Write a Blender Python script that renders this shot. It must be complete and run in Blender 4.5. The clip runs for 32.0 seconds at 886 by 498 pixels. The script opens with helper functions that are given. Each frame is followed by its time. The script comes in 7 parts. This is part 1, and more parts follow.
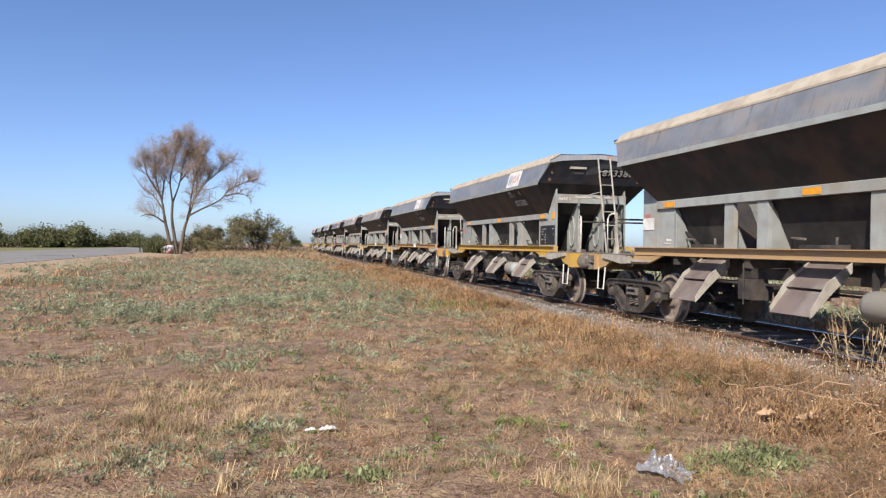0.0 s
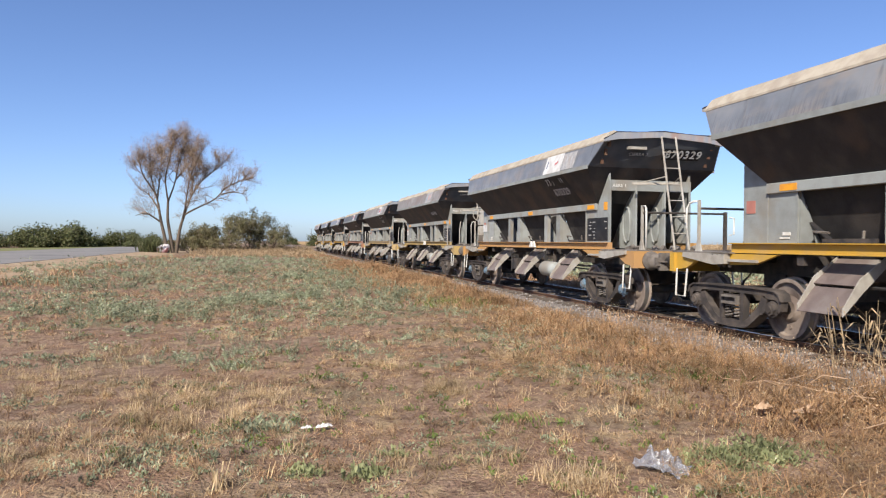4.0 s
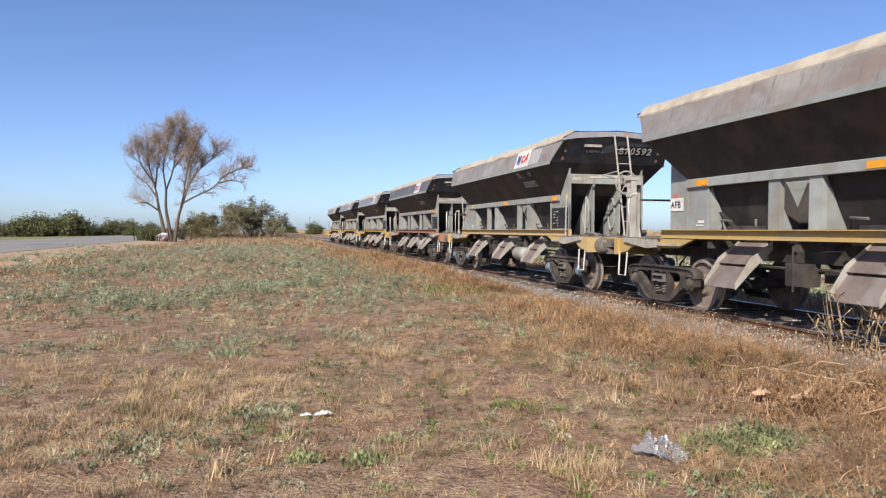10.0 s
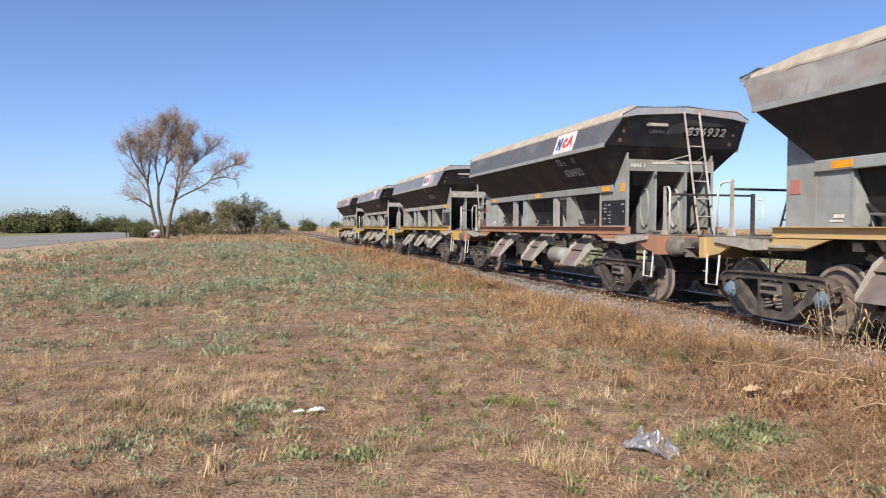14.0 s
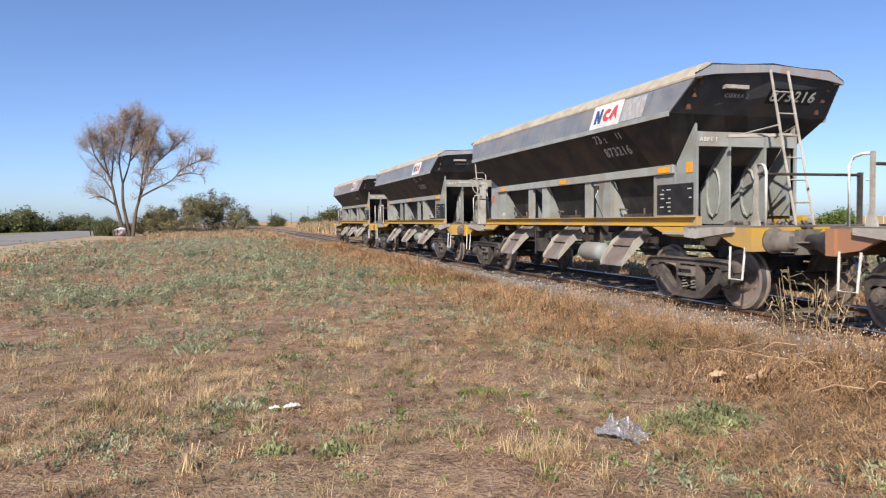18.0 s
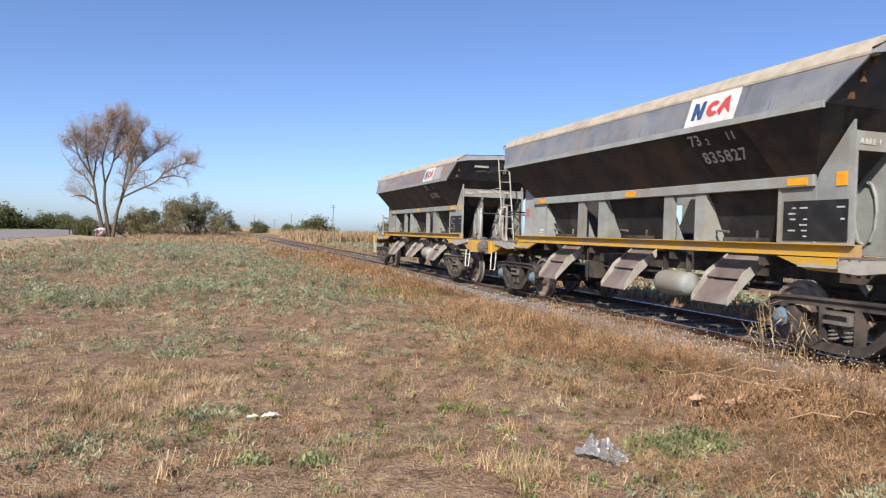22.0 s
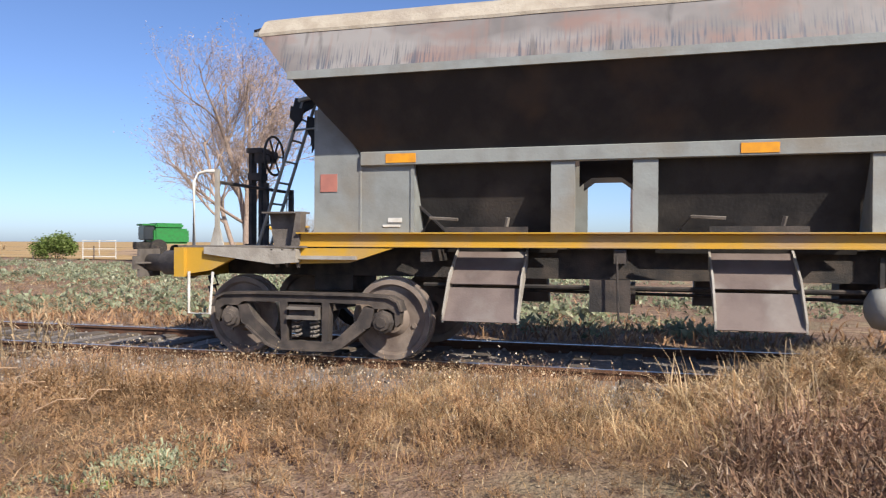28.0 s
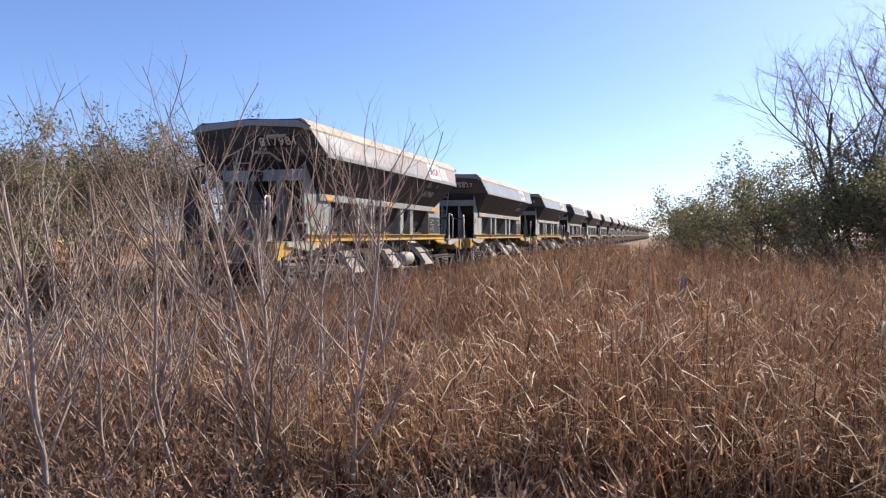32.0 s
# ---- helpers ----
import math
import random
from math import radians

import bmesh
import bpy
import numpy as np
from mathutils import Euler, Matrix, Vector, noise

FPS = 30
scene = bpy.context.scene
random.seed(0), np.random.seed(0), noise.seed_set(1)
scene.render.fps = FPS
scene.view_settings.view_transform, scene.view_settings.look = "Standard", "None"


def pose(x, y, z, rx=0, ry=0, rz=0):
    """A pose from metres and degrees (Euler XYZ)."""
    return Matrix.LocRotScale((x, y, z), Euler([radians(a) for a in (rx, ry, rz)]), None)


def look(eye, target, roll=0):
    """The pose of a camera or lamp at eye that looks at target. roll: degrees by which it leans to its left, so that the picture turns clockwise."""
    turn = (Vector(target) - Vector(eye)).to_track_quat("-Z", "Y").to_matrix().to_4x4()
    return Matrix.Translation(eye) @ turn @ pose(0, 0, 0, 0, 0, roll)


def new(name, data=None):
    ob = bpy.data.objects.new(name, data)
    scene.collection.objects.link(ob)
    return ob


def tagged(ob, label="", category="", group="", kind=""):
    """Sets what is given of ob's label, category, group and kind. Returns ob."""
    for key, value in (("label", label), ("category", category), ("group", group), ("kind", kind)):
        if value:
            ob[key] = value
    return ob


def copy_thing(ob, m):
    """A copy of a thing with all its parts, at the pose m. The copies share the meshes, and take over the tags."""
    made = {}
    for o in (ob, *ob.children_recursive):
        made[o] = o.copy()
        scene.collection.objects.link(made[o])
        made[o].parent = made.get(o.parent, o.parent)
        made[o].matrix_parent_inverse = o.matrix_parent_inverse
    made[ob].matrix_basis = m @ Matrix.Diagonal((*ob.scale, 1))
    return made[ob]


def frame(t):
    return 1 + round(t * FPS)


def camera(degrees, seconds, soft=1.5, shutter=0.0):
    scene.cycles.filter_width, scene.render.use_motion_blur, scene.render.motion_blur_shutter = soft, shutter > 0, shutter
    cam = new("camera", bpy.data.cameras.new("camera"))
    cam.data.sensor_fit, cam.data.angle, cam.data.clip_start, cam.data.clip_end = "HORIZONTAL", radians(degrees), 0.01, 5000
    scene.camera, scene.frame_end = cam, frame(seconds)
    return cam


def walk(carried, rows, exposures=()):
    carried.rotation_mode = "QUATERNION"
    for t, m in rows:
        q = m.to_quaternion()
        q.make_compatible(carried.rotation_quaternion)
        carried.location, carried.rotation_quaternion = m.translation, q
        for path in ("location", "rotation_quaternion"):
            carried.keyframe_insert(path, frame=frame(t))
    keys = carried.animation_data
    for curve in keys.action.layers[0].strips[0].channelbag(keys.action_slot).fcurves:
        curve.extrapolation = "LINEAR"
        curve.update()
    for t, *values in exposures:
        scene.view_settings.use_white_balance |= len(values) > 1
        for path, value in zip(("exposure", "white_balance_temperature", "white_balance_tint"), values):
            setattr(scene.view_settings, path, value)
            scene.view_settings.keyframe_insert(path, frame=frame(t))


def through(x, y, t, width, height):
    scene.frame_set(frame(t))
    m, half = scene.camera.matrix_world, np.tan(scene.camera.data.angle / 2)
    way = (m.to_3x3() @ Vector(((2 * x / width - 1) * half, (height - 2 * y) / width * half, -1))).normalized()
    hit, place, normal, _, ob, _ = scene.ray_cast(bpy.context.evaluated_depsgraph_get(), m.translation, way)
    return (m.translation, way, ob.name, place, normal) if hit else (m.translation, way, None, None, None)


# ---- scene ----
cam = camera(64.1, 32.0, 1.2, 0.12)
PATH = (
    (0, -0.001, 0.005, 1.617, 89.674, -0.872, -13.670), (0.5, 0.003, 0.007, 1.609, 90.017, -0.848, -13.802),
    (1, 0.002, 0.018, 1.610, 89.946, -0.720, -14.027), (1.5, -0.003, 0.001, 1.611, 89.881, -0.900, -13.832),
    (2, 0.009, 0.003, 1.614, 89.969, -0.728, -13.805), (2.5, 0.013, 0.014, 1.608, 89.961, -0.402, -13.930),
    (3, 0.013, 0.025, 1.605, 89.822, -0.585, -13.933), (3.5, 0.016, 0.030, 1.609, 89.561, -0.454, -13.949),
    (5.5, 0.016, 0.022, 1.610, 89.342, -0.532, -13.921), (6, 0.008, 0.023, 1.605, 89.234, -0.578, -13.911),
    (6.5, 0.017, 0.029, 1.605, 89.076, -0.436, -13.857), (7, 0.020, 0.033, 1.606, 88.900, -0.343, -13.885),
    (7.5, 0.021, 0.041, 1.601, 88.775, -0.317, -13.937), (8, 0.023, 0.041, 1.606, 88.624, -0.300, -13.909),
    (8.5, 0.017, 0.040, 1.607, 88.602, -0.322, -13.881), (9, 0.017, 0.042, 1.607, 88.481, -0.341, -13.940),
    (9.5, 0.024, 0.041, 1.603, 88.459, -0.198, -13.935), (10, 0.021, 0.036, 1.603, 88.475, -0.312, -14.049),
    (10.5, 0.020, 0.039, 1.602, 88.414, -0.364, -14.115), (11, 0.017, 0.039, 1.608, 88.361, -0.441, -14.320),
    (11.5, 0.023, 0.040, 1.606, 88.374, -0.533, -14.360), (12, 0.019, 0.039, 1.604, 88.400, -0.698, -14.411),
    (12.5, 0.015, 0.032, 1.604, 88.357, -0.825, -14.484), (13, 0.015, 0.035, 1.601, 88.337, -0.700, -14.606),
    (13.5, 0.019, 0.032, 1.598, 88.306, -0.423, -14.658), (15.5, 0.032, 0.025, 1.601, 87.864, -0.067, -14.238),
    (16, 0.087, -0.027, 1.606, 87.883, -0.159, -13.318), (16.5, 0.133, -0.110, 1.600, 86.848, -0.491, -12.943),
    (17, 0.101, -0.098, 1.622, 86.765, 0.660, -13.793), (17.5, 0.023, -0.045, 1.620, 87.777, 0.852, -16.009),
    (18, -0.009, -0.034, 1.615, 87.653, 0.558, -16.990), (18.5, -0.012, -0.023, 1.619, 87.564, -0.160, -17.245),
    (19, -0.022, -0.025, 1.613, 87.615, -0.613, -17.027), (19.5, -0.026, -0.021, 1.613, 87.548, -1.025, -17.046),
    (20, -0.026, -0.016, 1.614, 87.755, -1.040, -17.276), (20.5, -0.029, -0.020, 1.620, 88.116, -1.058, -17.516),
    (21, -0.033, -0.023, 1.620, 88.443, -1.217, -17.709), (21.5, -0.031, -0.018, 1.623, 88.572, -1.396, -18.046),
    (22, -0.041, -0.019, 1.618, 88.760, -1.760, -18.332), (22.5, -0.042, -0.023, 1.624, 88.896, -1.632, -18.687),
    (23, -0.048, -0.023, 1.622, 89.027, -1.705, -19.462), (23.5, -0.061, -0.018, 1.628, 89.534, -1.851, -20.261),
    (24, -0.067, -0.023, 1.623, 89.831, -2.167, -21.507), (24.5, -0.068, -0.044, 1.619, 89.436, -2.471, -23.045),
    (26.5, 0.022, 0.048, 1.531, 91.456, -1.744, -40.839), (27, 0.003, -0.010, 1.531, 91.670, -1.156, -51.031),
    (27.5, -0.018, -0.081, 1.539, 90.635, -0.857, -64.397), (28, -0.017, -0.023, 1.526, 89.490, -0.204, -74.789),
    (28.5, 0.003, -0.019, 1.531, 89.322, 0.685, -84.250), (29, 0.021, -0.018, 1.522, 90.790, 0.953, -102.528),
    (29.5, 0.030, -0.058, 1.575, 90.264, 2.047, -119.888), (30, -0.002, -0.023, 1.608, 89.787, 2.157, -130.744),
    (30.5, 0.001, 0.011, 1.601, 89.703, 1.101, -143.462), (31, -0.009, 0.038, 1.610, 88.988, 0.696, -150.929),
    (31.5, -0.025, 0.043, 1.611, 88.854, -0.103, -157.537), (32, -0.017, 0.033, 1.611, 88.875, -0.003, -162.415),
)
walk(cam, [(t, pose(*p)) for t, *p in PATH], ((0, 0.3), (25.5, 0.3), (27, 0.19), (28, 0.29), (28.4, 0.3), (30.5, 0.5), (32, 0.62)))

# ---- light ----
SUN_AZ, SUN_EL = 219.0, 38.5
world = bpy.data.worlds.new("sky")
scene.world = world
world.use_nodes = True
_n = world.node_tree.nodes
_sky = _n.new("ShaderNodeTexSky")
_sky.sky_type = "NISHITA"
_sky.sun_disc = False
_sky.sun_elevation = radians(SUN_EL)
_sky.sun_rotation = radians(SUN_AZ)
_sky.altitude = 200.0
_sky.air_density = 0.75
_sky.dust_density = 0.9
_sky.ozone_density = 3.0
_n["Background"].inputs["Strength"].default_value = 0.12
_tint = _n.new("ShaderNodeMix")
_tint.data_type, _tint.blend_type = "RGBA", "MULTIPLY"
_tint.inputs["Factor"].default_value = 1.0
_tint.inputs["B"].default_value = (0.905, 0.965, 1.15, 1)
world.node_tree.links.new(_sky.outputs["Color"], _tint.inputs["A"])
world.node_tree.links.new(_tint.outputs["Result"], _n["Background"].inputs["Color"])
sun = new("sun", bpy.data.lights.new("sun", "SUN"))
sun.data.energy = 5.6
sun.data.angle = radians(0.6)
sun.data.color = (1.0, 0.925, 0.82)
_a, _e = radians(SUN_AZ), radians(SUN_EL)
SUN_DIR = Vector((math.sin(_a) * math.cos(_e), math.cos(_a) * math.cos(_e), math.sin(_e)))
sun.matrix_world = look(SUN_DIR * 60, (0, 0, 0))

RAIL_Z = 0.20      # top of the rails
TRACK_X = 8.45     # middle of the track
PITCH = 14.05      # from wagon to wagon


# ---- materials ----
def material(name, colour, rough=0.85, metal=0.0, second=None, scale=6.0, third=None, scale3=0.7, bump=0.25, bumpscale=40.0,
             island=0.0, obj=0.0, streak=False, spec=0.3, trans=0.0):
    """Paint or matter: a base colour, broken up at two scales by noise."""
    m = bpy.data.materials.new(name)
    m.use_nodes = True
    nt = m.node_tree
    nd, ln = nt.nodes, nt.links
    b = nd["Principled BSDF"]
    b.inputs["Roughness"].default_value = rough
    b.inputs["Metallic"].default_value = metal
    b.inputs["Specular IOR Level"].default_value = spec
    tc = nd.new("ShaderNodeTexCoord")
    mp = nd.new("ShaderNodeMapping")
    ln.new(tc.outputs["Object"], mp.inputs["Vector"])
    if streak:
        mp.inputs["Scale"].default_value = (5.0, 5.0, 0.35)

    def mix(a, c, fac):
        x = nd.new("ShaderNodeMix")
        x.data_type = "RGBA"
        ln.new(fac, x.inputs["Factor"])
        for sock, v in ((x.inputs["A"], a), (x.inputs["B"], c)):
            if isinstance(v, tuple):
                sock.default_value = (*v, 1)
            else:
                ln.new(v, sock)
        return x.outputs["Result"]

    def nz(s, lo, hi, detail=5.0):
        n = nd.new("ShaderNodeTexNoise")
        n.inputs["Scale"].default_value = s
        n.inputs["Detail"].default_value = detail
        ln.new(mp.outputs["Vector"], n.inputs["Vector"])
        r = nd.new("ShaderNodeMapRange")
        r.inputs["From Min"].default_value, r.inputs["From Max"].default_value = lo, hi
        ln.new(n.outputs["Fac"], r.inputs["Value"])
        return r.outputs["Result"]

    col = colour
    if second:
        col = mix(col, second, nz(scale, 0.42, 0.66))
    if third:
        col = mix(col, third, nz(scale3, 0.5, 0.68))
    for amount, node, out in ((island, "ShaderNodeNewGeometry", "Random Per Island"), (obj, "ShaderNodeObjectInfo", "Random")):
        if amount:
            g = nd.new(node)
            r = nd.new("ShaderNodeMapRange")
            r.inputs["To Min"].default_value, r.inputs["To Max"].default_value = 1 - amount, 1 + amount
            ln.new(g.outputs[out], r.inputs["Value"])
            h = nd.new("ShaderNodeHueSaturation")
            ln.new(r.outputs["Result"], h.inputs["Value"])
            if isinstance(col, tuple):
                h.inputs["Color"].default_value = (*col, 1)
            else:
                ln.new(col, h.inputs["Color"])
            col = h.outputs["Color"]
    if isinstance(col, tuple):
        b.inputs["Base Color"].default_value = (*col, 1)
    else:
        ln.new(col, b.inputs["Base Color"])
    if bump:
        n = nd.new("ShaderNodeTexNoise")
        n.inputs["Scale"].default_value = bumpscale
        n.inputs["Detail"].default_value = 4
        ln.new(tc.outputs["Object"], n.inputs["Vector"])
        bp = nd.new("ShaderNodeBump")
        bp.inputs["Strength"].default_value = bump
        bp.inputs["Distance"].default_value = 0.02
        ln.new(n.outputs["Fac"], bp.inputs["Height"])
        ln.new(bp.outputs["Normal"], b.inputs["Normal"])
    if trans:
        b.inputs["Transmission Weight"].default_value = trans
    return m


def blade_material(name, ramp, rough=0.9, through=0.25):
    """Grass, twigs and leaves: each blade takes its colour from a ramp; light passes through a little."""
    m = bpy.data.materials.new(name)
    m.use_nodes = True
    nd, ln = m.node_tree.nodes, m.node_tree.links
    b = nd["Principled BSDF"]
    b.inputs["Roughness"].default_value = rough
    b.inputs["Specular IOR Level"].default_value = 0.15
    g = nd.new("ShaderNodeNewGeometry")
    r = nd.new("ShaderNodeValToRGB")
    els = r.color_ramp.elements
    for i, c in enumerate(ramp):
        e = els[i] if i < 2 else els.new(1.0)
        e.position = i / max(1, len(ramp) - 1)
        e.color = (*c, 1)
    ln.new(g.outputs["Random Per Island"], r.inputs["Fac"])
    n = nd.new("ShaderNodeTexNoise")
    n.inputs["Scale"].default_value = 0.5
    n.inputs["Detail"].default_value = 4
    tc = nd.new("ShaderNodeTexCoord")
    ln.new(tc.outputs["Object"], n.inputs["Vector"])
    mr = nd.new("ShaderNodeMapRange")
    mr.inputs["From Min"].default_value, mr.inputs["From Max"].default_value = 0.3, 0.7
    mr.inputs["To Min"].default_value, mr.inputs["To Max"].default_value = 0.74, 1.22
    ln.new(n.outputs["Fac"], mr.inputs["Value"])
    # clump-sized lighter and darker tones put into the colour, for contrast between clumps
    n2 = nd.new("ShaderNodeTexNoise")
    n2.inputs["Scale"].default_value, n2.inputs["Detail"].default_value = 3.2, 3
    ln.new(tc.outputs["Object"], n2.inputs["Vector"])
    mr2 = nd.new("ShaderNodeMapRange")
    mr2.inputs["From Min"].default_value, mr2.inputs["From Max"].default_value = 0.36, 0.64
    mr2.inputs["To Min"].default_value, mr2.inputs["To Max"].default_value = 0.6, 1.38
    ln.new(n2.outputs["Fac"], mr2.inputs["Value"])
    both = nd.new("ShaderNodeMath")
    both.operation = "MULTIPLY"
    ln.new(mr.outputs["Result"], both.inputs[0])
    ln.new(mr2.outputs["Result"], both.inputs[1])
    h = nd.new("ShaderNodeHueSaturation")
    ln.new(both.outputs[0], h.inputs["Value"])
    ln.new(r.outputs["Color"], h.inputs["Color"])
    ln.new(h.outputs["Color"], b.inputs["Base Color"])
    if through:
        t = nd.new("ShaderNodeBsdfTranslucent")
        ln.new(h.outputs["Color"], t.inputs["Color"])
        mx = nd.new("ShaderNodeMixShader")
        mx.inputs["Fac"].default_value = through
        ln.new(b.outputs["BSDF"], mx.inputs[1])
        ln.new(t.outputs["BSDF"], mx.inputs[2])
        ln.new(mx.outputs["Shader"], nd["Material Output"].inputs["Surface"])
    return m


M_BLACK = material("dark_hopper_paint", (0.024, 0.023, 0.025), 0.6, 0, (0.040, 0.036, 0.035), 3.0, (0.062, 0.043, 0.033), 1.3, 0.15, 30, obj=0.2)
M_BIN = material("dusty_dark_bin_sheet", (0.036, 0.033, 0.031), 0.85, 0, (0.024, 0.022, 0.021), 4.0, (0.068, 0.058, 0.05), 1.3, 0.2, 30, obj=0.2)
M_PANEL = material("weathered_grey_side_paint", (0.24, 0.25, 0.27), 0.55, 0.0, (0.31, 0.30, 0.285), 1.6, (0.30, 0.215, 0.185), 0.7, 0.1, 25, obj=0.16, streak=True)
M_COPING = material("dusty_coping", (0.43, 0.375, 0.295), 0.9, 0, (0.35, 0.295, 0.225), 5.0, (0.30, 0.25, 0.20), 1.2, 0.4, 30)
M_GREY = material("grey_frame_paint", (0.285, 0.30, 0.285), 0.6, 0, (0.24, 0.245, 0.23), 4.0, (0.245, 0.22, 0.18), 1.3, 0.15, 30, obj=0.15)
M_DIRT = material("dirty_frame_steel", (0.16, 0.138, 0.118), 0.85, 0, (0.09, 0.075, 0.064), 5.0, (0.21, 0.185, 0.155), 1.4, 0.3, 40)
M_DARK = material("dark_greasy_steel", (0.035, 0.032, 0.030), 0.7, 0.0, (0.075, 0.06, 0.05), 6.0, (0.10, 0.08, 0.065), 2.0, 0.3, 50)
M_BOGIE = material("sooty_cast_steel", (0.045, 0.038, 0.034), 0.8, 0.0, (0.085, 0.068, 0.056), 5.0, (0.13, 0.105, 0.085), 2.2, 0.35, 60, obj=0.25)
M_WHEEL = material("wheel_steel", (0.25, 0.20, 0.16), 0.8, 0.0, (0.18, 0.14, 0.115), 4.0, (0.12, 0.09, 0.075), 3.0, 0.2, 40)
M_TREAD = material("polished_tread", (0.45, 0.44, 0.43), 0.3, 0.9, bump=0.05)
M_CHUTE = material("dust_worn_chute_steel", (0.185, 0.145, 0.128), 0.6, 0.1, (0.125, 0.095, 0.085), 3.0, (0.30, 0.27, 0.24), 1.5, 0.15, 40)
M_PALE = material("pale_dusty_plate", (0.36, 0.33, 0.28), 0.9, 0, (0.28, 0.25, 0.21), 6.0, (0.42, 0.40, 0.36), 2.0, 0.3, 40)
M_WHITE = material("worn_white_paint", (0.62, 0.61, 0.57), 0.6, 0, (0.50, 0.47, 0.41), 7.0, bump=0.1)
M_END = material("dark_blue_grey_end_paint", (0.058, 0.063, 0.070), 0.55, 0, (0.085, 0.088, 0.092), 3.0, (0.10, 0.075, 0.06), 1.1, 0.12, 30, obj=0.2)
M_ORANGE = material("orange_reflector", (0.75, 0.33, 0.02), 0.45, 0, (0.62, 0.26, 0.03), 8.0, bump=0.05)
M_PINK = material("faded_red_plate", (0.42, 0.17, 0.13), 0.7, 0, (0.36, 0.15, 0.12), 8.0, bump=0.05)
M_RUST = material("rusty_steel", (0.13, 0.065, 0.04), 0.85, 0.2, (0.085, 0.05, 0.035), 9.0, (0.17, 0.10, 0.06), 2.0, 0.3, 60)
M_RAILTOP = material("bright_rail_head", (0.35, 0.34, 0.35), 0.28, 0.9, (0.25, 0.22, 0.2), 3.0, bump=0.05)
M_SLEEPER = material("grey_weathered_sleeper", (0.13, 0.105, 0.085), 0.95, 0, (0.08, 0.065, 0.05), 8.0, bump=0.5)
M_BARK = material("grey_brown_bark", (0.15, 0.115, 0.085), 0.95, 0, (0.09, 0.07, 0.05), 9.0, bump=0.5, bumpscale=18)
M_POLE = material("weathered_wood_pole", (0.11, 0.08, 0.065), 0.95, 0, (0.16, 0.125, 0.10), 7.0, bump=0.3)
M_BLUE = material("navy_logo_paint", (0.03, 0.06, 0.16), 0.6, 0, (0.06, 0.10, 0.22), 9.0, bump=0.0)
M_RED = material("red_logo_paint", (0.52, 0.05, 0.05), 0.6, 0, (0.42, 0.09, 0.09), 9.0, bump=0.0)
M_SIGN = material("white_sign_paint", (0.66, 0.65, 0.62), 0.6, 0, (0.52, 0.50, 0.47), 5.0, (0.45, 0.42, 0.38), 1.8, bump=0.05, obj=0.12)
M_LETTER = material("stencil_white_paint", (0.48, 0.47, 0.45), 0.7, 0, (0.34, 0.33, 0.31), 12.0, bump=0.0)
M_STENCIL = material("black_stencil_field", (0.014, 0.014, 0.015), 0.6, 0, (0.03, 0.028, 0.027), 4.0, bump=0.05)


def beam_material():
    """Sill beams: yellow on most wagons, faded to buff or red-brown on some."""
    m = material("faded_yellow_beam_paint", (0.52, 0.30, 0.035), 0.6, 0, (0.44, 0.28, 0.08), 4.0, (0.36, 0.25, 0.15), 0.9, 0.1, 30)
    nd, ln = m.node_tree.nodes, m.node_tree.links
    b = nd["Principled BSDF"]
    src = b.inputs["Base Color"].links[0].from_socket
    oi = nd.new("ShaderNodeObjectInfo")
    mx = nd.new("ShaderNodeMix")
    mx.data_type = "RGBA"
    ln.new(oi.outputs["Color"], mx.inputs["B"])
    ln.new(oi.outputs["Alpha"], mx.inputs["Factor"])
    ln.new(src, mx.inputs["A"])
    ln.new(mx.outputs["Result"], b.inputs["Base Color"])
    return m


M_BEAM = beam_material()


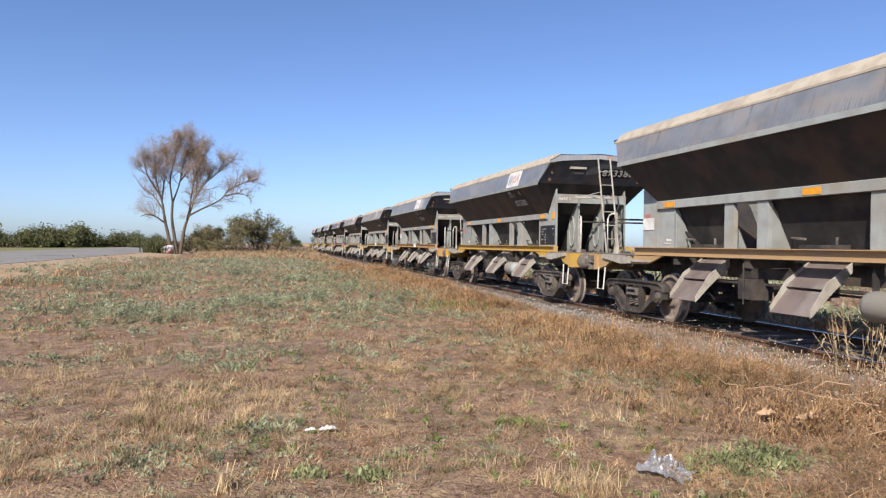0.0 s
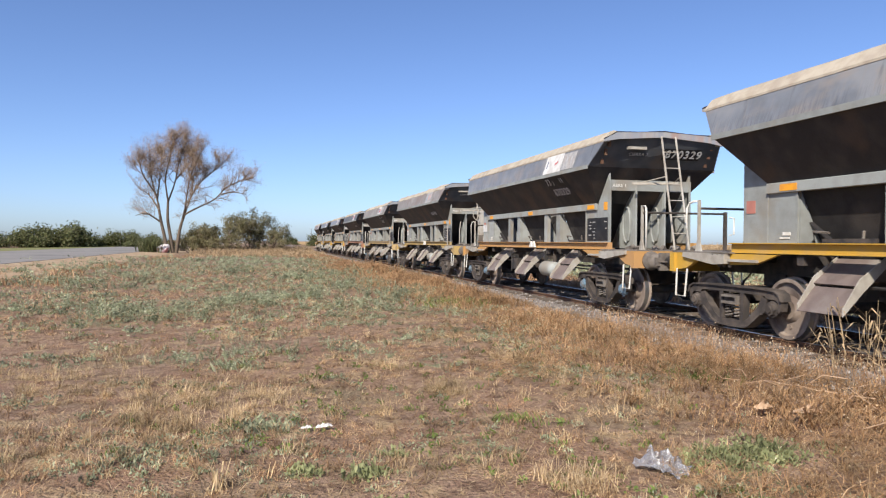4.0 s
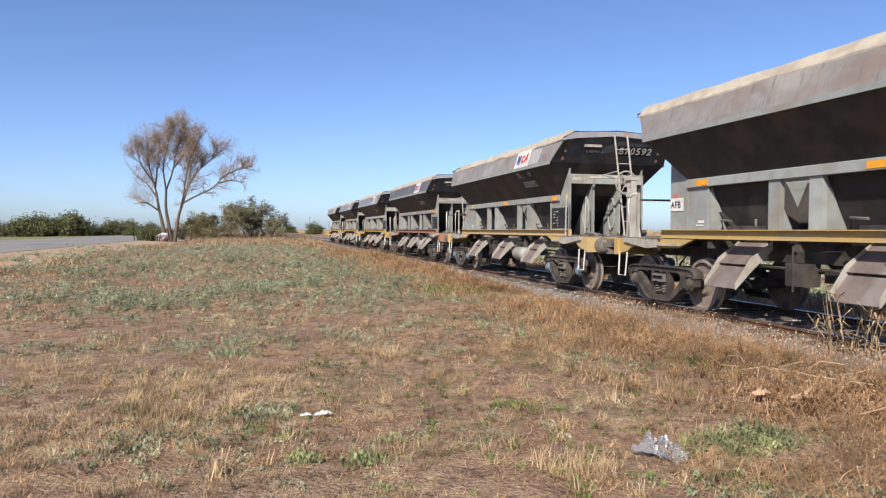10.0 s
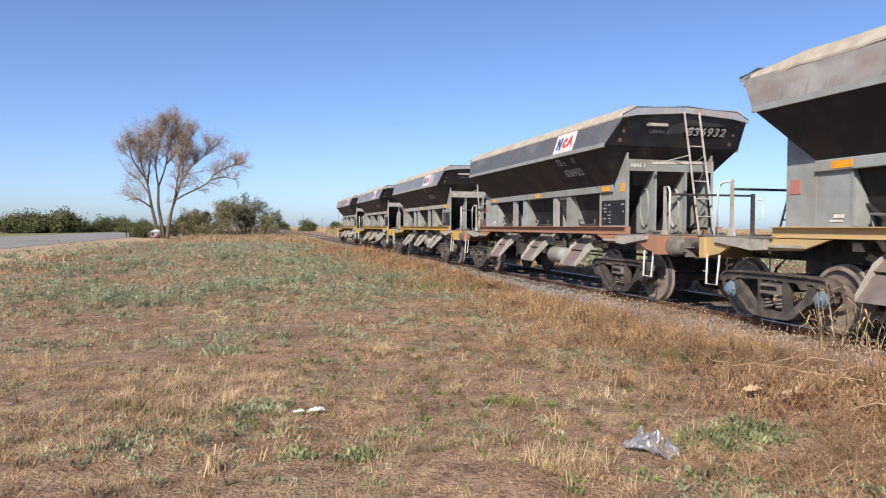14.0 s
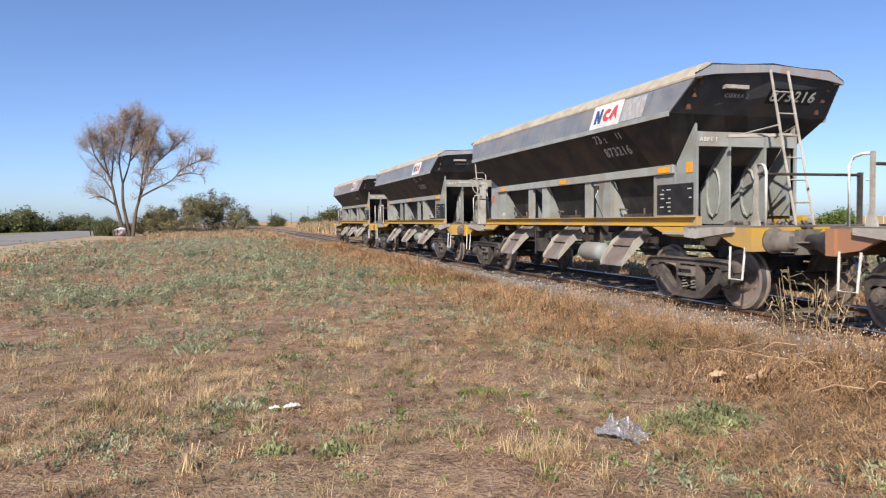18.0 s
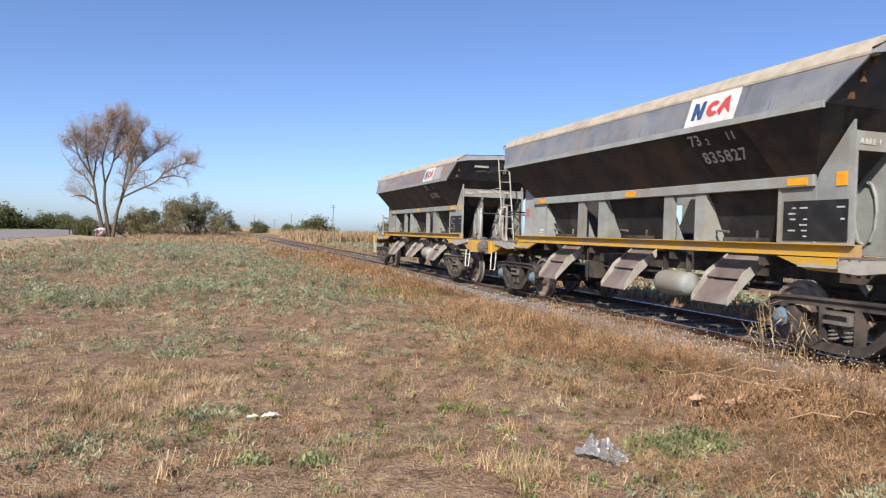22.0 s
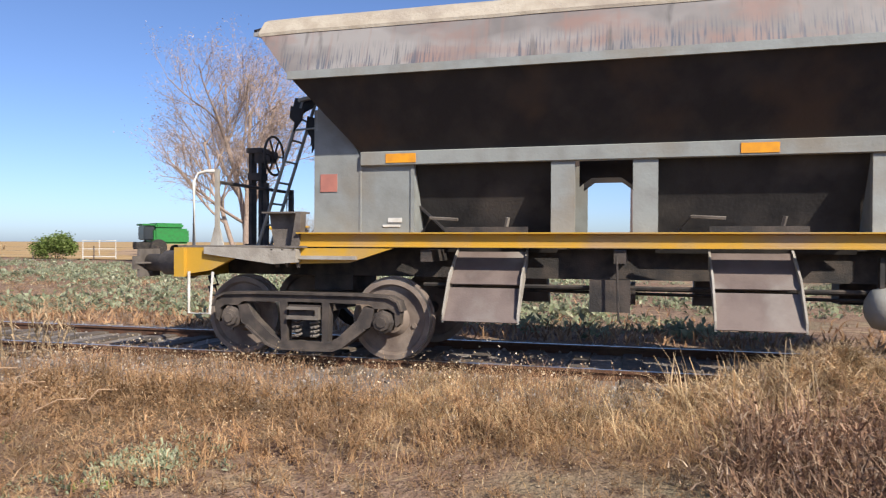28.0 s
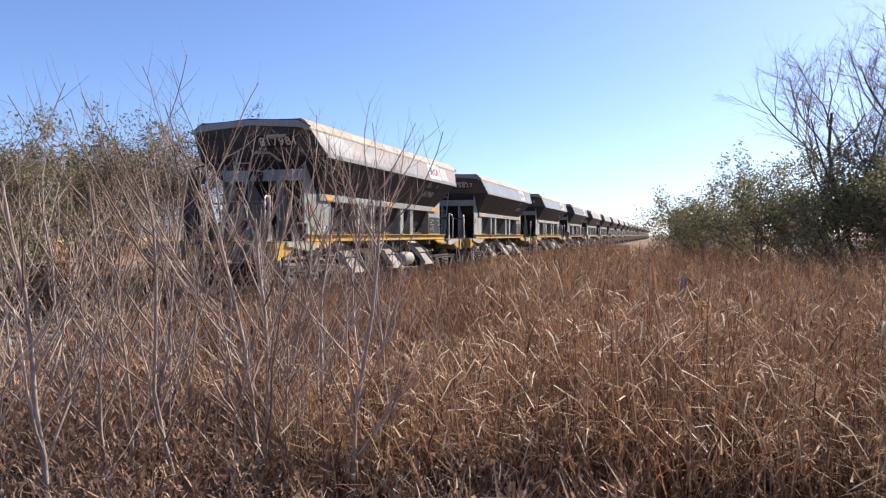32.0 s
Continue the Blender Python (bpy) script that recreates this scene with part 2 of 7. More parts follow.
def panel_material(name, base, pale, streak, rust, k_pale, k_streak, k_rust, rough=0.55):
    """Upper side sheets: faded paint with pale patches, fine rain streaks over the lower half and soft reddish smears."""
    m = bpy.data.materials.new(name)
    m.use_nodes = True
    nd, ln = m.node_tree.nodes, m.node_tree.links
    b = nd["Principled BSDF"]
    b.inputs["Roughness"].default_value = rough
    tc = nd.new("ShaderNodeTexCoord")
    oi = nd.new("ShaderNodeObjectInfo")
    off = nd.new("ShaderNodeVectorMath")
    off.operation = "MULTIPLY_ADD"
    off.inputs[1].default_value = (0, 90, 0)
    ln.new(oi.outputs["Random"], off.inputs[0])
    ln.new(tc.outputs["Object"], off.inputs[2])

    def nz(scale, lo, hi, detail=5.0, amount=1.0):
        mp = nd.new("ShaderNodeMapping")
        mp.inputs["Scale"].default_value = scale
        ln.new(off.outputs["Vector"], mp.inputs["Vector"])
        n = nd.new("ShaderNodeTexNoise")
        n.inputs["Scale"].default_value, n.inputs["Detail"].default_value = 1.0, detail
        ln.new(mp.outputs["Vector"], n.inputs["Vector"])
        r = nd.new("ShaderNodeMapRange")
        r.inputs["From Min"].default_value, r.inputs["From Max"].default_value, r.inputs["To Max"].default_value = lo, hi, amount
        ln.new(n.outputs["Fac"], r.inputs["Value"])
        return r.outputs["Result"]

    def times(a, c):
        x = nd.new("ShaderNodeMath")
        x.operation = "MULTIPLY"
        ln.new(a, x.inputs[0])
        ln.new(c, x.inputs[1])
        return x.outputs[0]

    def mix(a, c, fac):
        x = nd.new("ShaderNodeMix")
        x.data_type = "RGBA"
        ln.new(fac, x.inputs["Factor"])
        for sock, v in ((x.inputs["A"], a), (x.inputs["B"], c)):
            if isinstance(v, tuple):
                sock.default_value = (*v, 1)
            else:
                ln.new(v, sock)
        return x.outputs["Result"]
    sep = nd.new("ShaderNodeSeparateXYZ")
    ln.new(tc.outputs["Object"], sep.inputs["Vector"])
    low = nd.new("ShaderNodeMapRange")
    low.inputs["From Min"].default_value, low.inputs["From Max"].default_value = 3.46, 3.26
    ln.new(sep.outputs["Z"], low.inputs["Value"])
    c = mix(base, tuple(v * 0.8 for v in base), nz((3, 3, 3), 0.4, 0.65))
    c = mix(c, pale, nz((1, 0.9, 1.6), 0.5, 0.62, 3.0, k_pale))
    c = mix(c, rust, nz((1, 1.5, 3.2), 0.48, 0.66, 4.0, k_rust))
    c = mix(c, streak, times(nz((8, 55, 1.2), 0.5, 0.62, 3.0, k_streak), times(low.outputs["Result"], nz((1, 0.7, 0.3), 0.38, 0.56))))
    c = mix(c, rust, nz((4, 14, 0.35), 0.58, 0.72, 4.0, 0.6 * k_rust))
    c = mix(c, tuple(v * 0.45 for v in base), nz((4, 7, 0.3), 0.60, 0.70, 5.0, 0.7))
    ln.new(c, b.inputs["Base Color"])
    n = nd.new("ShaderNodeTexNoise")
    n.inputs["Scale"].default_value = 3.0
    ln.new(off.outputs["Vector"], n.inputs["Vector"])
    bp = nd.new("ShaderNodeBump")
    bp.inputs["Strength"].default_value, bp.inputs["Distance"].default_value = 0.25, 0.03
    ln.new(n.outputs["Fac"], bp.inputs["Height"])
    ln.new(bp.outputs["Normal"], b.inputs["Normal"])
    return m


# ---- mesh helpers ----
def part(name, bm, mat, parent=None, label="", smooth=False):
    """Links a bmesh (or a ready mesh) as one object, under its thing."""
    if isinstance(bm, bmesh.types.BMesh):
        bmesh.ops.recalc_face_normals(bm, faces=bm.faces)
        me = bpy.data.meshes.new(name)
        bm.to_mesh(me)
        bm.free()
    else:
        me = bm
    if mat and not me.materials:
        me.materials.append(mat)
    if smooth:
        me.polygons.foreach_set("use_smooth", [True] * len(me.polygons))
    ob = new(name, me)
    if parent:
        ob.parent = parent
    if label:
        ob["label"] = label
    return ob


def thing(name, label, category, group="", kind=""):
    return tagged(new(name), label, category, group, kind)


def box(bm, x0, x1, y0, y1, z0, z1, m=None):
    vs = [bm.verts.new((x, y, z)) for z in (z0, z1) for x, y in ((x0, y0), (x1, y0), (x1, y1), (x0, y1))]
    if m:
        for v in vs:
            v.co = m @ v.co
    for f in ((0, 3, 2, 1), (4, 5, 6, 7), (0, 1, 5, 4), (1, 2, 6, 5), (2, 3, 7, 6), (3, 0, 4, 7)):
        bm.faces.new([vs[i] for i in f])
    return vs


def prism(bm, poly, axis, a, b):
    """A flat outline in the two axes other than the given one, thick from a to b."""
    def put(p, w):
        return {"x": (w, p[0], p[1]), "y": (p[0], w, p[1]), "z": (p[0], p[1], w)}[axis]
    lo = [bm.verts.new(put(p, a)) for p in poly]
    hi = [bm.verts.new(put(p, b)) for p in poly]
    bm.faces.new(lo)
    bm.faces.new(hi[::-1])
    n = len(poly)
    for i in range(n):
        bm.faces.new((lo[i], lo[(i + 1) % n], hi[(i + 1) % n], hi[i]))


def tube(bm, pts, r, n=6, r1=None):
    """A pipe along points, tapering from r to r1."""
    pts = [Vector(p) for p in pts]
    rings = []
    for i, p in enumerate(pts):
        d = (pts[min(i + 1, len(pts) - 1)] - pts[max(i - 1, 0)]).normalized()
        u = d.orthogonal().normalized()
        v = d.cross(u)
        rr = r if r1 is None else r + (r1 - r) * i / (len(pts) - 1)
        rings.append([bm.verts.new(p + rr * (math.cos(6.2832 * k / n) * u + math.sin(6.2832 * k / n) * v)) for k in range(n)])
    for a, b in zip(rings, rings[1:]):
        # keep the rings from twisting
        off = min(range(n), key=lambda k: (a[0].co - b[k].co).length)
        for k in range(n):
            bm.faces.new((a[k], a[(k + 1) % n], b[(k + 1 + off) % n], b[(k + off) % n]))
    bm.faces.new(rings[0][::-1])
    bm.faces.new(rings[-1])


def lathe(bm, prof, axis="x", n=24, at=(0, 0, 0), caps=True):
    """A turned body: profile of (along the axis, radius)."""
    rings = []
    for a, r in prof:
        ring = []
        for k in range(n):
            c, s = r * math.cos(6.28319 * k / n), r * math.sin(6.28319 * k / n)
            p = {"x": (a, c, s), "y": (c, a, s), "z": (c, s, a)}[axis]
            ring.append(bm.verts.new(Vector(p) + Vector(at)))
        rings.append(ring)
    for a, b in zip(rings, rings[1:]):
        for k in range(n):
            bm.faces.new((a[k], a[(k + 1) % n], b[(k + 1) % n], b[k]))
    if caps:
        bm.faces.new(rings[0])
        bm.faces.new(rings[-1])


def quad_sheet(bm, a, b, c, d, t):
    """A plate with four corners and a thickness, laid inwards along its normal."""
    a, b, c, d = map(Vector, (a, b, c, d))
    n = (b - a).cross(d - a).normalized() * t
    lo = [bm.verts.new(p) for p in (a, b, c, d)]
    hi = [bm.verts.new(p + n) for p in (a, b, c, d)]
    bm.faces.new(lo)
    bm.faces.new(hi[::-1])
    for i in range(4):
        bm.faces.new((lo[i], lo[(i + 1) % 4], hi[(i + 1) % 4], hi[i]))


def mesh_of(name, verts, faces):
    me = bpy.data.meshes.new(name)
    me.from_pydata(verts, [], faces)
    return me


def mesh_np(name, verts, faces):
    """A mesh from arrays: verts (n, 3), faces (m, k)."""
    verts, faces = np.asarray(verts, np.float32), np.asarray(faces, np.int32)
    me = bpy.data.meshes.new(name)
    k = faces.shape[1]
    me.vertices.add(len(verts))
    me.vertices.foreach_set("co", verts.ravel())
    me.loops.add(faces.size)
    me.loops.foreach_set("vertex_index", faces.ravel())
    me.polygons.add(len(faces))
    me.polygons.foreach_set("loop_start", np.arange(0, faces.size, k, dtype=np.int32))
    me.update(calc_edges=True)
    return me


# ---- ground, road and track ----
def ground_material():
    m = bpy.data.materials.new("dry_pasture_soil")
    m.use_nodes = True
    nd, ln = m.node_tree.nodes, m.node_tree.links
    b = nd["Principled BSDF"]
    b.inputs["Roughness"].default_value = 1.0
    b.inputs["Specular IOR Level"].default_value = 0.1
    tc = nd.new("ShaderNodeTexCoord")

    def nz(s, lo, hi, d=6.0):
        n = nd.new("ShaderNodeTexNoise")
        n.inputs["Scale"].default_value, n.inputs["Detail"].default_value = s, d
        ln.new(tc.outputs["Object"], n.inputs["Vector"])
        r = nd.new("ShaderNodeMapRange")
        r.inputs["From Min"].default_value, r.inputs["From Max"].default_value = lo, hi
        ln.new(n.outputs["Fac"], r.inputs["Value"])
        return r.outputs["Result"], n.outputs["Fac"]

    def mix(a, c, fac):
        x = nd.new("ShaderNodeMix")
        x.data_type = "RGBA"
        ln.new(fac, x.inputs["Factor"])
        for sock, v in ((x.inputs["A"], a), (x.inputs["B"], c)):
            if isinstance(v, tuple):
                sock.default_value = (*v, 1)
            else:
                ln.new(v, sock)
        return x.outputs["Result"]

    c = mix((0.31, 0.212, 0.148), (0.20, 0.128, 0.09), nz(9, 0.42, 0.60)[0])
    c = mix(c, (0.38, 0.28, 0.165), nz(2.3, 0.54, 0.66)[0])
    c = mix(c, (0.24, 0.146, 0.10), nz(0.75, 0.5, 0.62)[0])
    c = mix(c, (0.235, 0.205, 0.13), nz(0.38, 0.53, 0.68)[0])
    c = mix(c, (0.15, 0.095, 0.065), nz(4.2, 0.55, 0.66)[0])
    c = mix(c, (0.36, 0.265, 0.17), nz(26, 0.56, 0.68)[0])
    c = mix(c, (0.12, 0.082, 0.058), nz(48, 0.60, 0.70)[0])
    ln.new(c, b.inputs["Base Color"])
    bp = nd.new("ShaderNodeBump")
    bp.inputs["Strength"].default_value, bp.inputs["Distance"].default_value = 0.9, 0.05
    ln.new(nz(30, 0, 1)[1], bp.inputs["Height"])
    ln.new(bp.outputs["Normal"], b.inputs["Normal"])
    return m


def field(xy, s, seed):
    """Smooth noise from 0 to 1 over the plan, for patches."""
    rng = np.random.default_rng(seed)
    g = rng.random((64, 64))
    p = xy / s + 1000.0
    i = np.floor(p).astype(int)
    f = p - i
    f = f * f * (3 - 2 * f)
    q = lambda dx, dy: g[(i[:, 0] + dx) % 64, (i[:, 1] + dy) % 64]
    return (q(0, 0) * (1 - f[:, 0]) + q(1, 0) * f[:, 0]) * (1 - f[:, 1]) + (q(0, 1) * (1 - f[:, 0]) + q(1, 1) * f[:, 0]) * f[:, 1]


def relief(xy):
    """The lie of the land: soft hummocks off the track, small clods near the stand."""
    xy = np.asarray(xy, float)
    w = np.clip((np.abs(xy[:, 0] - TRACK_X) - 2.6) / 2.0, 0, 1)
    near = np.clip((70 - np.abs(xy[:, 0])) / 12, 0, 1) * np.clip((95 - np.abs(xy[:, 1])) / 12, 0, 1)
    fine = ((xy[:, 0] > -9) & (xy[:, 0] < 6.2) & (xy[:, 1] > 2) & (xy[:, 1] < 20)) * np.clip((xy[:, 1] - 2) / 1.0, 0, 1) * np.clip((20 - xy[:, 1]) / 3.0, 0, 1)
    z = 0.10 * (field(xy, 2.6, 71) - 0.5)
    z = z + fine * (0.075 * (field(xy, 0.8, 72) - 0.5) + 0.045 * (field(xy, 0.33, 73) - 0.5))
    return near * w * z


def lie(x, y):
    return float(relief(np.array([(x, y)]))[0])


def build_ground():
    xs = np.array(sorted(set([-3000, -1200, -500, -250, -120] + [round(-60 + 0.8 * i, 2) for i in range(151)] + [round(-9 + 0.12 * i, 2) for i in range(128)] + [120, 250, 500, 1200, 3000])))
    ys = np.array(sorted(set([-3000, -1200, -500, -250, -140] + [round(-60 + 0.8 * i, 2) for i in range(188)] + [round(2 + 0.12 * i, 2) for i in range(151)] + [140, 250, 500, 1200, 3000])))
    gx, gy = np.meshgrid(xs, ys)
    xy = np.stack([gx.ravel(), gy.ravel()], -1)
    verts = np.column_stack([xy, relief(xy)])
    n = len(xs)
    a = (np.arange(len(ys) - 1)[:, None] * n + np.arange(n - 1)[None]).ravel()
    me = mesh_np("ground", verts, np.stack([a, a + 1, a + n + 1, a + n], -1))
    ob = part("ground", me, ground_material(), smooth=True)
    tagged(ob, "dry pasture ground of straw, bare soil and grass", "ground", kind="structure")


build_ground()


def build_road():
    """The road on its low bank beyond the pasture, running almost along the line."""
    asphalt = material("worn_asphalt", (0.215, 0.20, 0.185), 0.95, 0, (0.26, 0.24, 0.215), 0.8, (0.17, 0.16, 0.15), 0.2, 0.2, 50)
    dirt = material("pale_dirt_shoulder", (0.38, 0.27, 0.165), 1.0, 0, (0.30, 0.20, 0.115), 0.6, (0.43, 0.33, 0.22), 2.0, 0.4, 30)
    green = material("mown_verge", (0.14, 0.16, 0.05), 1.0, 0, (0.24, 0.19, 0.08), 0.7, bump=0.5, bumpscale=20)

    def strip(name, label, x0, z0, x1, z1, mat, wobble=0.0):
        bm = bmesh.new()
        rows = []
        for k in range(61):
            y = -120 + 1100 * k / 60
            s = -0.002 * y
            j = wobble * noise.noise((y * 0.11, x0, 3))
            rows.append([bm.verts.new(p) for p in ((x0 + s + j, y, z0), (x1 + s, y, z1), (x1 + s, y, -0.3), (x0 + s + j, y, -0.3))])
        for a, b in zip(rows, rows[1:]):
            for i in range(4):
                bm.faces.new((a[i], a[(i + 1) % 4], b[(i + 1) % 4], b[i]))
        tagged(part(name, bm, mat), label, "road" if "road" in name else "verge", kind="structure")
    strip("road_shoulder", "pale dirt bank and shoulder of the road", -10.0, -0.02, -14.2, 0.19, dirt, 0.9)
    strip("road", "two-lane worn grey asphalt road on a low bank", -14.2, 0.21, -27.5, 0.24, asphalt)
    strip("road_verge", "green verge beyond the road", -27.5, 0.22, -42.0, 0.0, green)


build_road()


def build_track():
    gravel = material("dusty_ballast_gravel", (0.25, 0.22, 0.19), 1.0, 0, (0.15, 0.125, 0.105), 18.0, (0.20, 0.14, 0.095), 0.7, 1.0, 35)
    bm = bmesh.new()
    prof = [(-2.9, -0.05), (-1.55, 0.075), (-0.9, 0.085), (0.9, 0.085), (1.55, 0.075), (2.9, -0.05)]
    ys = [-400 + 8 * i for i in range(101)]
    rows = [[bm.verts.new((TRACK_X + x + 0.12 * noise.noise((y * 0.3, x, 1)), y, z)) for x, z in prof] for y in ys]
    for a, b in zip(rows, rows[1:]):
        for i in range(5):
            bm.faces.new((a[i], a[i + 1], b[i + 1], b[i]))
    tagged(part("ballast", bm, gravel), "low bank of dusty grey ballast under the track", "ballast", kind="structure")
    # loose stones on the bank
    rng = np.random.default_rng(4)
    n = 9000
    y = rng.uniform(-8, 45, n)
    x = TRACK_X + np.where(rng.random(n) < 0.6, rng.uniform(-2.5, -0.98, n), rng.uniform(-0.72, 2.4, n))
    zc = np.interp(np.abs(x - TRACK_X), [0, 0.9, 1.55, 2.9], [0.085, 0.085, 0.075, -0.05])
    r = rng.uniform(0.014, 0.042, n)
    base = np.array([(1, 0, 0), (-1, 0, 0), (0, 1, 0), (0, -1, 0), (0, 0, 0.8), (0, 0, -0.8)])
    v = base[None] * (r[:, None, None] * rng.uniform(0.6, 1.3, (n, 6, 1)))
    v[:, :, :] += np.stack([x, y, zc + r * 0.3], -1)[:, None]
    f = np.array([(0, 2, 4), (2, 1, 4), (1, 3, 4), (3, 0, 4), (2, 0, 5), (1, 2, 5), (3, 1, 5), (0, 3, 5)])
    faces = (f[None] + 6 * np.arange(n)[:, None, None]).reshape(-1, 3)
    stone = material("ballast_stone", (0.30, 0.275, 0.25), 0.95, 0, (0.20, 0.17, 0.15), 20.0, island=0.4, bump=0.2)
    ob = part("ballast_stones", mesh_np("ballast_stones", v.reshape(-1, 3), faces), stone)
    tagged(ob, "loose grey ballast stones", "gravel", kind="stuff")
    # rails
    prof = [(-0.065, -0.155), (0.065, -0.155), (0.065, -0.14), (0.012, -0.115), (0.012, -0.045), (0.036, -0.03), (0.036, -0.004),
            (0.03, 0.0), (-0.03, 0.0), (-0.036, -0.004), (-0.036, -0.03), (-0.012, -0.045), (-0.012, -0.115), (-0.065, -0.14)]
    for side in (-1, 1):
        bm = bmesh.new()
        x0 = TRACK_X + side * 0.873
        prism(bm, [(x0 + x, RAIL_Z + z) for x, z in prof], "y", -400, 400)
        rail = part("rail", bm, M_RUST)
        tagged(rail, "rusty steel rail with a bright worn head", "rail", "rails of the track", "structure")
        bm = bmesh.new()
        box(bm, x0 - 0.026, x0 + 0.026, -400, 400, RAIL_Z - 0.002, RAIL_Z + 0.003)
        part("rail_head", bm, M_RAILTOP, rail, "bright worn running surface")
    # sleepers
    bm = bmesh.new()
    box(bm, -1.35, 1.35, -0.12, 0.12, -0.06, 0.062)
    bmesh.ops.bevel(bm, geom=list(bm.edges), offset=0.012, segments=1, affect="EDGES")
    me = bpy.data.meshes.new("sleeper")
    bm.to_mesh(me)
    bm.free()
    me.materials.append(M_SLEEPER)
    for i in range(-35, 150):
        ob = new("sleeper", me)
        ob.location = (TRACK_X + 0.04 * math.sin(i * 3.1), 0.62 * i, 0.055)
        ob.rotation_euler = (0, 0, 0.02 * math.sin(i * 1.7))
        tagged(ob, "weathered wooden railway sleeper in the ballast", "sleeper", "sleepers of the track", "structure")


build_track()


# ---- the wagons ----
def build_wagon():
    """A bogie ballast hopper; y runs along it, z from the rail head, the brake end towards +y."""
    w = thing("hopper_wagon", "dark ballast hopper wagon with grey upper side and yellow sill beam", "railway wagon", "wagons of the train")
    top, mid, low = (1.42, 5.07, 3.62), (1.59, 4.68, 3.11), (1.03, 4.07, 2.33)
    for s in (-1, 1):
        bm = bmesh.new()
        a, b = (s * mid[0], mid[1] * s, mid[2]), (s * mid[0], -mid[1] * s, mid[2])
        c, d = (s * top[0], -top[1] * s, top[2]), (s * top[0], top[1] * s, top[2])
        quad_sheet(bm, a, b, c, d, 0.02)
        part("upper_side_panel", bm, M_PANEL, w, "weathered blue-grey panel with rust streaks")
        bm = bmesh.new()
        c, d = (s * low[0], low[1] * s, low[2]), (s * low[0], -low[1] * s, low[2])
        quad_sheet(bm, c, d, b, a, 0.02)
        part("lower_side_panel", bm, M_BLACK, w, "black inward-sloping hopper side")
        # pale folded seam between the two
        bm = bmesh.new()
        box(bm, s * mid[0] - 0.02, s * mid[0] + 0.012, -mid[1], mid[1], mid[2] - 0.05, mid[2] + 0.035)
        part("seam_rail", bm, M_GREY, w)
        # coping, heaped with dust
        bm = bmesh.new()
        rows = []
        for k in range(21):
            y = -5.07 + 10.14 * k / 20
            j = 0.012 * noise.noise((y * 1.7, s, 2))
            rows.append([bm.verts.new((s * x, y, z + j)) for x, z in ((1.435, 3.60), (1.435, 3.635), (1.30, 3.80), (1.20, 3.85), (1.12, 3.84), (1.30, 3.60))])
        for p, q in zip(rows, rows[1:]):
            for i in range(6):
                bm.faces.new((p[i], p[(i + 1) % 6], q[(i + 1) % 6], q[i]))
        bm.faces.new(rows[0])
        bm.faces.new(rows[-1])
        part("coping", bm, M_COPING, w, "cream dust-covered top edge")
        # ends
        bm = bmesh.new()
        prism_pts = [(mid[0], mid[1], mid[2]), (top[0], top[1], top[2]), (1.15, 5.09, 3.82), (-1.15, 5.09, 3.82), (-top[0], top[1], top[2]), (-mid[0], mid[1], mid[2])]
        bm.faces.new([bm.verts.new((a, s * b, c)) for a, b, c in prism_pts])
        bm.faces.new([bm.verts.new((a, s * (b - 0.02), c)) for a, b, c in prism_pts])
        part("end_top_sheet", bm, M_END, w, "dark blue-grey outward-leaning end sheet")
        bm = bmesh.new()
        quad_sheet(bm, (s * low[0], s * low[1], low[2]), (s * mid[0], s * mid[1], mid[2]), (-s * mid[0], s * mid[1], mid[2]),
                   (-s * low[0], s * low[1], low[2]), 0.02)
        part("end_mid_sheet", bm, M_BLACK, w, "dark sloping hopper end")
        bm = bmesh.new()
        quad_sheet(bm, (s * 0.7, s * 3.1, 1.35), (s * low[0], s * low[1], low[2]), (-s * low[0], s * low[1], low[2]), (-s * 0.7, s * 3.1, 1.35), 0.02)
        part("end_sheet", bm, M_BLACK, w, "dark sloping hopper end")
        # rusty slots near the end sheet's edge
        for k in (0.12, 0.30, 0.47):
            for q in (-1, 1):
                bm = bmesh.new()
                zz = 3.11 + k
                box(bm, q * (1.30 - 0.1 * k) - 0.032, q * (1.30 - 0.1 * k) + 0.032, min(s * (4.70 + 0.78 * k), s * (4.66 + 0.78 * k)), max(s * (4.70 + 0.78 * k), s * (4.66 + 0.78 * k)), zz - 0.07, zz + 0.07)
                part("slot", bm, M_RUST, w, "rusty slot")
        bm = bmesh.new()
        prism(bm, [(-1.44, 3.60), (-1.44, 3.645), (-1.15, 3.80), (0.0, 3.855), (1.15, 3.80), (1.44, 3.645), (1.44, 3.60), (1.1, 3.66), (0.0, 3.74), (-1.1, 3.66)], "y", min(s * 5.075, s * 5.125), max(s * 5.075, s * 5.125))
        part("end_coping", bm, M_PANEL, w, "pale grey gable strip along the end's top")
        bm = bmesh.new()
        tube(bm, [(-1.44, s * 5.10, 3.655), (-1.15, s * 5.10, 3.81), (0, s * 5.10, 3.865), (1.15, s * 5.10, 3.81), (1.44, s * 5.10, 3.655)], 0.022, 5)
        part("end_rim", bm, M_BLACK, w, "thin dark rim")
        bm = bmesh.new()
        box(bm, -0.82, -0.38, min(s * 5.0, s * 5.10), max(s * 5.0, s * 5.10), 3.47, 3.53)
        part("lamp_bracket", bm, M_PALE, w, "tan lamp bracket")
        # longitudinal waist beam and its reflectors
        bm = bmesh.new()
        box(bm, s * 1.04 - 0.035, s * 1.04 + 0.035, -4.07, 4.07, 2.18, 2.335)
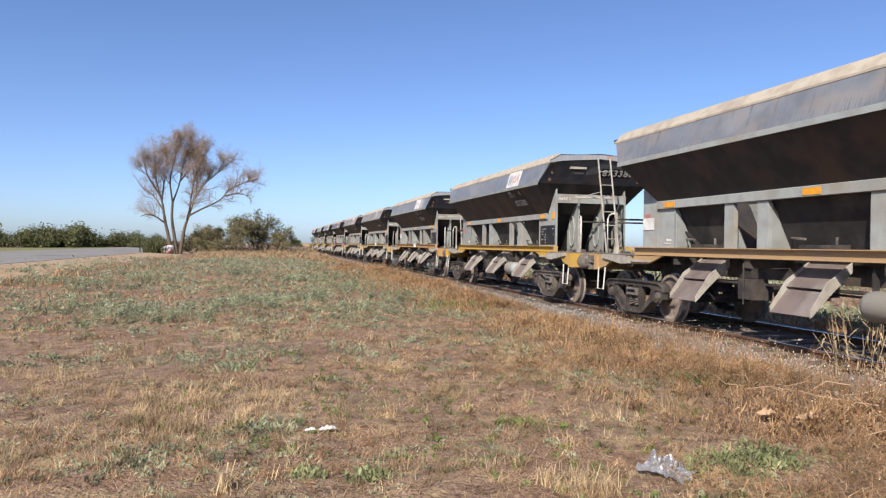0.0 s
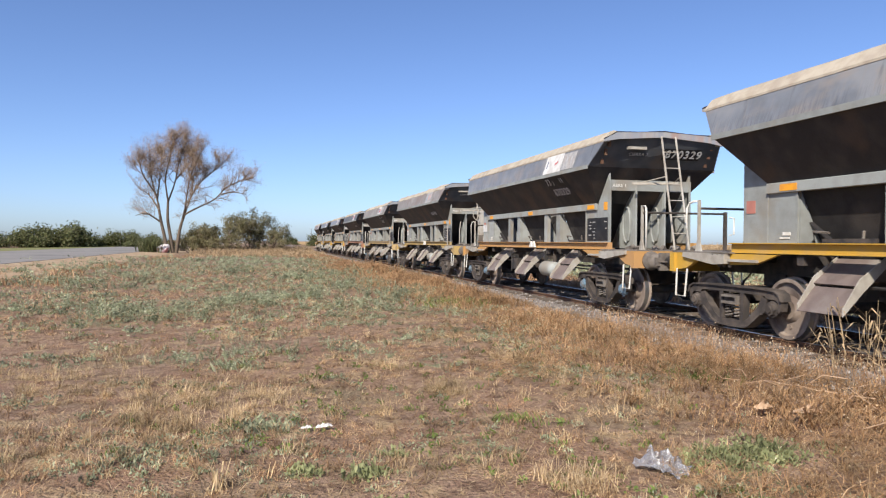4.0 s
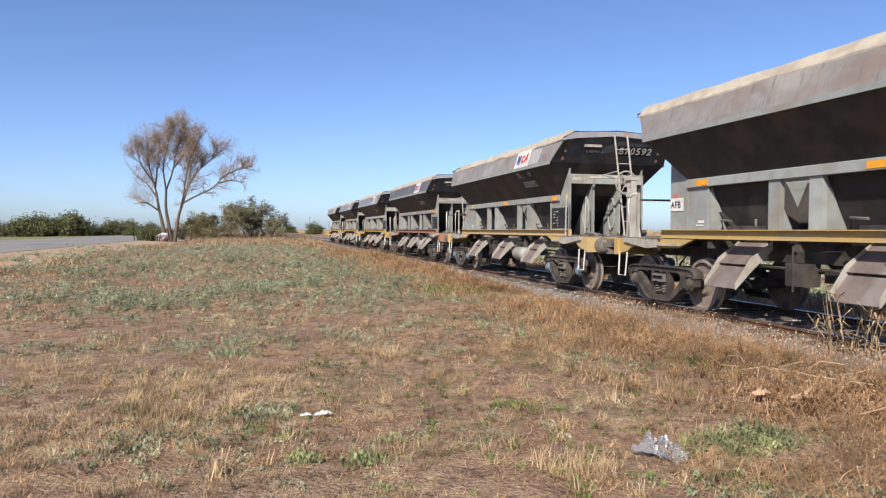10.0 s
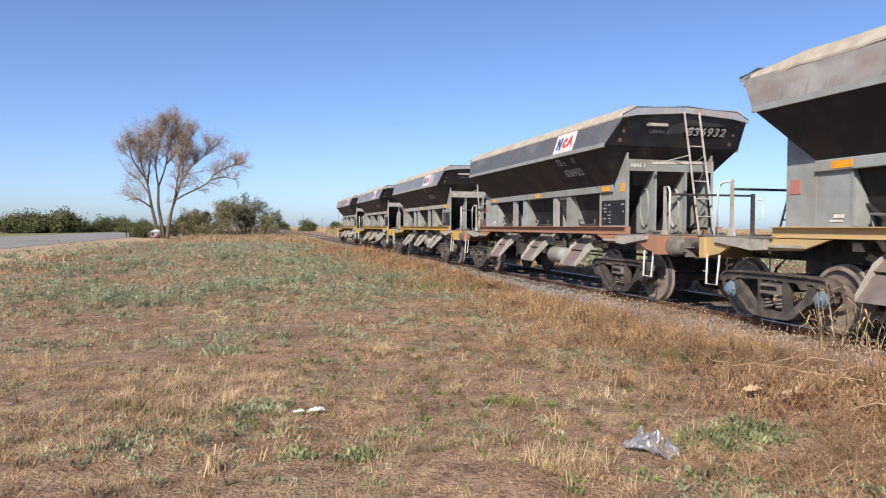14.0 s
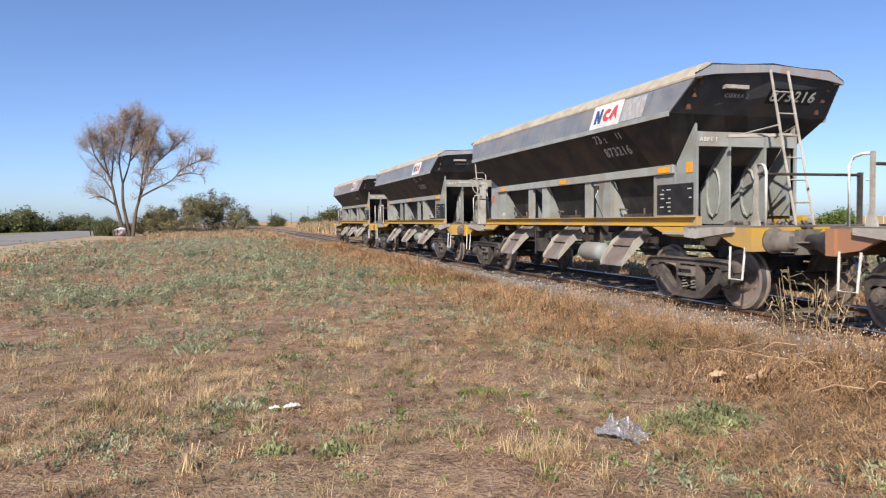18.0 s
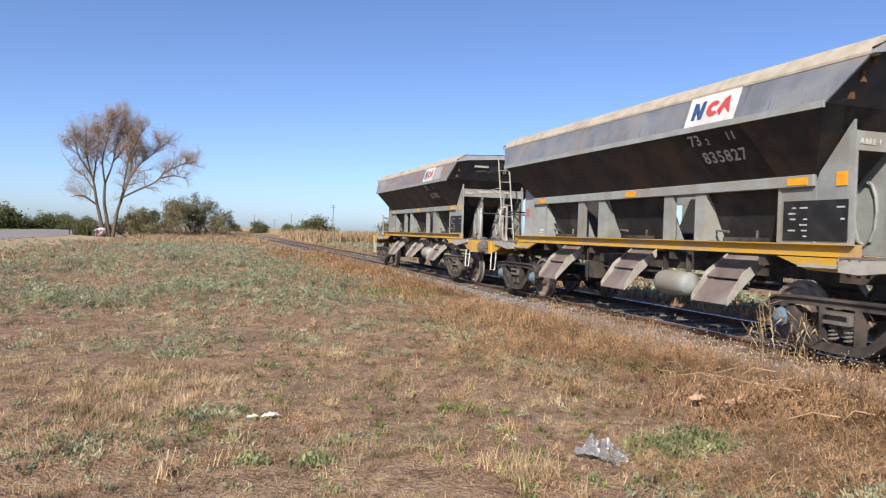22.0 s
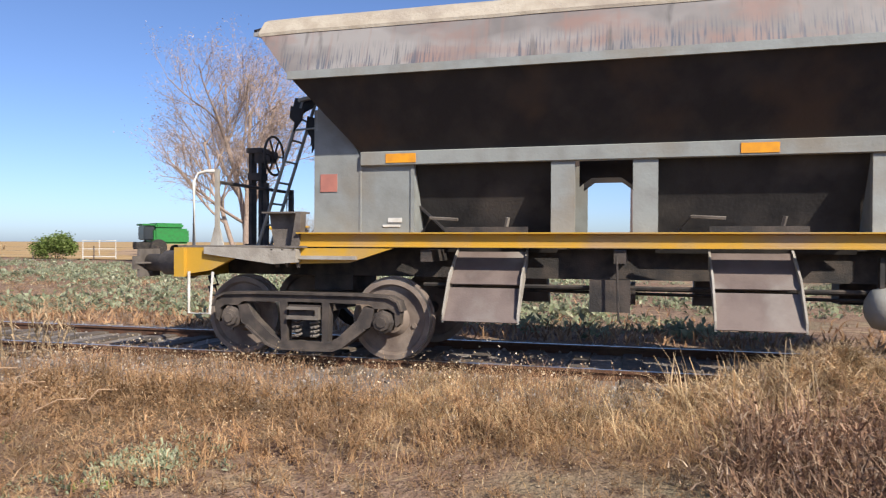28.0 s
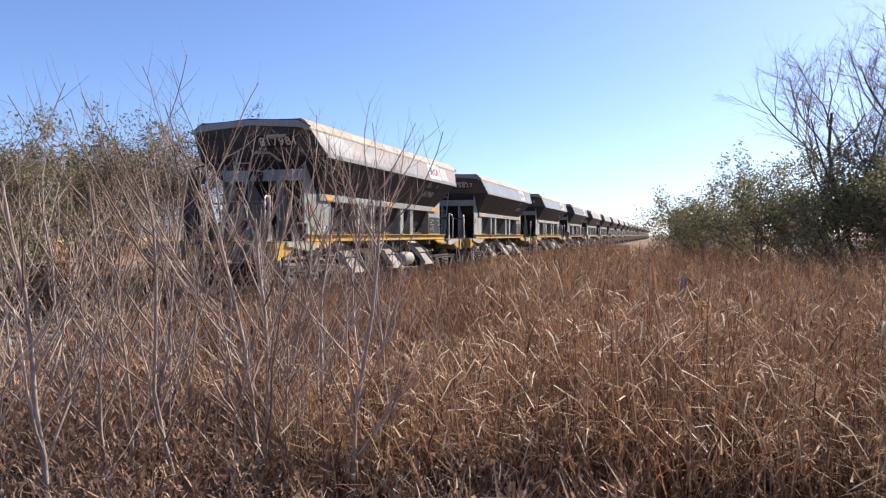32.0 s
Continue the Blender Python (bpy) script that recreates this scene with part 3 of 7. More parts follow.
        bmesh.ops.bevel(bm, geom=list(bm.edges), offset=0.008, segments=1, affect="EDGES")
        part("waist_beam", bm, M_GREY, w, "pale grey beam at the hopper's waist")
        for y in (3.60, 0.02, -3.82):
            bm = bmesh.new()
            box(bm, s * 1.079 - 0.004, s * 1.079 + 0.004, y - 0.17, y + 0.17, 2.205, 2.305)
            part("reflector", bm, M_ORANGE, w, "orange-yellow reflector")
        # end panels of the side
        for e in (-1, 1):
            bm = bmesh.new()
            o = 4.60
            prism(bm, [(e * o, 1.43), (e * 3.48, 1.43), (e * 3.48, 2.18), (e * 4.05, 2.18), (e * 4.12, 2.36), (e * 4.55, 2.92), (e * o, 2.98)], "x", s * 0.98, s * 1.02)
            part("end_panel", bm, M_GREY, w, "grey side panel at the wagon's end")
            bm = bmesh.new()
            box(bm, s * 1.022, s * 1.035, e * 3.48 - 0.02, e * 3.48 + 0.02, 1.44, 2.18)
            part("panel_rib", bm, M_GREY, w)
            bm = bmesh.new()
            box(bm, s * 1.022, s * 1.03, e * 4.08 - 0.012, e * 4.08 + 0.012, 1.44, 2.2)
            part("panel_rib", bm, M_GREY, w)
        for y in (1.87, 1.06, -1.06, -1.87):
            bm = bmesh.new()
            box(bm, s * 0.96, s * 1.04, y - 0.12, y + 0.12, 1.43, 2.18)
            part("post", bm, M_GREY, w)
        # sill beam
        bm = bmesh.new()
        prism(bm, [(s * 1.02, 1.275), (s * 1.16, 1.275), (s * 1.16, 1.29), (s * 1.13, 1.292), (s * 1.13, 1.42), (s * 1.20, 1.422), (s * 1.20, 1.436), (s * 1.02, 1.436)], "y", -4.78, 4.78)
        part("sill_beam", bm, M_BEAM, w, "yellow-painted sill beam")
        # end platform wings, brackets, stirrups
        for e in (-1, 1):
            bm = bmesh.new()
            prism(bm, [(e * 5.86, 1.27), (e * 4.72, 1.25), (e * 4.72, 1.10), (e * 5.0, 1.08), (e * 5.86, 1.19)], "x", s * 1.15, s * 1.32)
            part("platform_wing", bm, M_PALE, w, "pale dusty platform plate")
            bm = bmesh.new()
            prism(bm, [(e * 4.85, 1.26), (e * 3.65, 1.26), (e * 4.15, 1.10), (e * 4.85, 1.08)], "x", s * 1.14, s * 1.20)
            part("gusset", bm, M_BEAM, w, "faded yellow gusset")
            bm = bmesh.new()
            box(bm, s * 1.20, s * 1.26, min(e * 4.05, e * 4.85), max(e * 4.05, e * 4.85), 1.135, 1.175)
            part("step_board", bm, M_PALE, w, "whitish step board")
            for k in range(3):
                bm = bmesh.new()
                y = e * (4.75 + 0.13 * k)
                prism(bm, [(s * 1.16, 1.25), (s * 1.33, 1.25), (s * 1.20, 1.04), (s * 1.16, 1.04)], "y", y - 0.012, y + 0.012)
                part("bracket", bm, M_DIRT, w)
            bm = bmesh.new()
            tube(bm, [(s * 1.28, e * 5.77, 0.98), (s * 1.31, e * 5.79, 0.50), (s * 1.31, e * 6.06, 0.50), (s * 1.28, e * 6.08, 0.98)], 0.017, 6)
            part("stirrup", bm, M_WHITE, w, "white-painted foot stirrup")
            # pedestal on the platform
            bm = bmesh.new()
            prism(bm, [(e * 5.14, 1.28), (e * 4.82, 1.28), (e * 4.78, 1.66), (e * 5.20, 1.66)], "x", s * 1.0, s * 1.02)
            box(bm, s * 0.92, s * 1.16, min(e * 4.74, e * 5.22), max(e * 4.74, e * 5.22), 1.655, 1.675)
            prism(bm, [(e * 4.86, 1.28), (e * 4.76, 1.28), (e * 4.74, 1.66), (e * 4.80, 1.66)], "x", s * 1.02, s * 1.16)
            part("pedestal", bm, M_DIRT, w, "flared steel pedestal")
            # buffer
            buf = bmesh.new()
            lathe(buf, [(0, 0.0), (0, 0.19), (0.05, 0.19), (0.06, 0.15), (0.36, 0.15), (0.37, 0.105), (0.60, 0.105), (0.60, 0.0)], "y", 16)
            for v in buf.verts:
                v.co = Vector((s * 0.95 + v.co.x, e * (6.25 + v.co.y), 1.07 + v.co.z))
            b0 = part("buffer", buf, M_DIRT, w, "dusty grey buffer", True)
            bm = bmesh.new()
            box(bm, s * 0.95 - 0.28, s * 0.95 + 0.28, min(e * 6.85, e * 6.885), max(e * 6.85, e * 6.885), 0.90, 1.24)
            bmesh.ops.bevel(bm, geom=[g for g in bm.edges if abs(g.verts[0].co.y - g.verts[1].co.y) > 0.01], offset=0.09, segments=2, affect="EDGES")
            for k in (-1, 1):
                prism(bm, [(s * 0.95 + k * 0.05, e * 6.85), (s * 0.95 + k * 0.25, e * 6.85), (s * 0.95 + k * 0.05, e * 6.72)], "z", 1.06, 1.08)
            part("buffer_head", bm, M_DIRT, b0)
    # frame
    bm = bmesh.new()
    for s in (-1, 1):
        prism(bm, [(s * 0.33, 0.92), (s * 0.38, 0.92), (s * 0.38, 1.255), (s * 0.46, 1.255), (s * 0.46, 1.27), (s * 0.25, 1.27), (s * 0.25, 1.255), (s * 0.33, 1.255)], "y", -6.3, 6.3)
        part("centre_sill", bm, M_DARK, w)
        bm = bmesh.new()
    bm.free()
    for y in (-4.72, -3.3, -1.3, 1.3, 3.3, 4.72):
        bm = bmesh.new()
        box(bm, -1.12, 1.12, y - 0.06, y + 0.06, 1.12, 1.25)
        part("crossmember", bm, M_DARK, w)
    for e in (-1, 1):
        bm = bmesh.new()
        box(bm, -1.32, 1.32, min(e * 6.12, e * 6.25), max(e * 6.12, e * 6.25), 0.92, 1.26)
        for s in (-1, 1):
            prism(bm, [(e * 6.12, 1.26), (e * 5.45, 1.26), (e * 5.45, 1.17), (e * 5.8, 1.0), (e * 6.12, 0.95)], "x", s * 1.20, s * 1.27)
        part("headstock", bm, M_BEAM, w, "yellow headstock")
        bm = bmesh.new()
        box(bm, -1.26, 1.26, min(e * 4.66, e * 6.24), max(e * 4.66, e * 6.24), 1.262, 1.285)
        part("platform", bm, M_DIRT, w, "dusty end platform")
        # coupling hook and chain
        bm = bmesh.new()
        tube(bm, [(0, e * 6.25, 1.05), (0, e * 6.62, 1.06), (0, e * 6.72, 1.12), (0, e * 6.66, 1.18)], 0.035, 8)
        for k in range(3):
            a = k * 0.14
            tube(bm, [(-0.07, e * 6.6, 1.0 - a), (0.07, e * 6.6, 1.0 - a), (0.07, e * 6.56, 0.88 - a), (-0.07, e * 6.56, 0.88 - a), (-0.07, e * 6.6, 1.0 - a)], 0.018, 5)
        tube(bm, [(0.45, e * 6.22, 0.95), (0.46, e * 6.55, 0.70), (0.36, e * 6.5, 0.52), (0.28, e * 6.45, 0.55)], 0.028, 6)
        part("coupling", bm, M_DARK, w, "screw coupling and brake hose")
        # end frame: cross beam, three uprights, oval stiffener
        bm = bmesh.new()
        box(bm, -1.02, 1.02, min(e * 4.57, e * 4.62), max(e * 4.57, e * 4.62), 2.60, 2.84)
        part("end_beam", bm, M_GREY, w)
        for x in (-1.0, -0.36, 0.36, 1.0):
            bm = bmesh.new()
            box(bm, x - 0.02, x + 0.02, min(e * 4.54, e * 4.64), max(e * 4.54, e * 4.64), 1.28, 2.84)
            part("end_post", bm, M_GREY, w)
        for x in (-0.36, 0.36):
            bm = bmesh.new()
            prism(bm, [(e * 4.54, 1.3), (e * 3.45, 1.3), (e * 4.18, 2.3), (e * 4.54, 2.65)], "x", x - 0.01, x + 0.01)
            pts = [(x - 0.03, e * (4.26 + 0.17 * math.cos(t * 0.5236)), 1.85 + 0.42 * math.sin(t * 0.5236)) for t in range(13)]
            tube(bm, pts, 0.025, 5)
            part("stiffener_plate", bm, M_GREY, w, "grey stiffener plate with an oval frame")
    # hopper bins below the waist: dark sides sloping inwards, a grey cheek plate at each end of each opening
    for y0, y1 in ((-0.95, 0.95), (1.98, 3.47), (-3.47, -1.98)):
        for s in (-1, 1):
            bm = bmesh.new()
            a, b = (y0, y1) if s < 0 else (y1, y0)
            quad_sheet(bm, (s * 0.52, b, 1.22), (s * 0.99, b, 2.28), (s * 0.99, a, 2.28), (s * 0.52, a, 1.22), 0.012)
            part("bin_side", bm, M_BIN, w, "dirty dark bin side")
            for y in (y0, y1):
                bm = bmesh.new()
                prism(bm, [(s * 0.985, 2.2), (s * 0.985, 1.44), (s * 0.62, 1.44)], "y", y - 0.008, y + 0.008)
                part("bin_cheek", bm, M_GREY, w, "grey cheek plate of the bin")
    # plates between the post pairs, each with a chamfered window through the wagon
    for y in (1.465, -1.465):
        for s in (-1, 1):
            bm = bmesh.new()
            prism(bm, [(y - 0.29, 1.96), (y - 0.29, 2.25), (y + 0.29, 2.25), (y + 0.29, 1.96), (y + 0.16, 2.06), (y - 0.16, 2.06)], "x", s * 0.34, s * 0.36)
            part("window_plate", bm, M_BLACK, w)
    # discharge chutes: tray, cheeks
    for y in (2.66, 0.05, -2.56):
        for s in (-1, 1):
            bm = bmesh.new()
            h = 0.385
            quad_sheet(bm, (s * 0.72, y - h * s, 1.22), (s * 1.12, y - h * s, 0.88), (s * 1.12, y + h * s, 0.88), (s * 0.72, y + h * s, 1.22), 0.012)
            quad_sheet(bm, (s * 1.10, y - h * s, 0.84), (s * 1.38, y - h * s, 0.51), (s * 1.38, y + h * s, 0.51), (s * 1.10, y + h * s, 0.84), 0.012)
            c = part("chute", bm, M_CHUTE, w, "worn brownish steel ballast chute")
            for k in (-1, 1):
                bm = bmesh.new()
                yy = y + k * h
                prism(bm, [(s * 0.72, 1.26), (s * 1.12, 0.98), (s * 1.38, 0.60), (s * 1.38, 0.50), (s * 1.08, 0.80), (s * 0.72, 1.12)], "y", yy - 0.01, yy + 0.01)
                part("cheek", bm, M_PALE, c, "pale dusty cheek plate")
    # brake gear under the frame
    bm = bmesh.new()
    lathe(bm, [(-0.42, 0.0), (-0.42, 0.1), (-0.37, 0.18), (-0.30, 0.20), (0.30, 0.20), (0.37, 0.18), (0.42, 0.1), (0.42, 0.0)], "y", 20, (-1.02, -1.32, 0.72))
    part("air_reservoir", bm, M_GREY, w, "dusty pale air reservoir", True)
    bm = bmesh.new()
    for y in (-1.62, -1.02):
        box(bm, -1.06, -0.98, y - 0.02, y + 0.02, 0.9, 1.2)
    tube(bm, [(-0.85, -3.4, 0.86), (-0.85, 3.4, 0.86)], 0.022, 6)
    tube(bm, [(0.3, -3.6, 0.78), (0.3, 3.6, 0.78)], 0.03, 6)
    tube(bm, [(-0.2, -3.6, 0.70), (0.5, 3.6, 0.74)], 0.02, 6)
    box(bm, -0.5, 0.5, 1.15, 1.45, 0.66, 0.86)
    box(bm, -1.05, -0.8, 1.2, 1.6, 0.62, 0.95)
    box(bm, 0.7, 1.05, -1.5, -1.1, 0.62, 0.95)
    tube(bm, [(-1.16, 1.33, 1.2), (-1.17, 1.31, 0.55)], 0.012, 5)
    part("brake_rigging", bm, M_DARK, w)
    # levers and rods that show in the openings
    for y in (2.7, 0.0, -2.7):
        for s in (-1, 1):
            bm = bmesh.new()
            tube(bm, [(s * 0.75, y + 0.75, 1.44), (s * 0.88, y + 0.62, 1.60), (s * 0.92, y + 0.30, 1.58)], 0.02, 5)
            part("release_lever", bm, M_DIRT, w)
            bm = bmesh.new()
            tube(bm, [(s * 0.85, y - 0.2, 1.42), (s * 0.88, y - 0.24, 1.60)], 0.022, 5)
            part("release_lever", bm, M_DIRT, w)
            bm = bmesh.new()
            box(bm, s * 0.86, s * 0.9, y - 0.45, y + 0.45, 1.44, 1.5)
            part("bin_rail", bm, M_DARK, w)
    # bogies
    for e in (-1, 1):
        yc = e * 4.67
        bm = bmesh.new()
        box(bm, -1.0, 1.0, yc - 0.16, yc + 0.16, 0.52, 0.74)
        box(bm, -0.4, 0.4, yc - 0.25, yc + 0.25, 0.74, 0.93)
        part("bolster", bm, M_BOGIE, w)
        for s in (-1, 1):
            # cast side frame: flat top bar, sloping lower bars, rounded ends over the axle boxes
            bm = bmesh.new()
            x0, x1 = s * 1.09, s * 1.21

            def web(pts):
                prism(bm, [(yc + a, b) for a, b in pts], "x", x0, x1)
            for k in (-1, 1):
                web([(0, 0.745), (k * 0.62, 0.745), (k * 0.98, 0.73), (k * 1.08, 0.68), (k * 1.12, 0.58), (k * 1.10, 0.44), (k * 1.06, 0.40), (k * 1.05, 0.56), (k * 0.99, 0.60), (k * 0.82, 0.60), (k * 0.76, 0.645), (0, 0.655)])
                web([(k * 0.82, 0.60), (k * 0.78, 0.40), (k * 0.70, 0.36), (k * 0.44, 0.17), (k * 0.34, 0.13), (0, 0.12), (0, 0.21), (k * 0.30, 0.215), (k * 0.40, 0.27), (k * 0.62, 0.47), (k * 0.70, 0.62)])
                web([(k * 0.30, 0.66), (k * 0.21, 0.66), (k * 0.21, 0.20), (k * 0.28, 0.20)])
                prism(bm, [(yc, 0.76), (yc + k * 0.62, 0.76), (yc + k * 0.99, 0.745), (yc + k * 1.10, 0.69), (yc + k * 1.14, 0.58), (yc + k * 1.12, 0.58), (yc + k * 1.08, 0.675), (yc + k * 0.98, 0.72), (yc + k * 0.62, 0.735), (yc, 0.735)], "x", s * 1.05, s * 1.245)
                prism(bm, [(yc + k * 0.72, 0.36), (yc + k * 0.46, 0.16), (yc + k * 0.35, 0.115), (yc, 0.105), (yc, 0.125), (yc + k * 0.34, 0.135), (yc + k * 0.44, 0.175), (yc + k * 0.70, 0.38)], "x", s * 1.05, s * 1.245)
            box(bm, min(s * 1.0, s * 1.2), max(s * 1.0, s * 1.2), yc - 0.19, yc + 0.19, 0.50, 0.62)
            sf = part("side_frame", bm, M_BOGIE, w, "sooty cast bogie side frame")
            bm = bmesh.new()
            prism(bm, [(yc - 0.19, 0.46), (yc + 0.19, 0.46), (yc + 0.19, 0.50), (yc - 0.15, 0.50), (yc - 0.15, 0.57), (yc + 0.19, 0.57), (yc + 0.19, 0.60), (yc - 0.19, 0.60)], "x", min(s * 1.18, s * 1.26), max(s * 1.18, s * 1.26))
            part("bolster_end", bm, M_DIRT, sf, "dusty bolster end")
            for k in (-0.11, 0.11):
                bm = bmesh.new()
                pts = [(s * 1.16 + 0.05 * math.cos(t * 0.8), yc + k + 0.05 * math.sin(t * 0.8), 0.25 + 0.25 * t / 40) for t in range(41)]
                tube(bm, pts, 0.015, 5)
                part("spring", bm, M_DIRT, sf)
            for k in (-0.915, 0.915):
                bm = bmesh.new()
                lathe(bm, [(0, 0.0), (0, 0.135), (0.08, 0.13), (0.09, 0.10), (0.13, 0.095), (0.135, 0.06), (0.15, 0.055), (0.15, 0.0)], "x", 8)
                for v in bm.verts:
                    v.co = Vector((s * (1.12 + v.co.x), yc + k + v.co.y, 0.457 + v.co.z))
                part("axle_box", bm, M_BOGIE, sf)
        for k in (-0.915, 0.915):
            bm = bmesh.new()
            lathe(bm, [(-1.15, 0.0), (-1.15, 0.07), (-0.7, 0.085), (0.7, 0.085), (1.15, 0.07), (1.15, 0.0)], "x", 10)
            ax = part("wheelset", bm, M_DARK, w)
            ax.location = (0, yc + k, 0.457)
            for s in (-1, 1):
                bm = bmesh.new()
                lathe(bm, [(0.79, 0.0), (0.79, 0.16), (0.805, 0.18), (0.825, 0.38), (0.80, 0.40), (0.80, 0.487), (0.825, 0.485), (0.84, 0.457),
                           (0.93, 0.452), (0.935, 0.40), (0.885, 0.375), (0.865, 0.2), (0.93, 0.15), (0.93, 0.0)], "x", 36)
                for v in bm.verts:
                    v.co.x *= s
                # hub bolts, so that the turning shows
                for q in range(3):
                    a = q * 2.094
                    lathe(bm, [(s * 0.87, 0.0), (s * 0.87, 0.03), (s * 0.89, 0.03), (s * 0.89, 0.0)], "x", 6, (0, 0.27 * math.cos(a), 0.27 * math.sin(a)))
                part("wheel", bm, M_WHEEL, ax, "", False)
                bm = bmesh.new()
                lathe(bm, [(s * 0.845, 0.44), (s * 0.845, 0.4585), (s * 0.928, 0.4545), (s * 0.928, 0.44)], "x", 36, caps=False)
                part("tread", bm, M_TREAD, ax, "bright worn tread")
    # ladders at both ends
    for e, x in ((1, 0.05), (-1, 0.02)):
        bm = bmesh.new()
        a, b = Vector((x, e * 5.85, 1.28)), Vector((x, e * (5.2 if e > 0 else 5.3), 3.2 if e > 0 else 3.74))
        for k in (-0.17, 0.17):
            tube(bm, [a + Vector((k, 0, 0)), b + Vector((k, 0, 0))], 0.022, 6)
        for i in range(1, 7):
            c = a.lerp(b, i / 7)
            tube(bm, [c + Vector((-0.17, 0, 0)), c + Vector((0.17, 0, 0))], 0.014, 5)
        c = a.lerp(b, 0.64 if e < 0 else 0.78)
        for k in (-0.17, 0.17):
            tube(bm, [c + Vector((k, 0, 0)), (x + k * 2.5, e * 4.76, 2.75)], 0.014, 5)
        if e < 0:
            tube(bm, [(x + 0.2, -5.36, 2.72), (x - 0.62, -4.86, 2.74)], 0.035, 4)
        part("ladder", bm, M_GREY if e > 0 else M_PALE, w, "dark steel ladder" if e > 0 else "pale steel ladder")
    # handrails: a white hoop at the near corner of each platform and a bar across to the far post
    for e in (-1, 1):
        bm = bmesh.new()
        tube(bm, [(-1.02, e * 6.19, 1.27), (-1.02, e * 6.19, 2.06), (-1.0, e * 6.14, 2.15), (-0.97, e * 6.05, 2.18), (-0.95, e * 5.93, 2.18)], 0.021, 7)
        part("handrail", bm, M_WHITE, w, "white pipe handrail hoop", True)
        bm = bmesh.new()
        box(bm, -0.975, -0.93, e * 5.92 - 0.022, e * 5.92 + 0.022, 1.28, 2.2)
        prism(bm, [(e * 5.92 - 0.09, 1.28), (e * 5.92 + 0.09, 1.28), (e * 5.92 + 0.03, 1.5), (e * 5.92 - 0.03, 1.5)], "x", -0.97, -0.94)
        part("rail_post", bm, M_PALE, w, "dusty rail post")
        bm = bmesh.new()
        tube(bm, [(-0.95, e * 5.94, 2.05), (0.98, e * 5.94, 2.05)], 0.022, 6)
        part("rail_bar", bm, M_DARK, w, "dark rail bar")
        bm = bmesh.new()
        box(bm, 0.95, 1.01, e * 5.94 - 0.03, e * 5.94 + 0.03, 1.28, 2.09)
        part("rail_post", bm, M_DARK, w, "dark rail post")
        bm = bmesh.new()
        tube(bm, [(1.05, e * 5.99, 1.6), (1.1, e * 6.07, 1.62), (1.1, e * 6.07, 1.96), (1.05, e * 5.99, 1.98)], 0.018, 5)
        part("grab_handle", bm, M_WHITE, w, "white grab handle")
    bm = bmesh.new()
    for x in (-1.24, -0.72):
        tube(bm, [(x, -4.90, 1.28), (x, -4.92, 1.9), (x + 0.04, -4.86, 2.2), (x + 0.08, -4.80, 2.26)], 0.02, 6)
    part("curved_rail", bm, M_PALE, w, "pale curved handrails")
    # spilt ballast on the platform
    bm = bmesh.new()
    rnd = random.Random(8)
    for k in range(26):
        c = Vector((rnd.uniform(-0.9, 0.9), -5.05 - abs(rnd.gauss(0, 0.16)), 1.30))
        r = rnd.uniform(0.03, 0.075)
        box(bm, -r, r, -r * 0.8, r * 0.8, -r * 0.6, r * 0.6, Matrix.Translation(c) @ Matrix.Rotation(rnd.uniform(0, 6), 4, (rnd.random(), rnd.random(), 0.4)))
    tagged(part("spilt_ballast", bm, M_DIRT, w, "spilt stones on the platform"), kind="stuff")
    # hand brake column
    bm = bmesh.new()
    for y in (6.14, 6.29):
        box(bm, 0.48, 0.62, y, y + 0.045, 1.28, 2.62)
    box(bm, 0.44, 0.66, 6.11, 6.35, 2.58, 2.65)
    box(bm, 0.46, 0.64, 6.13, 6.34, 2.20, 2.30)
    box(bm, 0.42, 0.68, 6.1, 6.36, 1.22, 1.30)
    box(bm, 0.47, 0.61, 6.0, 6.24, 2.44, 2.60)
    box(bm, 0.35, 0.41, 5.98, 6.04, 1.28, 2.15)
    for k in range(11):
        z = 2.36 - 0.085 * k
        tube(bm, [(0.55 + 0.02 * (k % 2), 6.14, z), (0.55, 6.14 + 0.02 * ((k + 1) % 2), z - 0.1)], 0.012, 4)
    col = part("brake_column", bm, M_DARK, w, "black hand brake column with a chain")
    bm = bmesh.new()
    ring = [(0.55 + 0.27 * math.cos(t * 0.2618), 5.98, 2.54 + 0.27 * math.sin(t * 0.2618)) for t in range(25)]
    tube(bm, ring, 0.018, 6)
    for t in range(6):
        a = t * 1.0472
        tube(bm, [(0.55, 5.98, 2.54), (0.55 + 0.26 * math.cos(a), 5.98, 2.54 + 0.26 * math.sin(a))], 0.013, 5)
    lathe(bm, [(-0.03, 0), (-0.03, 0.06), (0.05, 0.06), (0.05, 0)], "y", 10, (0.55, 5.98, 2.54))
    part("brake_wheel", bm, M_DARK, col, "spoked hand brake wheel")
    # small plates
    bm = bmesh.new()
    box(bm, -1.031, -1.023, 4.36, 4.56, 1.90, 2.10)
    part("plate", bm, M_PINK, w, "faded red plate")
    bm = bmesh.new()
    box(bm, -1.031, -1.023, -4.54, -4.38, 2.17, 2.35)
    part("plate", bm, M_ORANGE, w, "orange plate")
    bm = bmesh.new()
    box(bm, -1.031, -1.023, 3.62, 3.82, 1.50, 1.525)
    box(bm, -1.031, -1.023, 3.60, 3.76, 1.55, 1.60)
    part("chalk_mark", bm, M_WHITE, w, "white paint marks")
    bm = bmesh.new()
    box(bm, -1.032, -1.024, -4.57, -3.56, 1.47, 2.0)
    f = part("stencil_field", bm, M_STENCIL, w, "black field with small white markings")
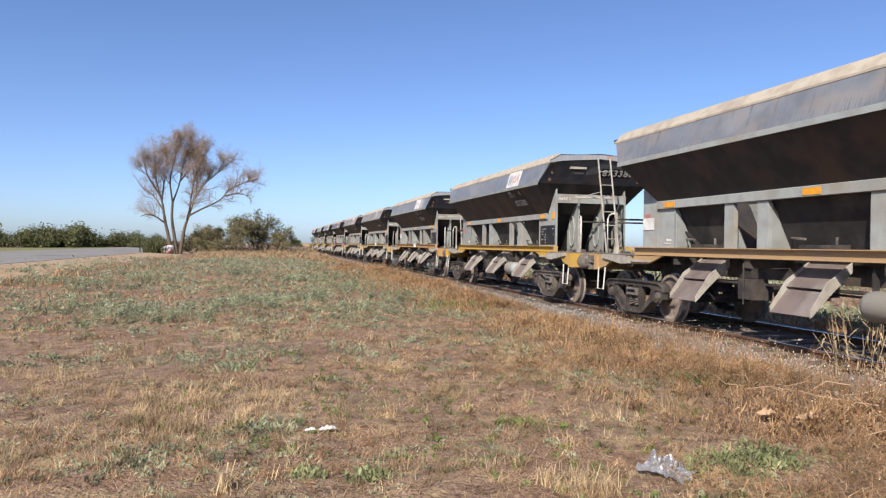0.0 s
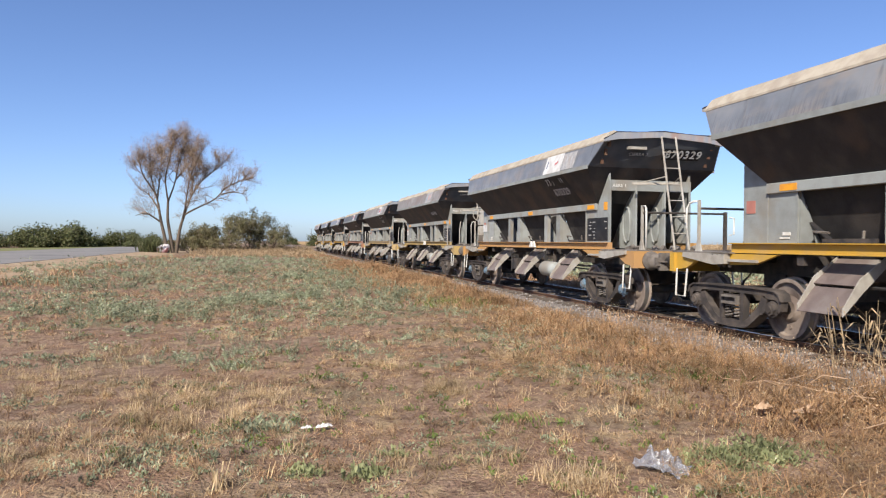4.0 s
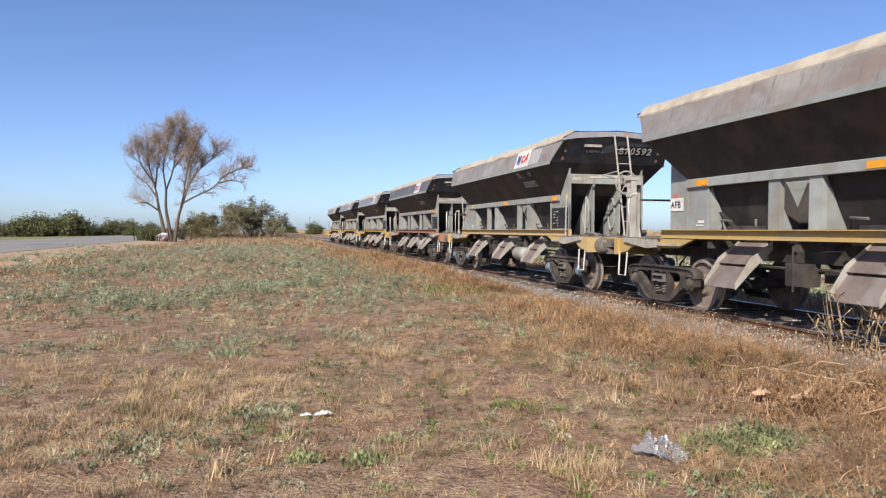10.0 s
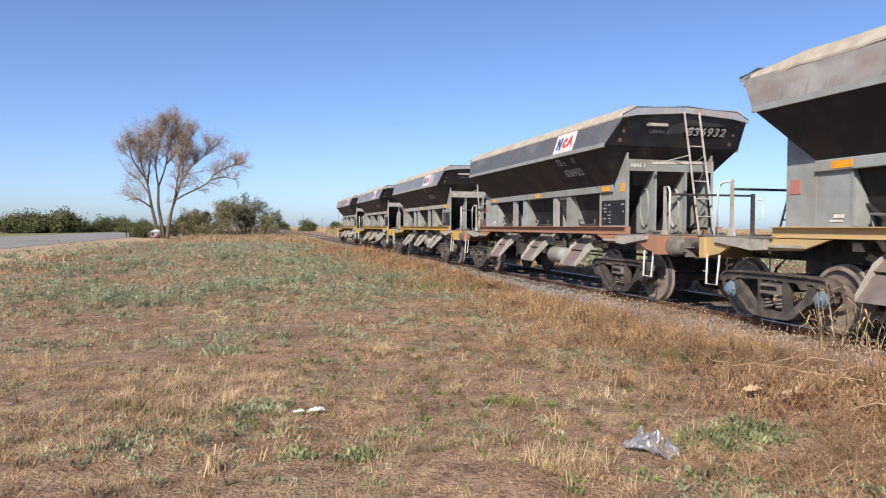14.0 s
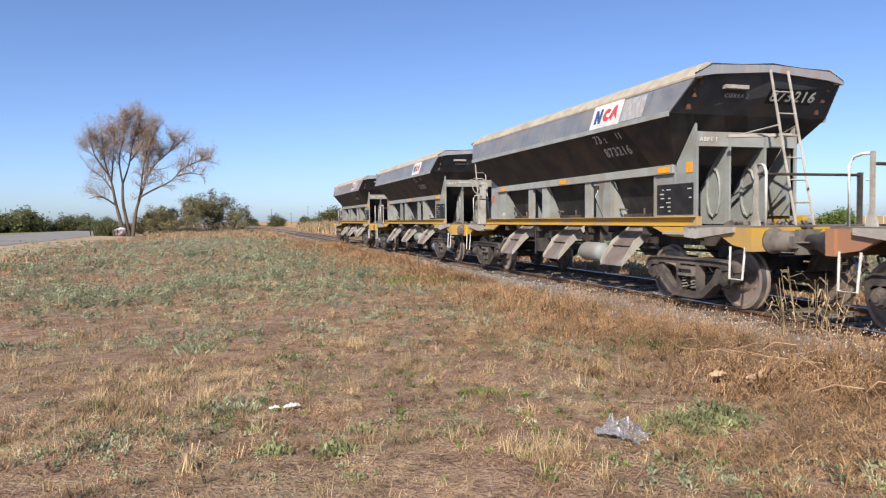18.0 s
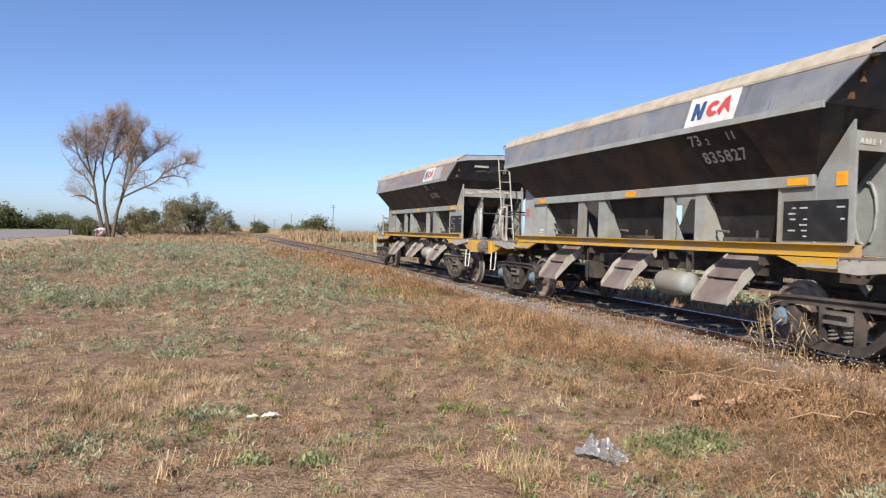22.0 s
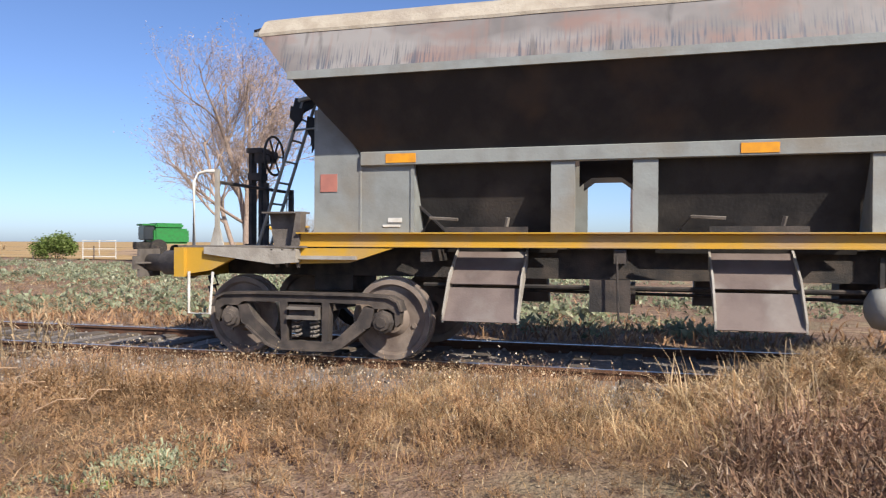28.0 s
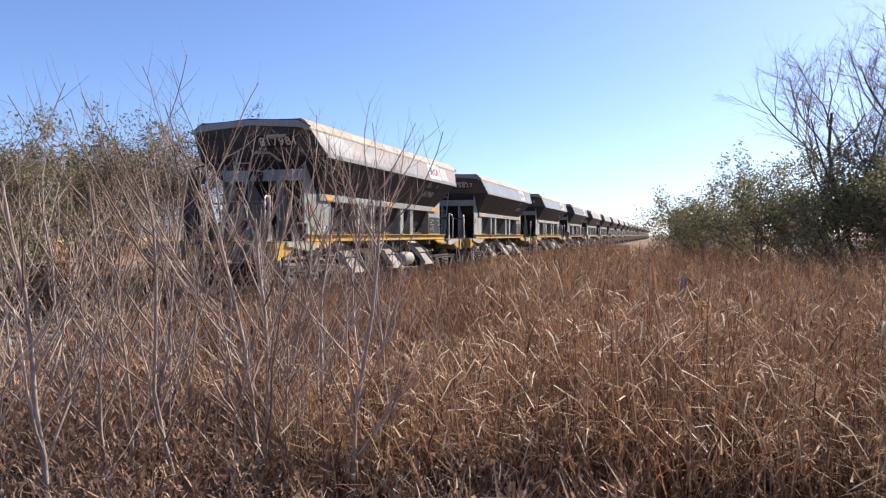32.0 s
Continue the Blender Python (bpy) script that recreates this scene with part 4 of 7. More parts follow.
    bm = bmesh.new()
    for r in range(6):
        for c in range(5):
            if (r * 3 + c * 5) % 7 < 5 and (c > 2 or c == 0 and r > 2):
                box(bm, -1.036, -1.031, -4.53 + 0.19 * c, -4.53 + 0.19 * c + 0.06 + 0.03 * ((r + c) % 3), 1.52 + 0.075 * r, 1.54 + 0.075 * r)
    part("marking", bm, M_LETTER, f, "small illegible white markings")
    # the body reaches a little further out at the end without the brake
    for o in w.children:
        if o.name.split(".")[0] in ("upper_side_panel", "coping", "end_top_sheet", "end_coping", "end_rim"):
            for v in o.data.vertices:
                if abs(v.co.y) > 4.9:
                    v.co.y += -0.07 if v.co.y < 0 else 0.04
    # stretch to the true length between buffers
    for o in w.children_recursive:
        if o.name.startswith("wheelset"):
            o.location.y *= 1.02
        elif not o.parent.name.startswith("wheelset"):
            o.data.transform(Matrix.Diagonal((1, 1.02, 1, 1)))
    return w


def slope_frame(y, z, lift=0.006, top=True):
    """The matrix of the near side's upper or lower slope at a length y and height z: local x along the train southwards... reading left to right."""
    if top:
        k = (z - 3.11) / 0.51
        x = -(1.59 - 0.17 * k)
        n = Vector((-0.51, 0, 0.17)).normalized()
        up = Vector((0.17, 0, 0.51)).normalized()
    else:
        k = (3.11 - z) / 0.78
        x = -(1.59 - 0.56 * k)
        n = Vector((-0.78, 0, -0.56)).normalized()
        up = Vector((-0.56, 0, 0.78)).normalized()
    right = up.cross(n)
    m = Matrix((right, up, n)).transposed().to_4x4()
    return Matrix.Translation(Vector((x, y, z)) + n * lift) @ m


def lettering(text, size):
    cu = bpy.data.curves.new("text", "FONT")
    cu.body = text
    cu.size = size
    cu.space_character = 1.15
    cu.extrude = 0.001
    cu.offset = size * 0.018
    ob = bpy.data.objects.new("text", cu)
    me = bpy.data.meshes.new_from_object(ob)
    bpy.data.objects.remove(ob)
    return me


def mark_wagon(w, number, logo, k):
    """Painted marks on the near side: a white field with a coloured emblem, the number on a black field, and the number on the ends."""
    m = slope_frame(-2.68, 3.368)
    bm = bmesh.new()
    box(bm, -0.54, 0.54, -0.255, 0.255, 0, 0.003, m)
    sg = part("sign_field", bm, M_PATCH if k == 3 else M_SIGN, w, "white painted field with a coloured emblem")
    bm, br = bmesh.new(), bmesh.new()
    up = m @ Matrix.Translation((0, 0, 0.006))

    def shape(b, pts):
        vs = [b.verts.new(up @ Vector((x * 0.92, y * 0.86, 0))) for x, y in pts]
        b.faces.new(vs)
    if logo:
        for pts in ([(-0.46, -0.15), (-0.36, -0.17), (-0.35, 0.16), (-0.45, 0.18)], [(-0.45, 0.18), (-0.35, 0.16), (-0.19, -0.16), (-0.29, -0.15)], [(-0.29, -0.17), (-0.19, -0.16), (-0.16, 0.18), (-0.26, 0.18)]):
            shape(bm, pts)
        arc = [math.radians(v) for v in range(40, 321, 28)]
        shape(br, [(0.04 + 0.16 * math.cos(v), 0.15 * math.sin(v)) for v in arc] + [(0.05 + 0.05 * math.cos(v), 0.05 * math.sin(v)) for v in arc[::-1]])
        shape(br, [(0.14, -0.06), (0.24, -0.17), (0.30, -0.02), (0.45, -0.16), (0.38, 0.20), (0.26, 0.14)])
    else:
        shape(bm, [(-0.45, -0.1), (-0.4, -0.1), (-0.38, 0.12), (-0.43, 0.12)])
        shape(br, [(0.1, -0.05), (0.3, 0.02), (0.28, 0.08), (0.1, 0.0)])
    part("emblem", bm, M_FADEBLUE if k in (1, 3) else M_BLUE, sg, "faded blue part of the emblem" if k in (1, 3) else "dark blue part of the emblem")
    part("emblem", br, M_FADERED if k in (1, 3) else M_RED, sg, "faded red part of the emblem" if k in (1, 3) else "red part of the emblem")
    # black field over the lower panel, with the number
    bm = bmesh.new()
    y0, y1 = -2.05, -3.3
    vs = [slope_frame(y, z, 0.005, False).translation for y, z in ((y0 - 0.0, 3.05), (y0 - 0.25, 2.36), (y1 - 0.2, 2.36), (y1, 3.05))]
    bm.faces.new([bm.verts.new(v) for v in vs])
    fld = part("stencil_field", bm, M_STENCIL, w, "black field under the number")
    fm = slope_frame(-2.15, 2.88, 0.009, False)
    if number:
        me = lettering("73", 0.25)
        me.transform(fm)
        part("number", me, M_LETTER, fld, "white stencilled number")
        me = lettering("2", 0.15)
        me.transform(fm @ Matrix.Translation((0.36, -0.01, 0)))
        part("number", me, M_LETTER, fld, "white stencilled number")
        me = lettering("13" if k == 4 else "11", 0.19)
        me.transform(fm @ Matrix.Translation((0.8, 0.02, 0)))
        part("number", me, M_LETTER, fld, "white stencilled number")
        me = lettering(number, 0.27)
        me.transform(slope_frame(-2.28, 2.62, 0.009, False))
        part("number", me, M_LETTER, fld, "white stencilled number")
    else:
        bm = bmesh.new()
        for q in range(6):
            box(bm, 0.16 * q, 0.16 * q + 0.11, 0, 0.15, 0, 0.002, slope_frame(-2.28, 2.62, 0.009, False))
        part("number", bm, M_LETTER, fld, "worn illegible white number")
    # ends: black board and number
    for e in (-1, 1):
        q = 0.44 if e > 0 else 0.47
        n = Vector((0, e * 0.61, -q)).normalized()
        up2 = Vector((0, e * q, 0.61)).normalized()
        right = up2.cross(n)
        base = Vector((0, e * 1.02 * (4.68 + 0.62 * q), 3.11 + 0.61 * 0.5))
        fr = Matrix.Translation(base + n * 0.022) @ Matrix((right, up2, n)).transposed().to_4x4()
        bm = bmesh.new()
        box(bm, 0.08, 1.0, -0.14, 0.14, 0, 0.004, fr)
        if e < 0:
            me = lettering("CIERRA 2", 0.10)
            me.transform(fr @ Matrix.Translation((-0.75, -0.06, 0.008)))
            part("letters", me, M_LETTER, w, "small white lettering")
            me = lettering("ABRE 1", 0.10)
            me.transform(Matrix.Translation((-0.95, -4.725, 2.68)) @ Matrix(((1, 0, 0), (0, 0, -1), (0, 1, 0))).to_4x4())
            part("letters", me, M_WHITE, w, "small white lettering")
        bd = part("number_board", bm, M_STENCIL, w, "black number board on the hopper end")
        if number:
            me = lettering(number, 0.27)
            me.transform(fr @ Matrix.Translation((0.13, -0.085, 0.008)))
            part("number", me, M_WHITE, bd, "white stencilled number")
        else:
            bm = bmesh.new()
            for q in range(6):
                box(bm, 0.13 + 0.14 * q, 0.23 + 0.14 * q, -0.08, 0.08, 0.005, 0.008, fr)
            part("number", bm, M_LETTER, bd, "worn illegible white number")


M_FADEBLUE = material("faded_blue_logo", (0.22, 0.27, 0.34), 0.6, 0, (0.38, 0.39, 0.38), 6.0, bump=0.0)
M_FADERED = material("faded_red_logo", (0.50, 0.27, 0.25), 0.6, 0, (0.44, 0.40, 0.37), 6.0, bump=0.0)
M_PATCH = material("faded_white_patch", (0.42, 0.41, 0.395), 0.6, 0, (0.24, 0.245, 0.25), 5.0, (0.34, 0.30, 0.27), 2.0, 0.05, 25, streak=True)


def build_train():
    first = build_wagon()
    wagons = {}
    for n in range(-12, 9):
        wagons[n] = first if n == 8 else copy_thing(first, Matrix.Identity(4))
    dark = panel_material("dark_grey_side_paint", (0.10, 0.105, 0.112), (0.17, 0.17, 0.17), (0.07, 0.07, 0.075), (0.15, 0.11, 0.09), 0.6, 0.6, 0.5)
    smooth = panel_material("plain_grey_side_paint", (0.175, 0.187, 0.205), (0.25, 0.25, 0.25), (0.105, 0.11, 0.12), (0.25, 0.21, 0.175), 0.6, 0.7, 0.6, 0.45)
    tan = panel_material("tan_dented_side_paint", (0.25, 0.228, 0.205), (0.32, 0.295, 0.265), (0.15, 0.14, 0.135), (0.20, 0.14, 0.11), 0.7, 0.7, 0.7)
    rusty = panel_material("rust_streaked_side_paint", (0.215, 0.195, 0.182), (0.31, 0.29, 0.27), (0.09, 0.10, 0.125), (0.26, 0.16, 0.13), 0.8, 0.9, 0.75)
    bluecap = material("blue_axle_cap", (0.12, 0.19, 0.25), 0.6, 0, (0.16, 0.15, 0.14), 8.0, bump=0.2)
    looks = {8: rusty, 5: dark, 4: tan, 3: tan}
    beams = {8: None, 7: None, 6: None, 5: (0.30, 0.14, 0.11, 0.8), 4: (0.45, 0.33, 0.17, 0.8), 3: (0.36, 0.28, 0.14, 0.6), 2: (0.42, 0.23, 0.10, 0.8),
             1: (0.45, 0.27, 0.05, 0.4), 0: (0.36, 0.24, 0.14, 0.8)}
    numbers = {8: "817981", 7: "835827", 6: "873216", 5: "836932", 4: "870592", 2: "870329", 1: "873380"}
    for n, w in wagons.items():
        c = beams.get(n) or ((0.4, 0.3, 0.1, 0.25 * (n % 3)) if n < 0 else (0.5, 0.3, 0.04, 0.0))
        for o in w.children:
            if o.name.split(".")[0] in ("sill_beam", "headstock", "gusset"):
                o.color = c
        for o in [o for o in w.children if o.name.split(".")[0] == "pedestal"]:
            if n not in (2, 5, 8) or o.data.vertices[0].co.y < 0:
                bpy.data.objects.remove(o)
        turned = n in (3, 4, 7)
        for o in list(w.children):
            kind = o.name.split(".")[0]
            if turned and (kind in ("handrail", "rail_post", "rail_bar", "grab_handle") and sum(v.co.y for v in o.data.vertices) < 0):
                bpy.data.objects.remove(o)
            elif kind == "curved_rail" and n not in (3, 4):
                bpy.data.objects.remove(o)
            elif turned and kind == "brake_column":
                for q in [o] + list(o.children):
                    q.data = q.data.copy()
                    q.data.transform(Matrix.Translation((0.35, 0, 0)) @ Matrix.Rotation(math.pi, 4, "Z"))
                    q.data.materials[0] = M_PALE
                    q["label"] = "pale dusty hand brake " + ("column" if q is o else "wheel")
        for o in w.children_recursive:
            kind = o.name.split(".")[0]
            if kind == "upper_side_panel" or (kind == "axle_box" and n in (2, 4, 7)):
                o.material_slots[0].link = "OBJECT"
                o.material_slots[0].material = looks.get(n, smooth) if kind != "axle_box" else bluecap
            if kind == "coping" and n in (3, 4) and o.matrix_local is not None:
                me = o.data.copy()
                for v in me.vertices:
                    d = (0.15 if n == 4 else 0.05) * noise.noise((v.co.y * 0.9, n, 0)) + 0.03 * noise.noise((v.co.y * 3.1, n, 5))
                    v.co.z += d - 0.02
                    v.co.x *= 1 + 0.25 * d
                o.data = me
        if n in (2, 3):
            for y in (-0.42, -0.62):
                bm = bmesh.new()
                prism(bm, [(y - 0.10, 1.29), (y + 0.10, 1.29), (y + 0.02, 1.46), (y - 0.02, 1.46)], "x", -1.24, -1.19)
                part("tied_rag", bm, M_WHITE, w, "white rag tied to the beam")
        if n in (0, 2, 3):
            bm = bmesh.new()
            box(bm, -1.034, -1.026, 4.30, 4.72, 1.78, 2.02)
            pl = part("plate", bm, M_SIGN, w, "small white plate")
            if n == 3:
                me = lettering("AFB", 0.17)
                me.transform(Matrix.Translation((-1.038, 4.69, 1.84)) @ Matrix(((0, 0, -1), (-1, 0, 0), (0, 1, 0))).to_4x4())
                part("letters", me, M_STENCIL, pl, "black letters")
        if n == 8:
            for q, (dx, dy, dz, ww, hh) in enumerate(((-0.22, 5.36, 3.02, 0.10, 0.28), (-0.12, 5.30, 3.14, 0.16, 0.18), (0.0, 5.22, 2.92, 0.12, 0.34), (-0.2, 5.12, 2.86, 0.09, 0.40), (-0.05, 5.02, 2.80, 0.11, 0.30))):
                bm = bmesh.new()
                pts = [(dy - ww, dz), (dy + ww * 0.8, dz + 0.05), (dy + ww, dz - hh * 0.35), (dy + ww * 0.3, dz - hh * 0.6), (dy + ww * 0.45, dz - hh), (dy - ww * 0.1, dz - hh * 0.75), (dy - ww * 0.7, dz - hh * 0.5)]
                prism(bm, pts, "x", dx - 0.012, dx + 0.012)
                part("torn_rag", bm, M_STENCIL, w, "torn black cloth rag")
            bm = bmesh.new()
            tube(bm, [(-0.2, 5.34, 3.14), (-0.3, 4.95, 3.18), (-0.5, 4.82, 3.0)], 0.03, 5)
            part("ladder_brace", bm, M_GREY, w, "grey bracing pipe at the ladder's top")
        if n >= 0 and n % 2 == 0:
            bm = bmesh.new()
            box(bm, -0.36, 0.36, -0.22, 0.2, 0, 0.002, slope_frame(-3.62, 3.37))
            part("paint_patch", bm, M_PATCH, w, "faded whitish patch of paint")
        if n >= 0:
            mark_wagon(w, numbers.get(n, ""), n not in (0, 2), n)
        if beams.get(n) and n in (5, 4, 2):
            w["label"] = "dark ballast hopper wagon with %s sill beam" % {5: "red-brown", 4: "buff", 2: "dull orange"}[n]
    return wagons


WAGONS = build_train()


# ---- grass and weeds ----
def blades(name, xy, h, w, lean, mat, label, category, rng, z0=-0.02, mid=0.55, droop=0.0, parent=None):
    """Many bent blades at once: height, width and sideways reach for each."""
    n = len(xy)
    a = rng.uniform(0, 6.2832, n)
    b = rng.uniform(0, 6.2832, n)
    side = np.stack([np.cos(a), np.sin(a), np.zeros(n)], -1) * (np.broadcast_to(w, n) / 2)[:, None]
    out = np.stack([np.cos(b), np.sin(b), np.zeros(n)], -1) * np.broadcast_to(lean, n)[:, None]
    up = np.zeros((n, 3))
    up[:, 2] = h
    base = np.zeros((n, 3))
    base[:, :2] = xy
    base[:, 2] = relief(xy) + z0
    m = base + up * mid + out * 0.3
    tip = base + up * (1 - droop * rng.random(n))[:, None] + out
    v = np.stack([base - side, base + side, m - side * 0.85, m + side * 0.85, tip], 1).reshape(-1, 3)
    f = np.array([(0, 1, 3), (0, 3, 2), (2, 3, 4)])
    faces = (f[None] + 5 * np.arange(n)[:, None, None]).reshape(-1, 3)
    ob = part(name, mesh_np(name, v, faces), mat, parent)
    if not parent:
        tagged(ob, label, category, kind="stuff")
    return ob


def fan(rng, n, az0, az1, r0, r1, power=1.0):
    """Ground points thick near the viewer's stand and thinner further out."""
    az = np.radians(rng.uniform(az0, az1, n))
    u = rng.random(n) ** power
    r = r0 * (r1 / r0) ** u
    return np.stack([r * np.sin(az), r * np.cos(az)], -1)


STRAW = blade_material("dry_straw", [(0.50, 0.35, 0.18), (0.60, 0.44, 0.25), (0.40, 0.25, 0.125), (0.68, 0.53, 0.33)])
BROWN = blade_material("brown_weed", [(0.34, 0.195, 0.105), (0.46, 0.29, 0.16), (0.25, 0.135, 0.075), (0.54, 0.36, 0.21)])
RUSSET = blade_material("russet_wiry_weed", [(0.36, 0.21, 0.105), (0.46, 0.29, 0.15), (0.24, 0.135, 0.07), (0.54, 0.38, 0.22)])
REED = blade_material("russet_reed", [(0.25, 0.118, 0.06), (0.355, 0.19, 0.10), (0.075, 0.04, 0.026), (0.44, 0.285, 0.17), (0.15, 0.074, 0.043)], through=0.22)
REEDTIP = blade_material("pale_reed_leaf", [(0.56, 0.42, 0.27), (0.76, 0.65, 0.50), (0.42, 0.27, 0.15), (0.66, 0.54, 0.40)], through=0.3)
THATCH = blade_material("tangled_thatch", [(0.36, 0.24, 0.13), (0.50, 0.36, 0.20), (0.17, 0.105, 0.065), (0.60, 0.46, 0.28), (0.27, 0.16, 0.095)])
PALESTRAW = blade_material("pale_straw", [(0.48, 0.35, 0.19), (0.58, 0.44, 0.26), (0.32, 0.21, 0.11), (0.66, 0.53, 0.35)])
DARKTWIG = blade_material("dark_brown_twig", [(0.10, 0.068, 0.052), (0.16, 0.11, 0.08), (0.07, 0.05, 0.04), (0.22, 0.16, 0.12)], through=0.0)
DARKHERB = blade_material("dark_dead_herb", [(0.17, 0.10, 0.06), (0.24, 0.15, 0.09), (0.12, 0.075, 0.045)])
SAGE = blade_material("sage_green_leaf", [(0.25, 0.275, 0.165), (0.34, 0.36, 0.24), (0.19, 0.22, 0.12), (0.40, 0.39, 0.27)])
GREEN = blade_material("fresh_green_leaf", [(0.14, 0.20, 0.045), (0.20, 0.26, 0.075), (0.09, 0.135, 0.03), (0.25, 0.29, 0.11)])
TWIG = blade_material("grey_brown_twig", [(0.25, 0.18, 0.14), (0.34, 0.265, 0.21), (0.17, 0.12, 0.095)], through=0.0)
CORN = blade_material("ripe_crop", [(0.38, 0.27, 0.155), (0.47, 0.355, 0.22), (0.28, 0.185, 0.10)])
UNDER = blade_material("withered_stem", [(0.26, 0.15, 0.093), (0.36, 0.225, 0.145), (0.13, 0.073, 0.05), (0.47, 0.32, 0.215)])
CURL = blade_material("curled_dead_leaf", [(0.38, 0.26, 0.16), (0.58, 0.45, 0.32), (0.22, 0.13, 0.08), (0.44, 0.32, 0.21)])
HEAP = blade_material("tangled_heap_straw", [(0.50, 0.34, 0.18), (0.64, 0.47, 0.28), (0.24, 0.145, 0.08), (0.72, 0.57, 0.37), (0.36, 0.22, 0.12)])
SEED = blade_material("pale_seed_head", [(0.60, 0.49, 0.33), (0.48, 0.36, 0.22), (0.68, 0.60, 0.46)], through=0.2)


def keep_off(xy):
    """Off the ballast, the litter and the bare patch."""
    k = (xy[:, 0] < TRACK_X - 2.35) | (xy[:, 0] > TRACK_X + 2.6)
    return k & (np.hypot(*xy.T) > 1.6) & (np.hypot(xy[:, 0] - 3.1, xy[:, 1] + 3.9) > 0.55)


def strip(p, d, side, length, w, bend, seg=2):
    """One thin stem: a ribbon of seg pieces from p along d, bending down."""
    v, f = [], []
    q = np.array(p, float)
    d = np.array(d, float)
    for k in range(seg + 1):
        ww = w * (1 - 0.75 * k / seg)
        v += [q - side * ww / 2, q + side * ww / 2]
        q = q + d * length / seg
        d = d + np.array((0, 0, -bend))
        d /= np.linalg.norm(d)
    for k in range(seg):
        a = 2 * k
        f += [(a, a + 1, a + 3), (a, a + 3, a + 2)]
    return v, f


def leaf(p, d, length, w, rng):
    """One pointed leaf of two triangles, folded a little along its rib."""
    d = np.array(d, float)
    d /= np.linalg.norm(d)
    s = np.cross(d, rng.normal(0, 1, 3))
    s /= np.linalg.norm(s) + 1e-9
    p = np.array(p, float)
    m = p + d * length * 0.5
    fold = np.array((0, 0, 0.12 * length))
    return [p, m - s * w / 2 + fold, p + d * length, m + s * w / 2 + fold], [(0, 1, 2), (0, 2, 3)]


def gather(pieces):
    vs, fs, n = [], [], 0
    for v, f in pieces:
        vs += v
        fs += [tuple(i + n for i in t) for t in f]
        n += len(v)
    return np.array(vs), np.array(fs)


def direction(rng, lo, hi):
    a, e = rng.uniform(0, 6.2832), radians(rng.uniform(lo, hi))
    return np.array((math.cos(a) * math.cos(e), math.sin(a) * math.cos(e), math.sin(e))), np.array((-math.sin(a), math.cos(a), 0))


def sage_plant(rng, leaves=15):
    """A low mound of grey-green leaves, one unit across."""
    out = []
    for _ in range(leaves):
        d, _s = direction(rng, 5, 75)
        r = 0.5 * rng.random() ** 0.6
        a = rng.uniform(0, 6.2832)
        p = (r * math.cos(a), r * math.sin(a), 0.45 * rng.random() * (1 - r))
        out.append(leaf(p, d, rng.uniform(0.22, 0.42), rng.uniform(0.09, 0.17), rng))
    return gather(out)


def sprig_plant(rng, stems=5):
    """A taller leafy sprig: upright stems set with leaves, one unit high."""
    out = []
    for _ in range(stems):
        d, s = direction(rng, 45, 85)
        base = np.array((rng.normal(0, 0.12), rng.normal(0, 0.12), 0))
        h = rng.uniform(0.5, 1.0)
        out.append(strip(base, d, s, h, 0.02, 0.05))
        for k in range(6):
            q = base + d * h * (0.3 + 0.7 * k / 6)
            dd, _s = direction(rng, 0, 60)
            out.append(leaf(q, dd, rng.uniform(0.14, 0.26), rng.uniform(0.06, 0.11), rng))
    return gather(out)


def mat_plant(rng, stems=11):
    """A flattened dry herb: thin stems sprawling outwards, one unit in reach."""
    out = []
    for _ in range(stems):
        d, s = direction(rng, 2, 48)
        p = (rng.normal(0, 0.22), rng.normal(0, 0.22), rng.uniform(0, 0.12))
        out.append(strip(p, d, s, rng.uniform(0.4, 1.0), rng.uniform(0.03, 0.06), rng.uniform(0.1, 0.5)))
    return gather(out)


def tuft_plant(rng, stems=34):
    """A tussock of long arching blades, one unit in height."""
    out = []
    for _ in range(stems):
        d, s = direction(rng, 35, 86)
        p = (rng.normal(0, 0.16), rng.normal(0, 0.16), 0)
        out.append(strip(p, d, s, rng.uniform(0.5, 1.15), rng.uniform(0.018, 0.032), rng.uniform(0.1, 0.75), 3))
    return gather(out)


def wiry_plant(rng, stems=5):
    """A dead branching weed: wiry stems with side twigs and small heads, one unit high."""
    out = []
    for _ in range(stems):
        d, s = direction(rng, 28, 84)
        base = np.array((rng.normal(0, 0.14), rng.normal(0, 0.14), 0))
        h = rng.uniform(0.55, 1.05)
        out.append(strip(base, d, s, h, 0.036, rng.uniform(0.0, 0.45)))
        for k in range(5):
            q = base + d * h * rng.uniform(0.25, 0.95)
            dd, ss = direction(rng, 5, 70)
            l = rng.uniform(0.14, 0.34)
            out.append(strip(q, dd, ss, l, 0.028, 0.2, 1))
            if k < 3:
                out.append(leaf(q + dd * l, dd, 0.06, 0.05, rng))
    return gather(out)


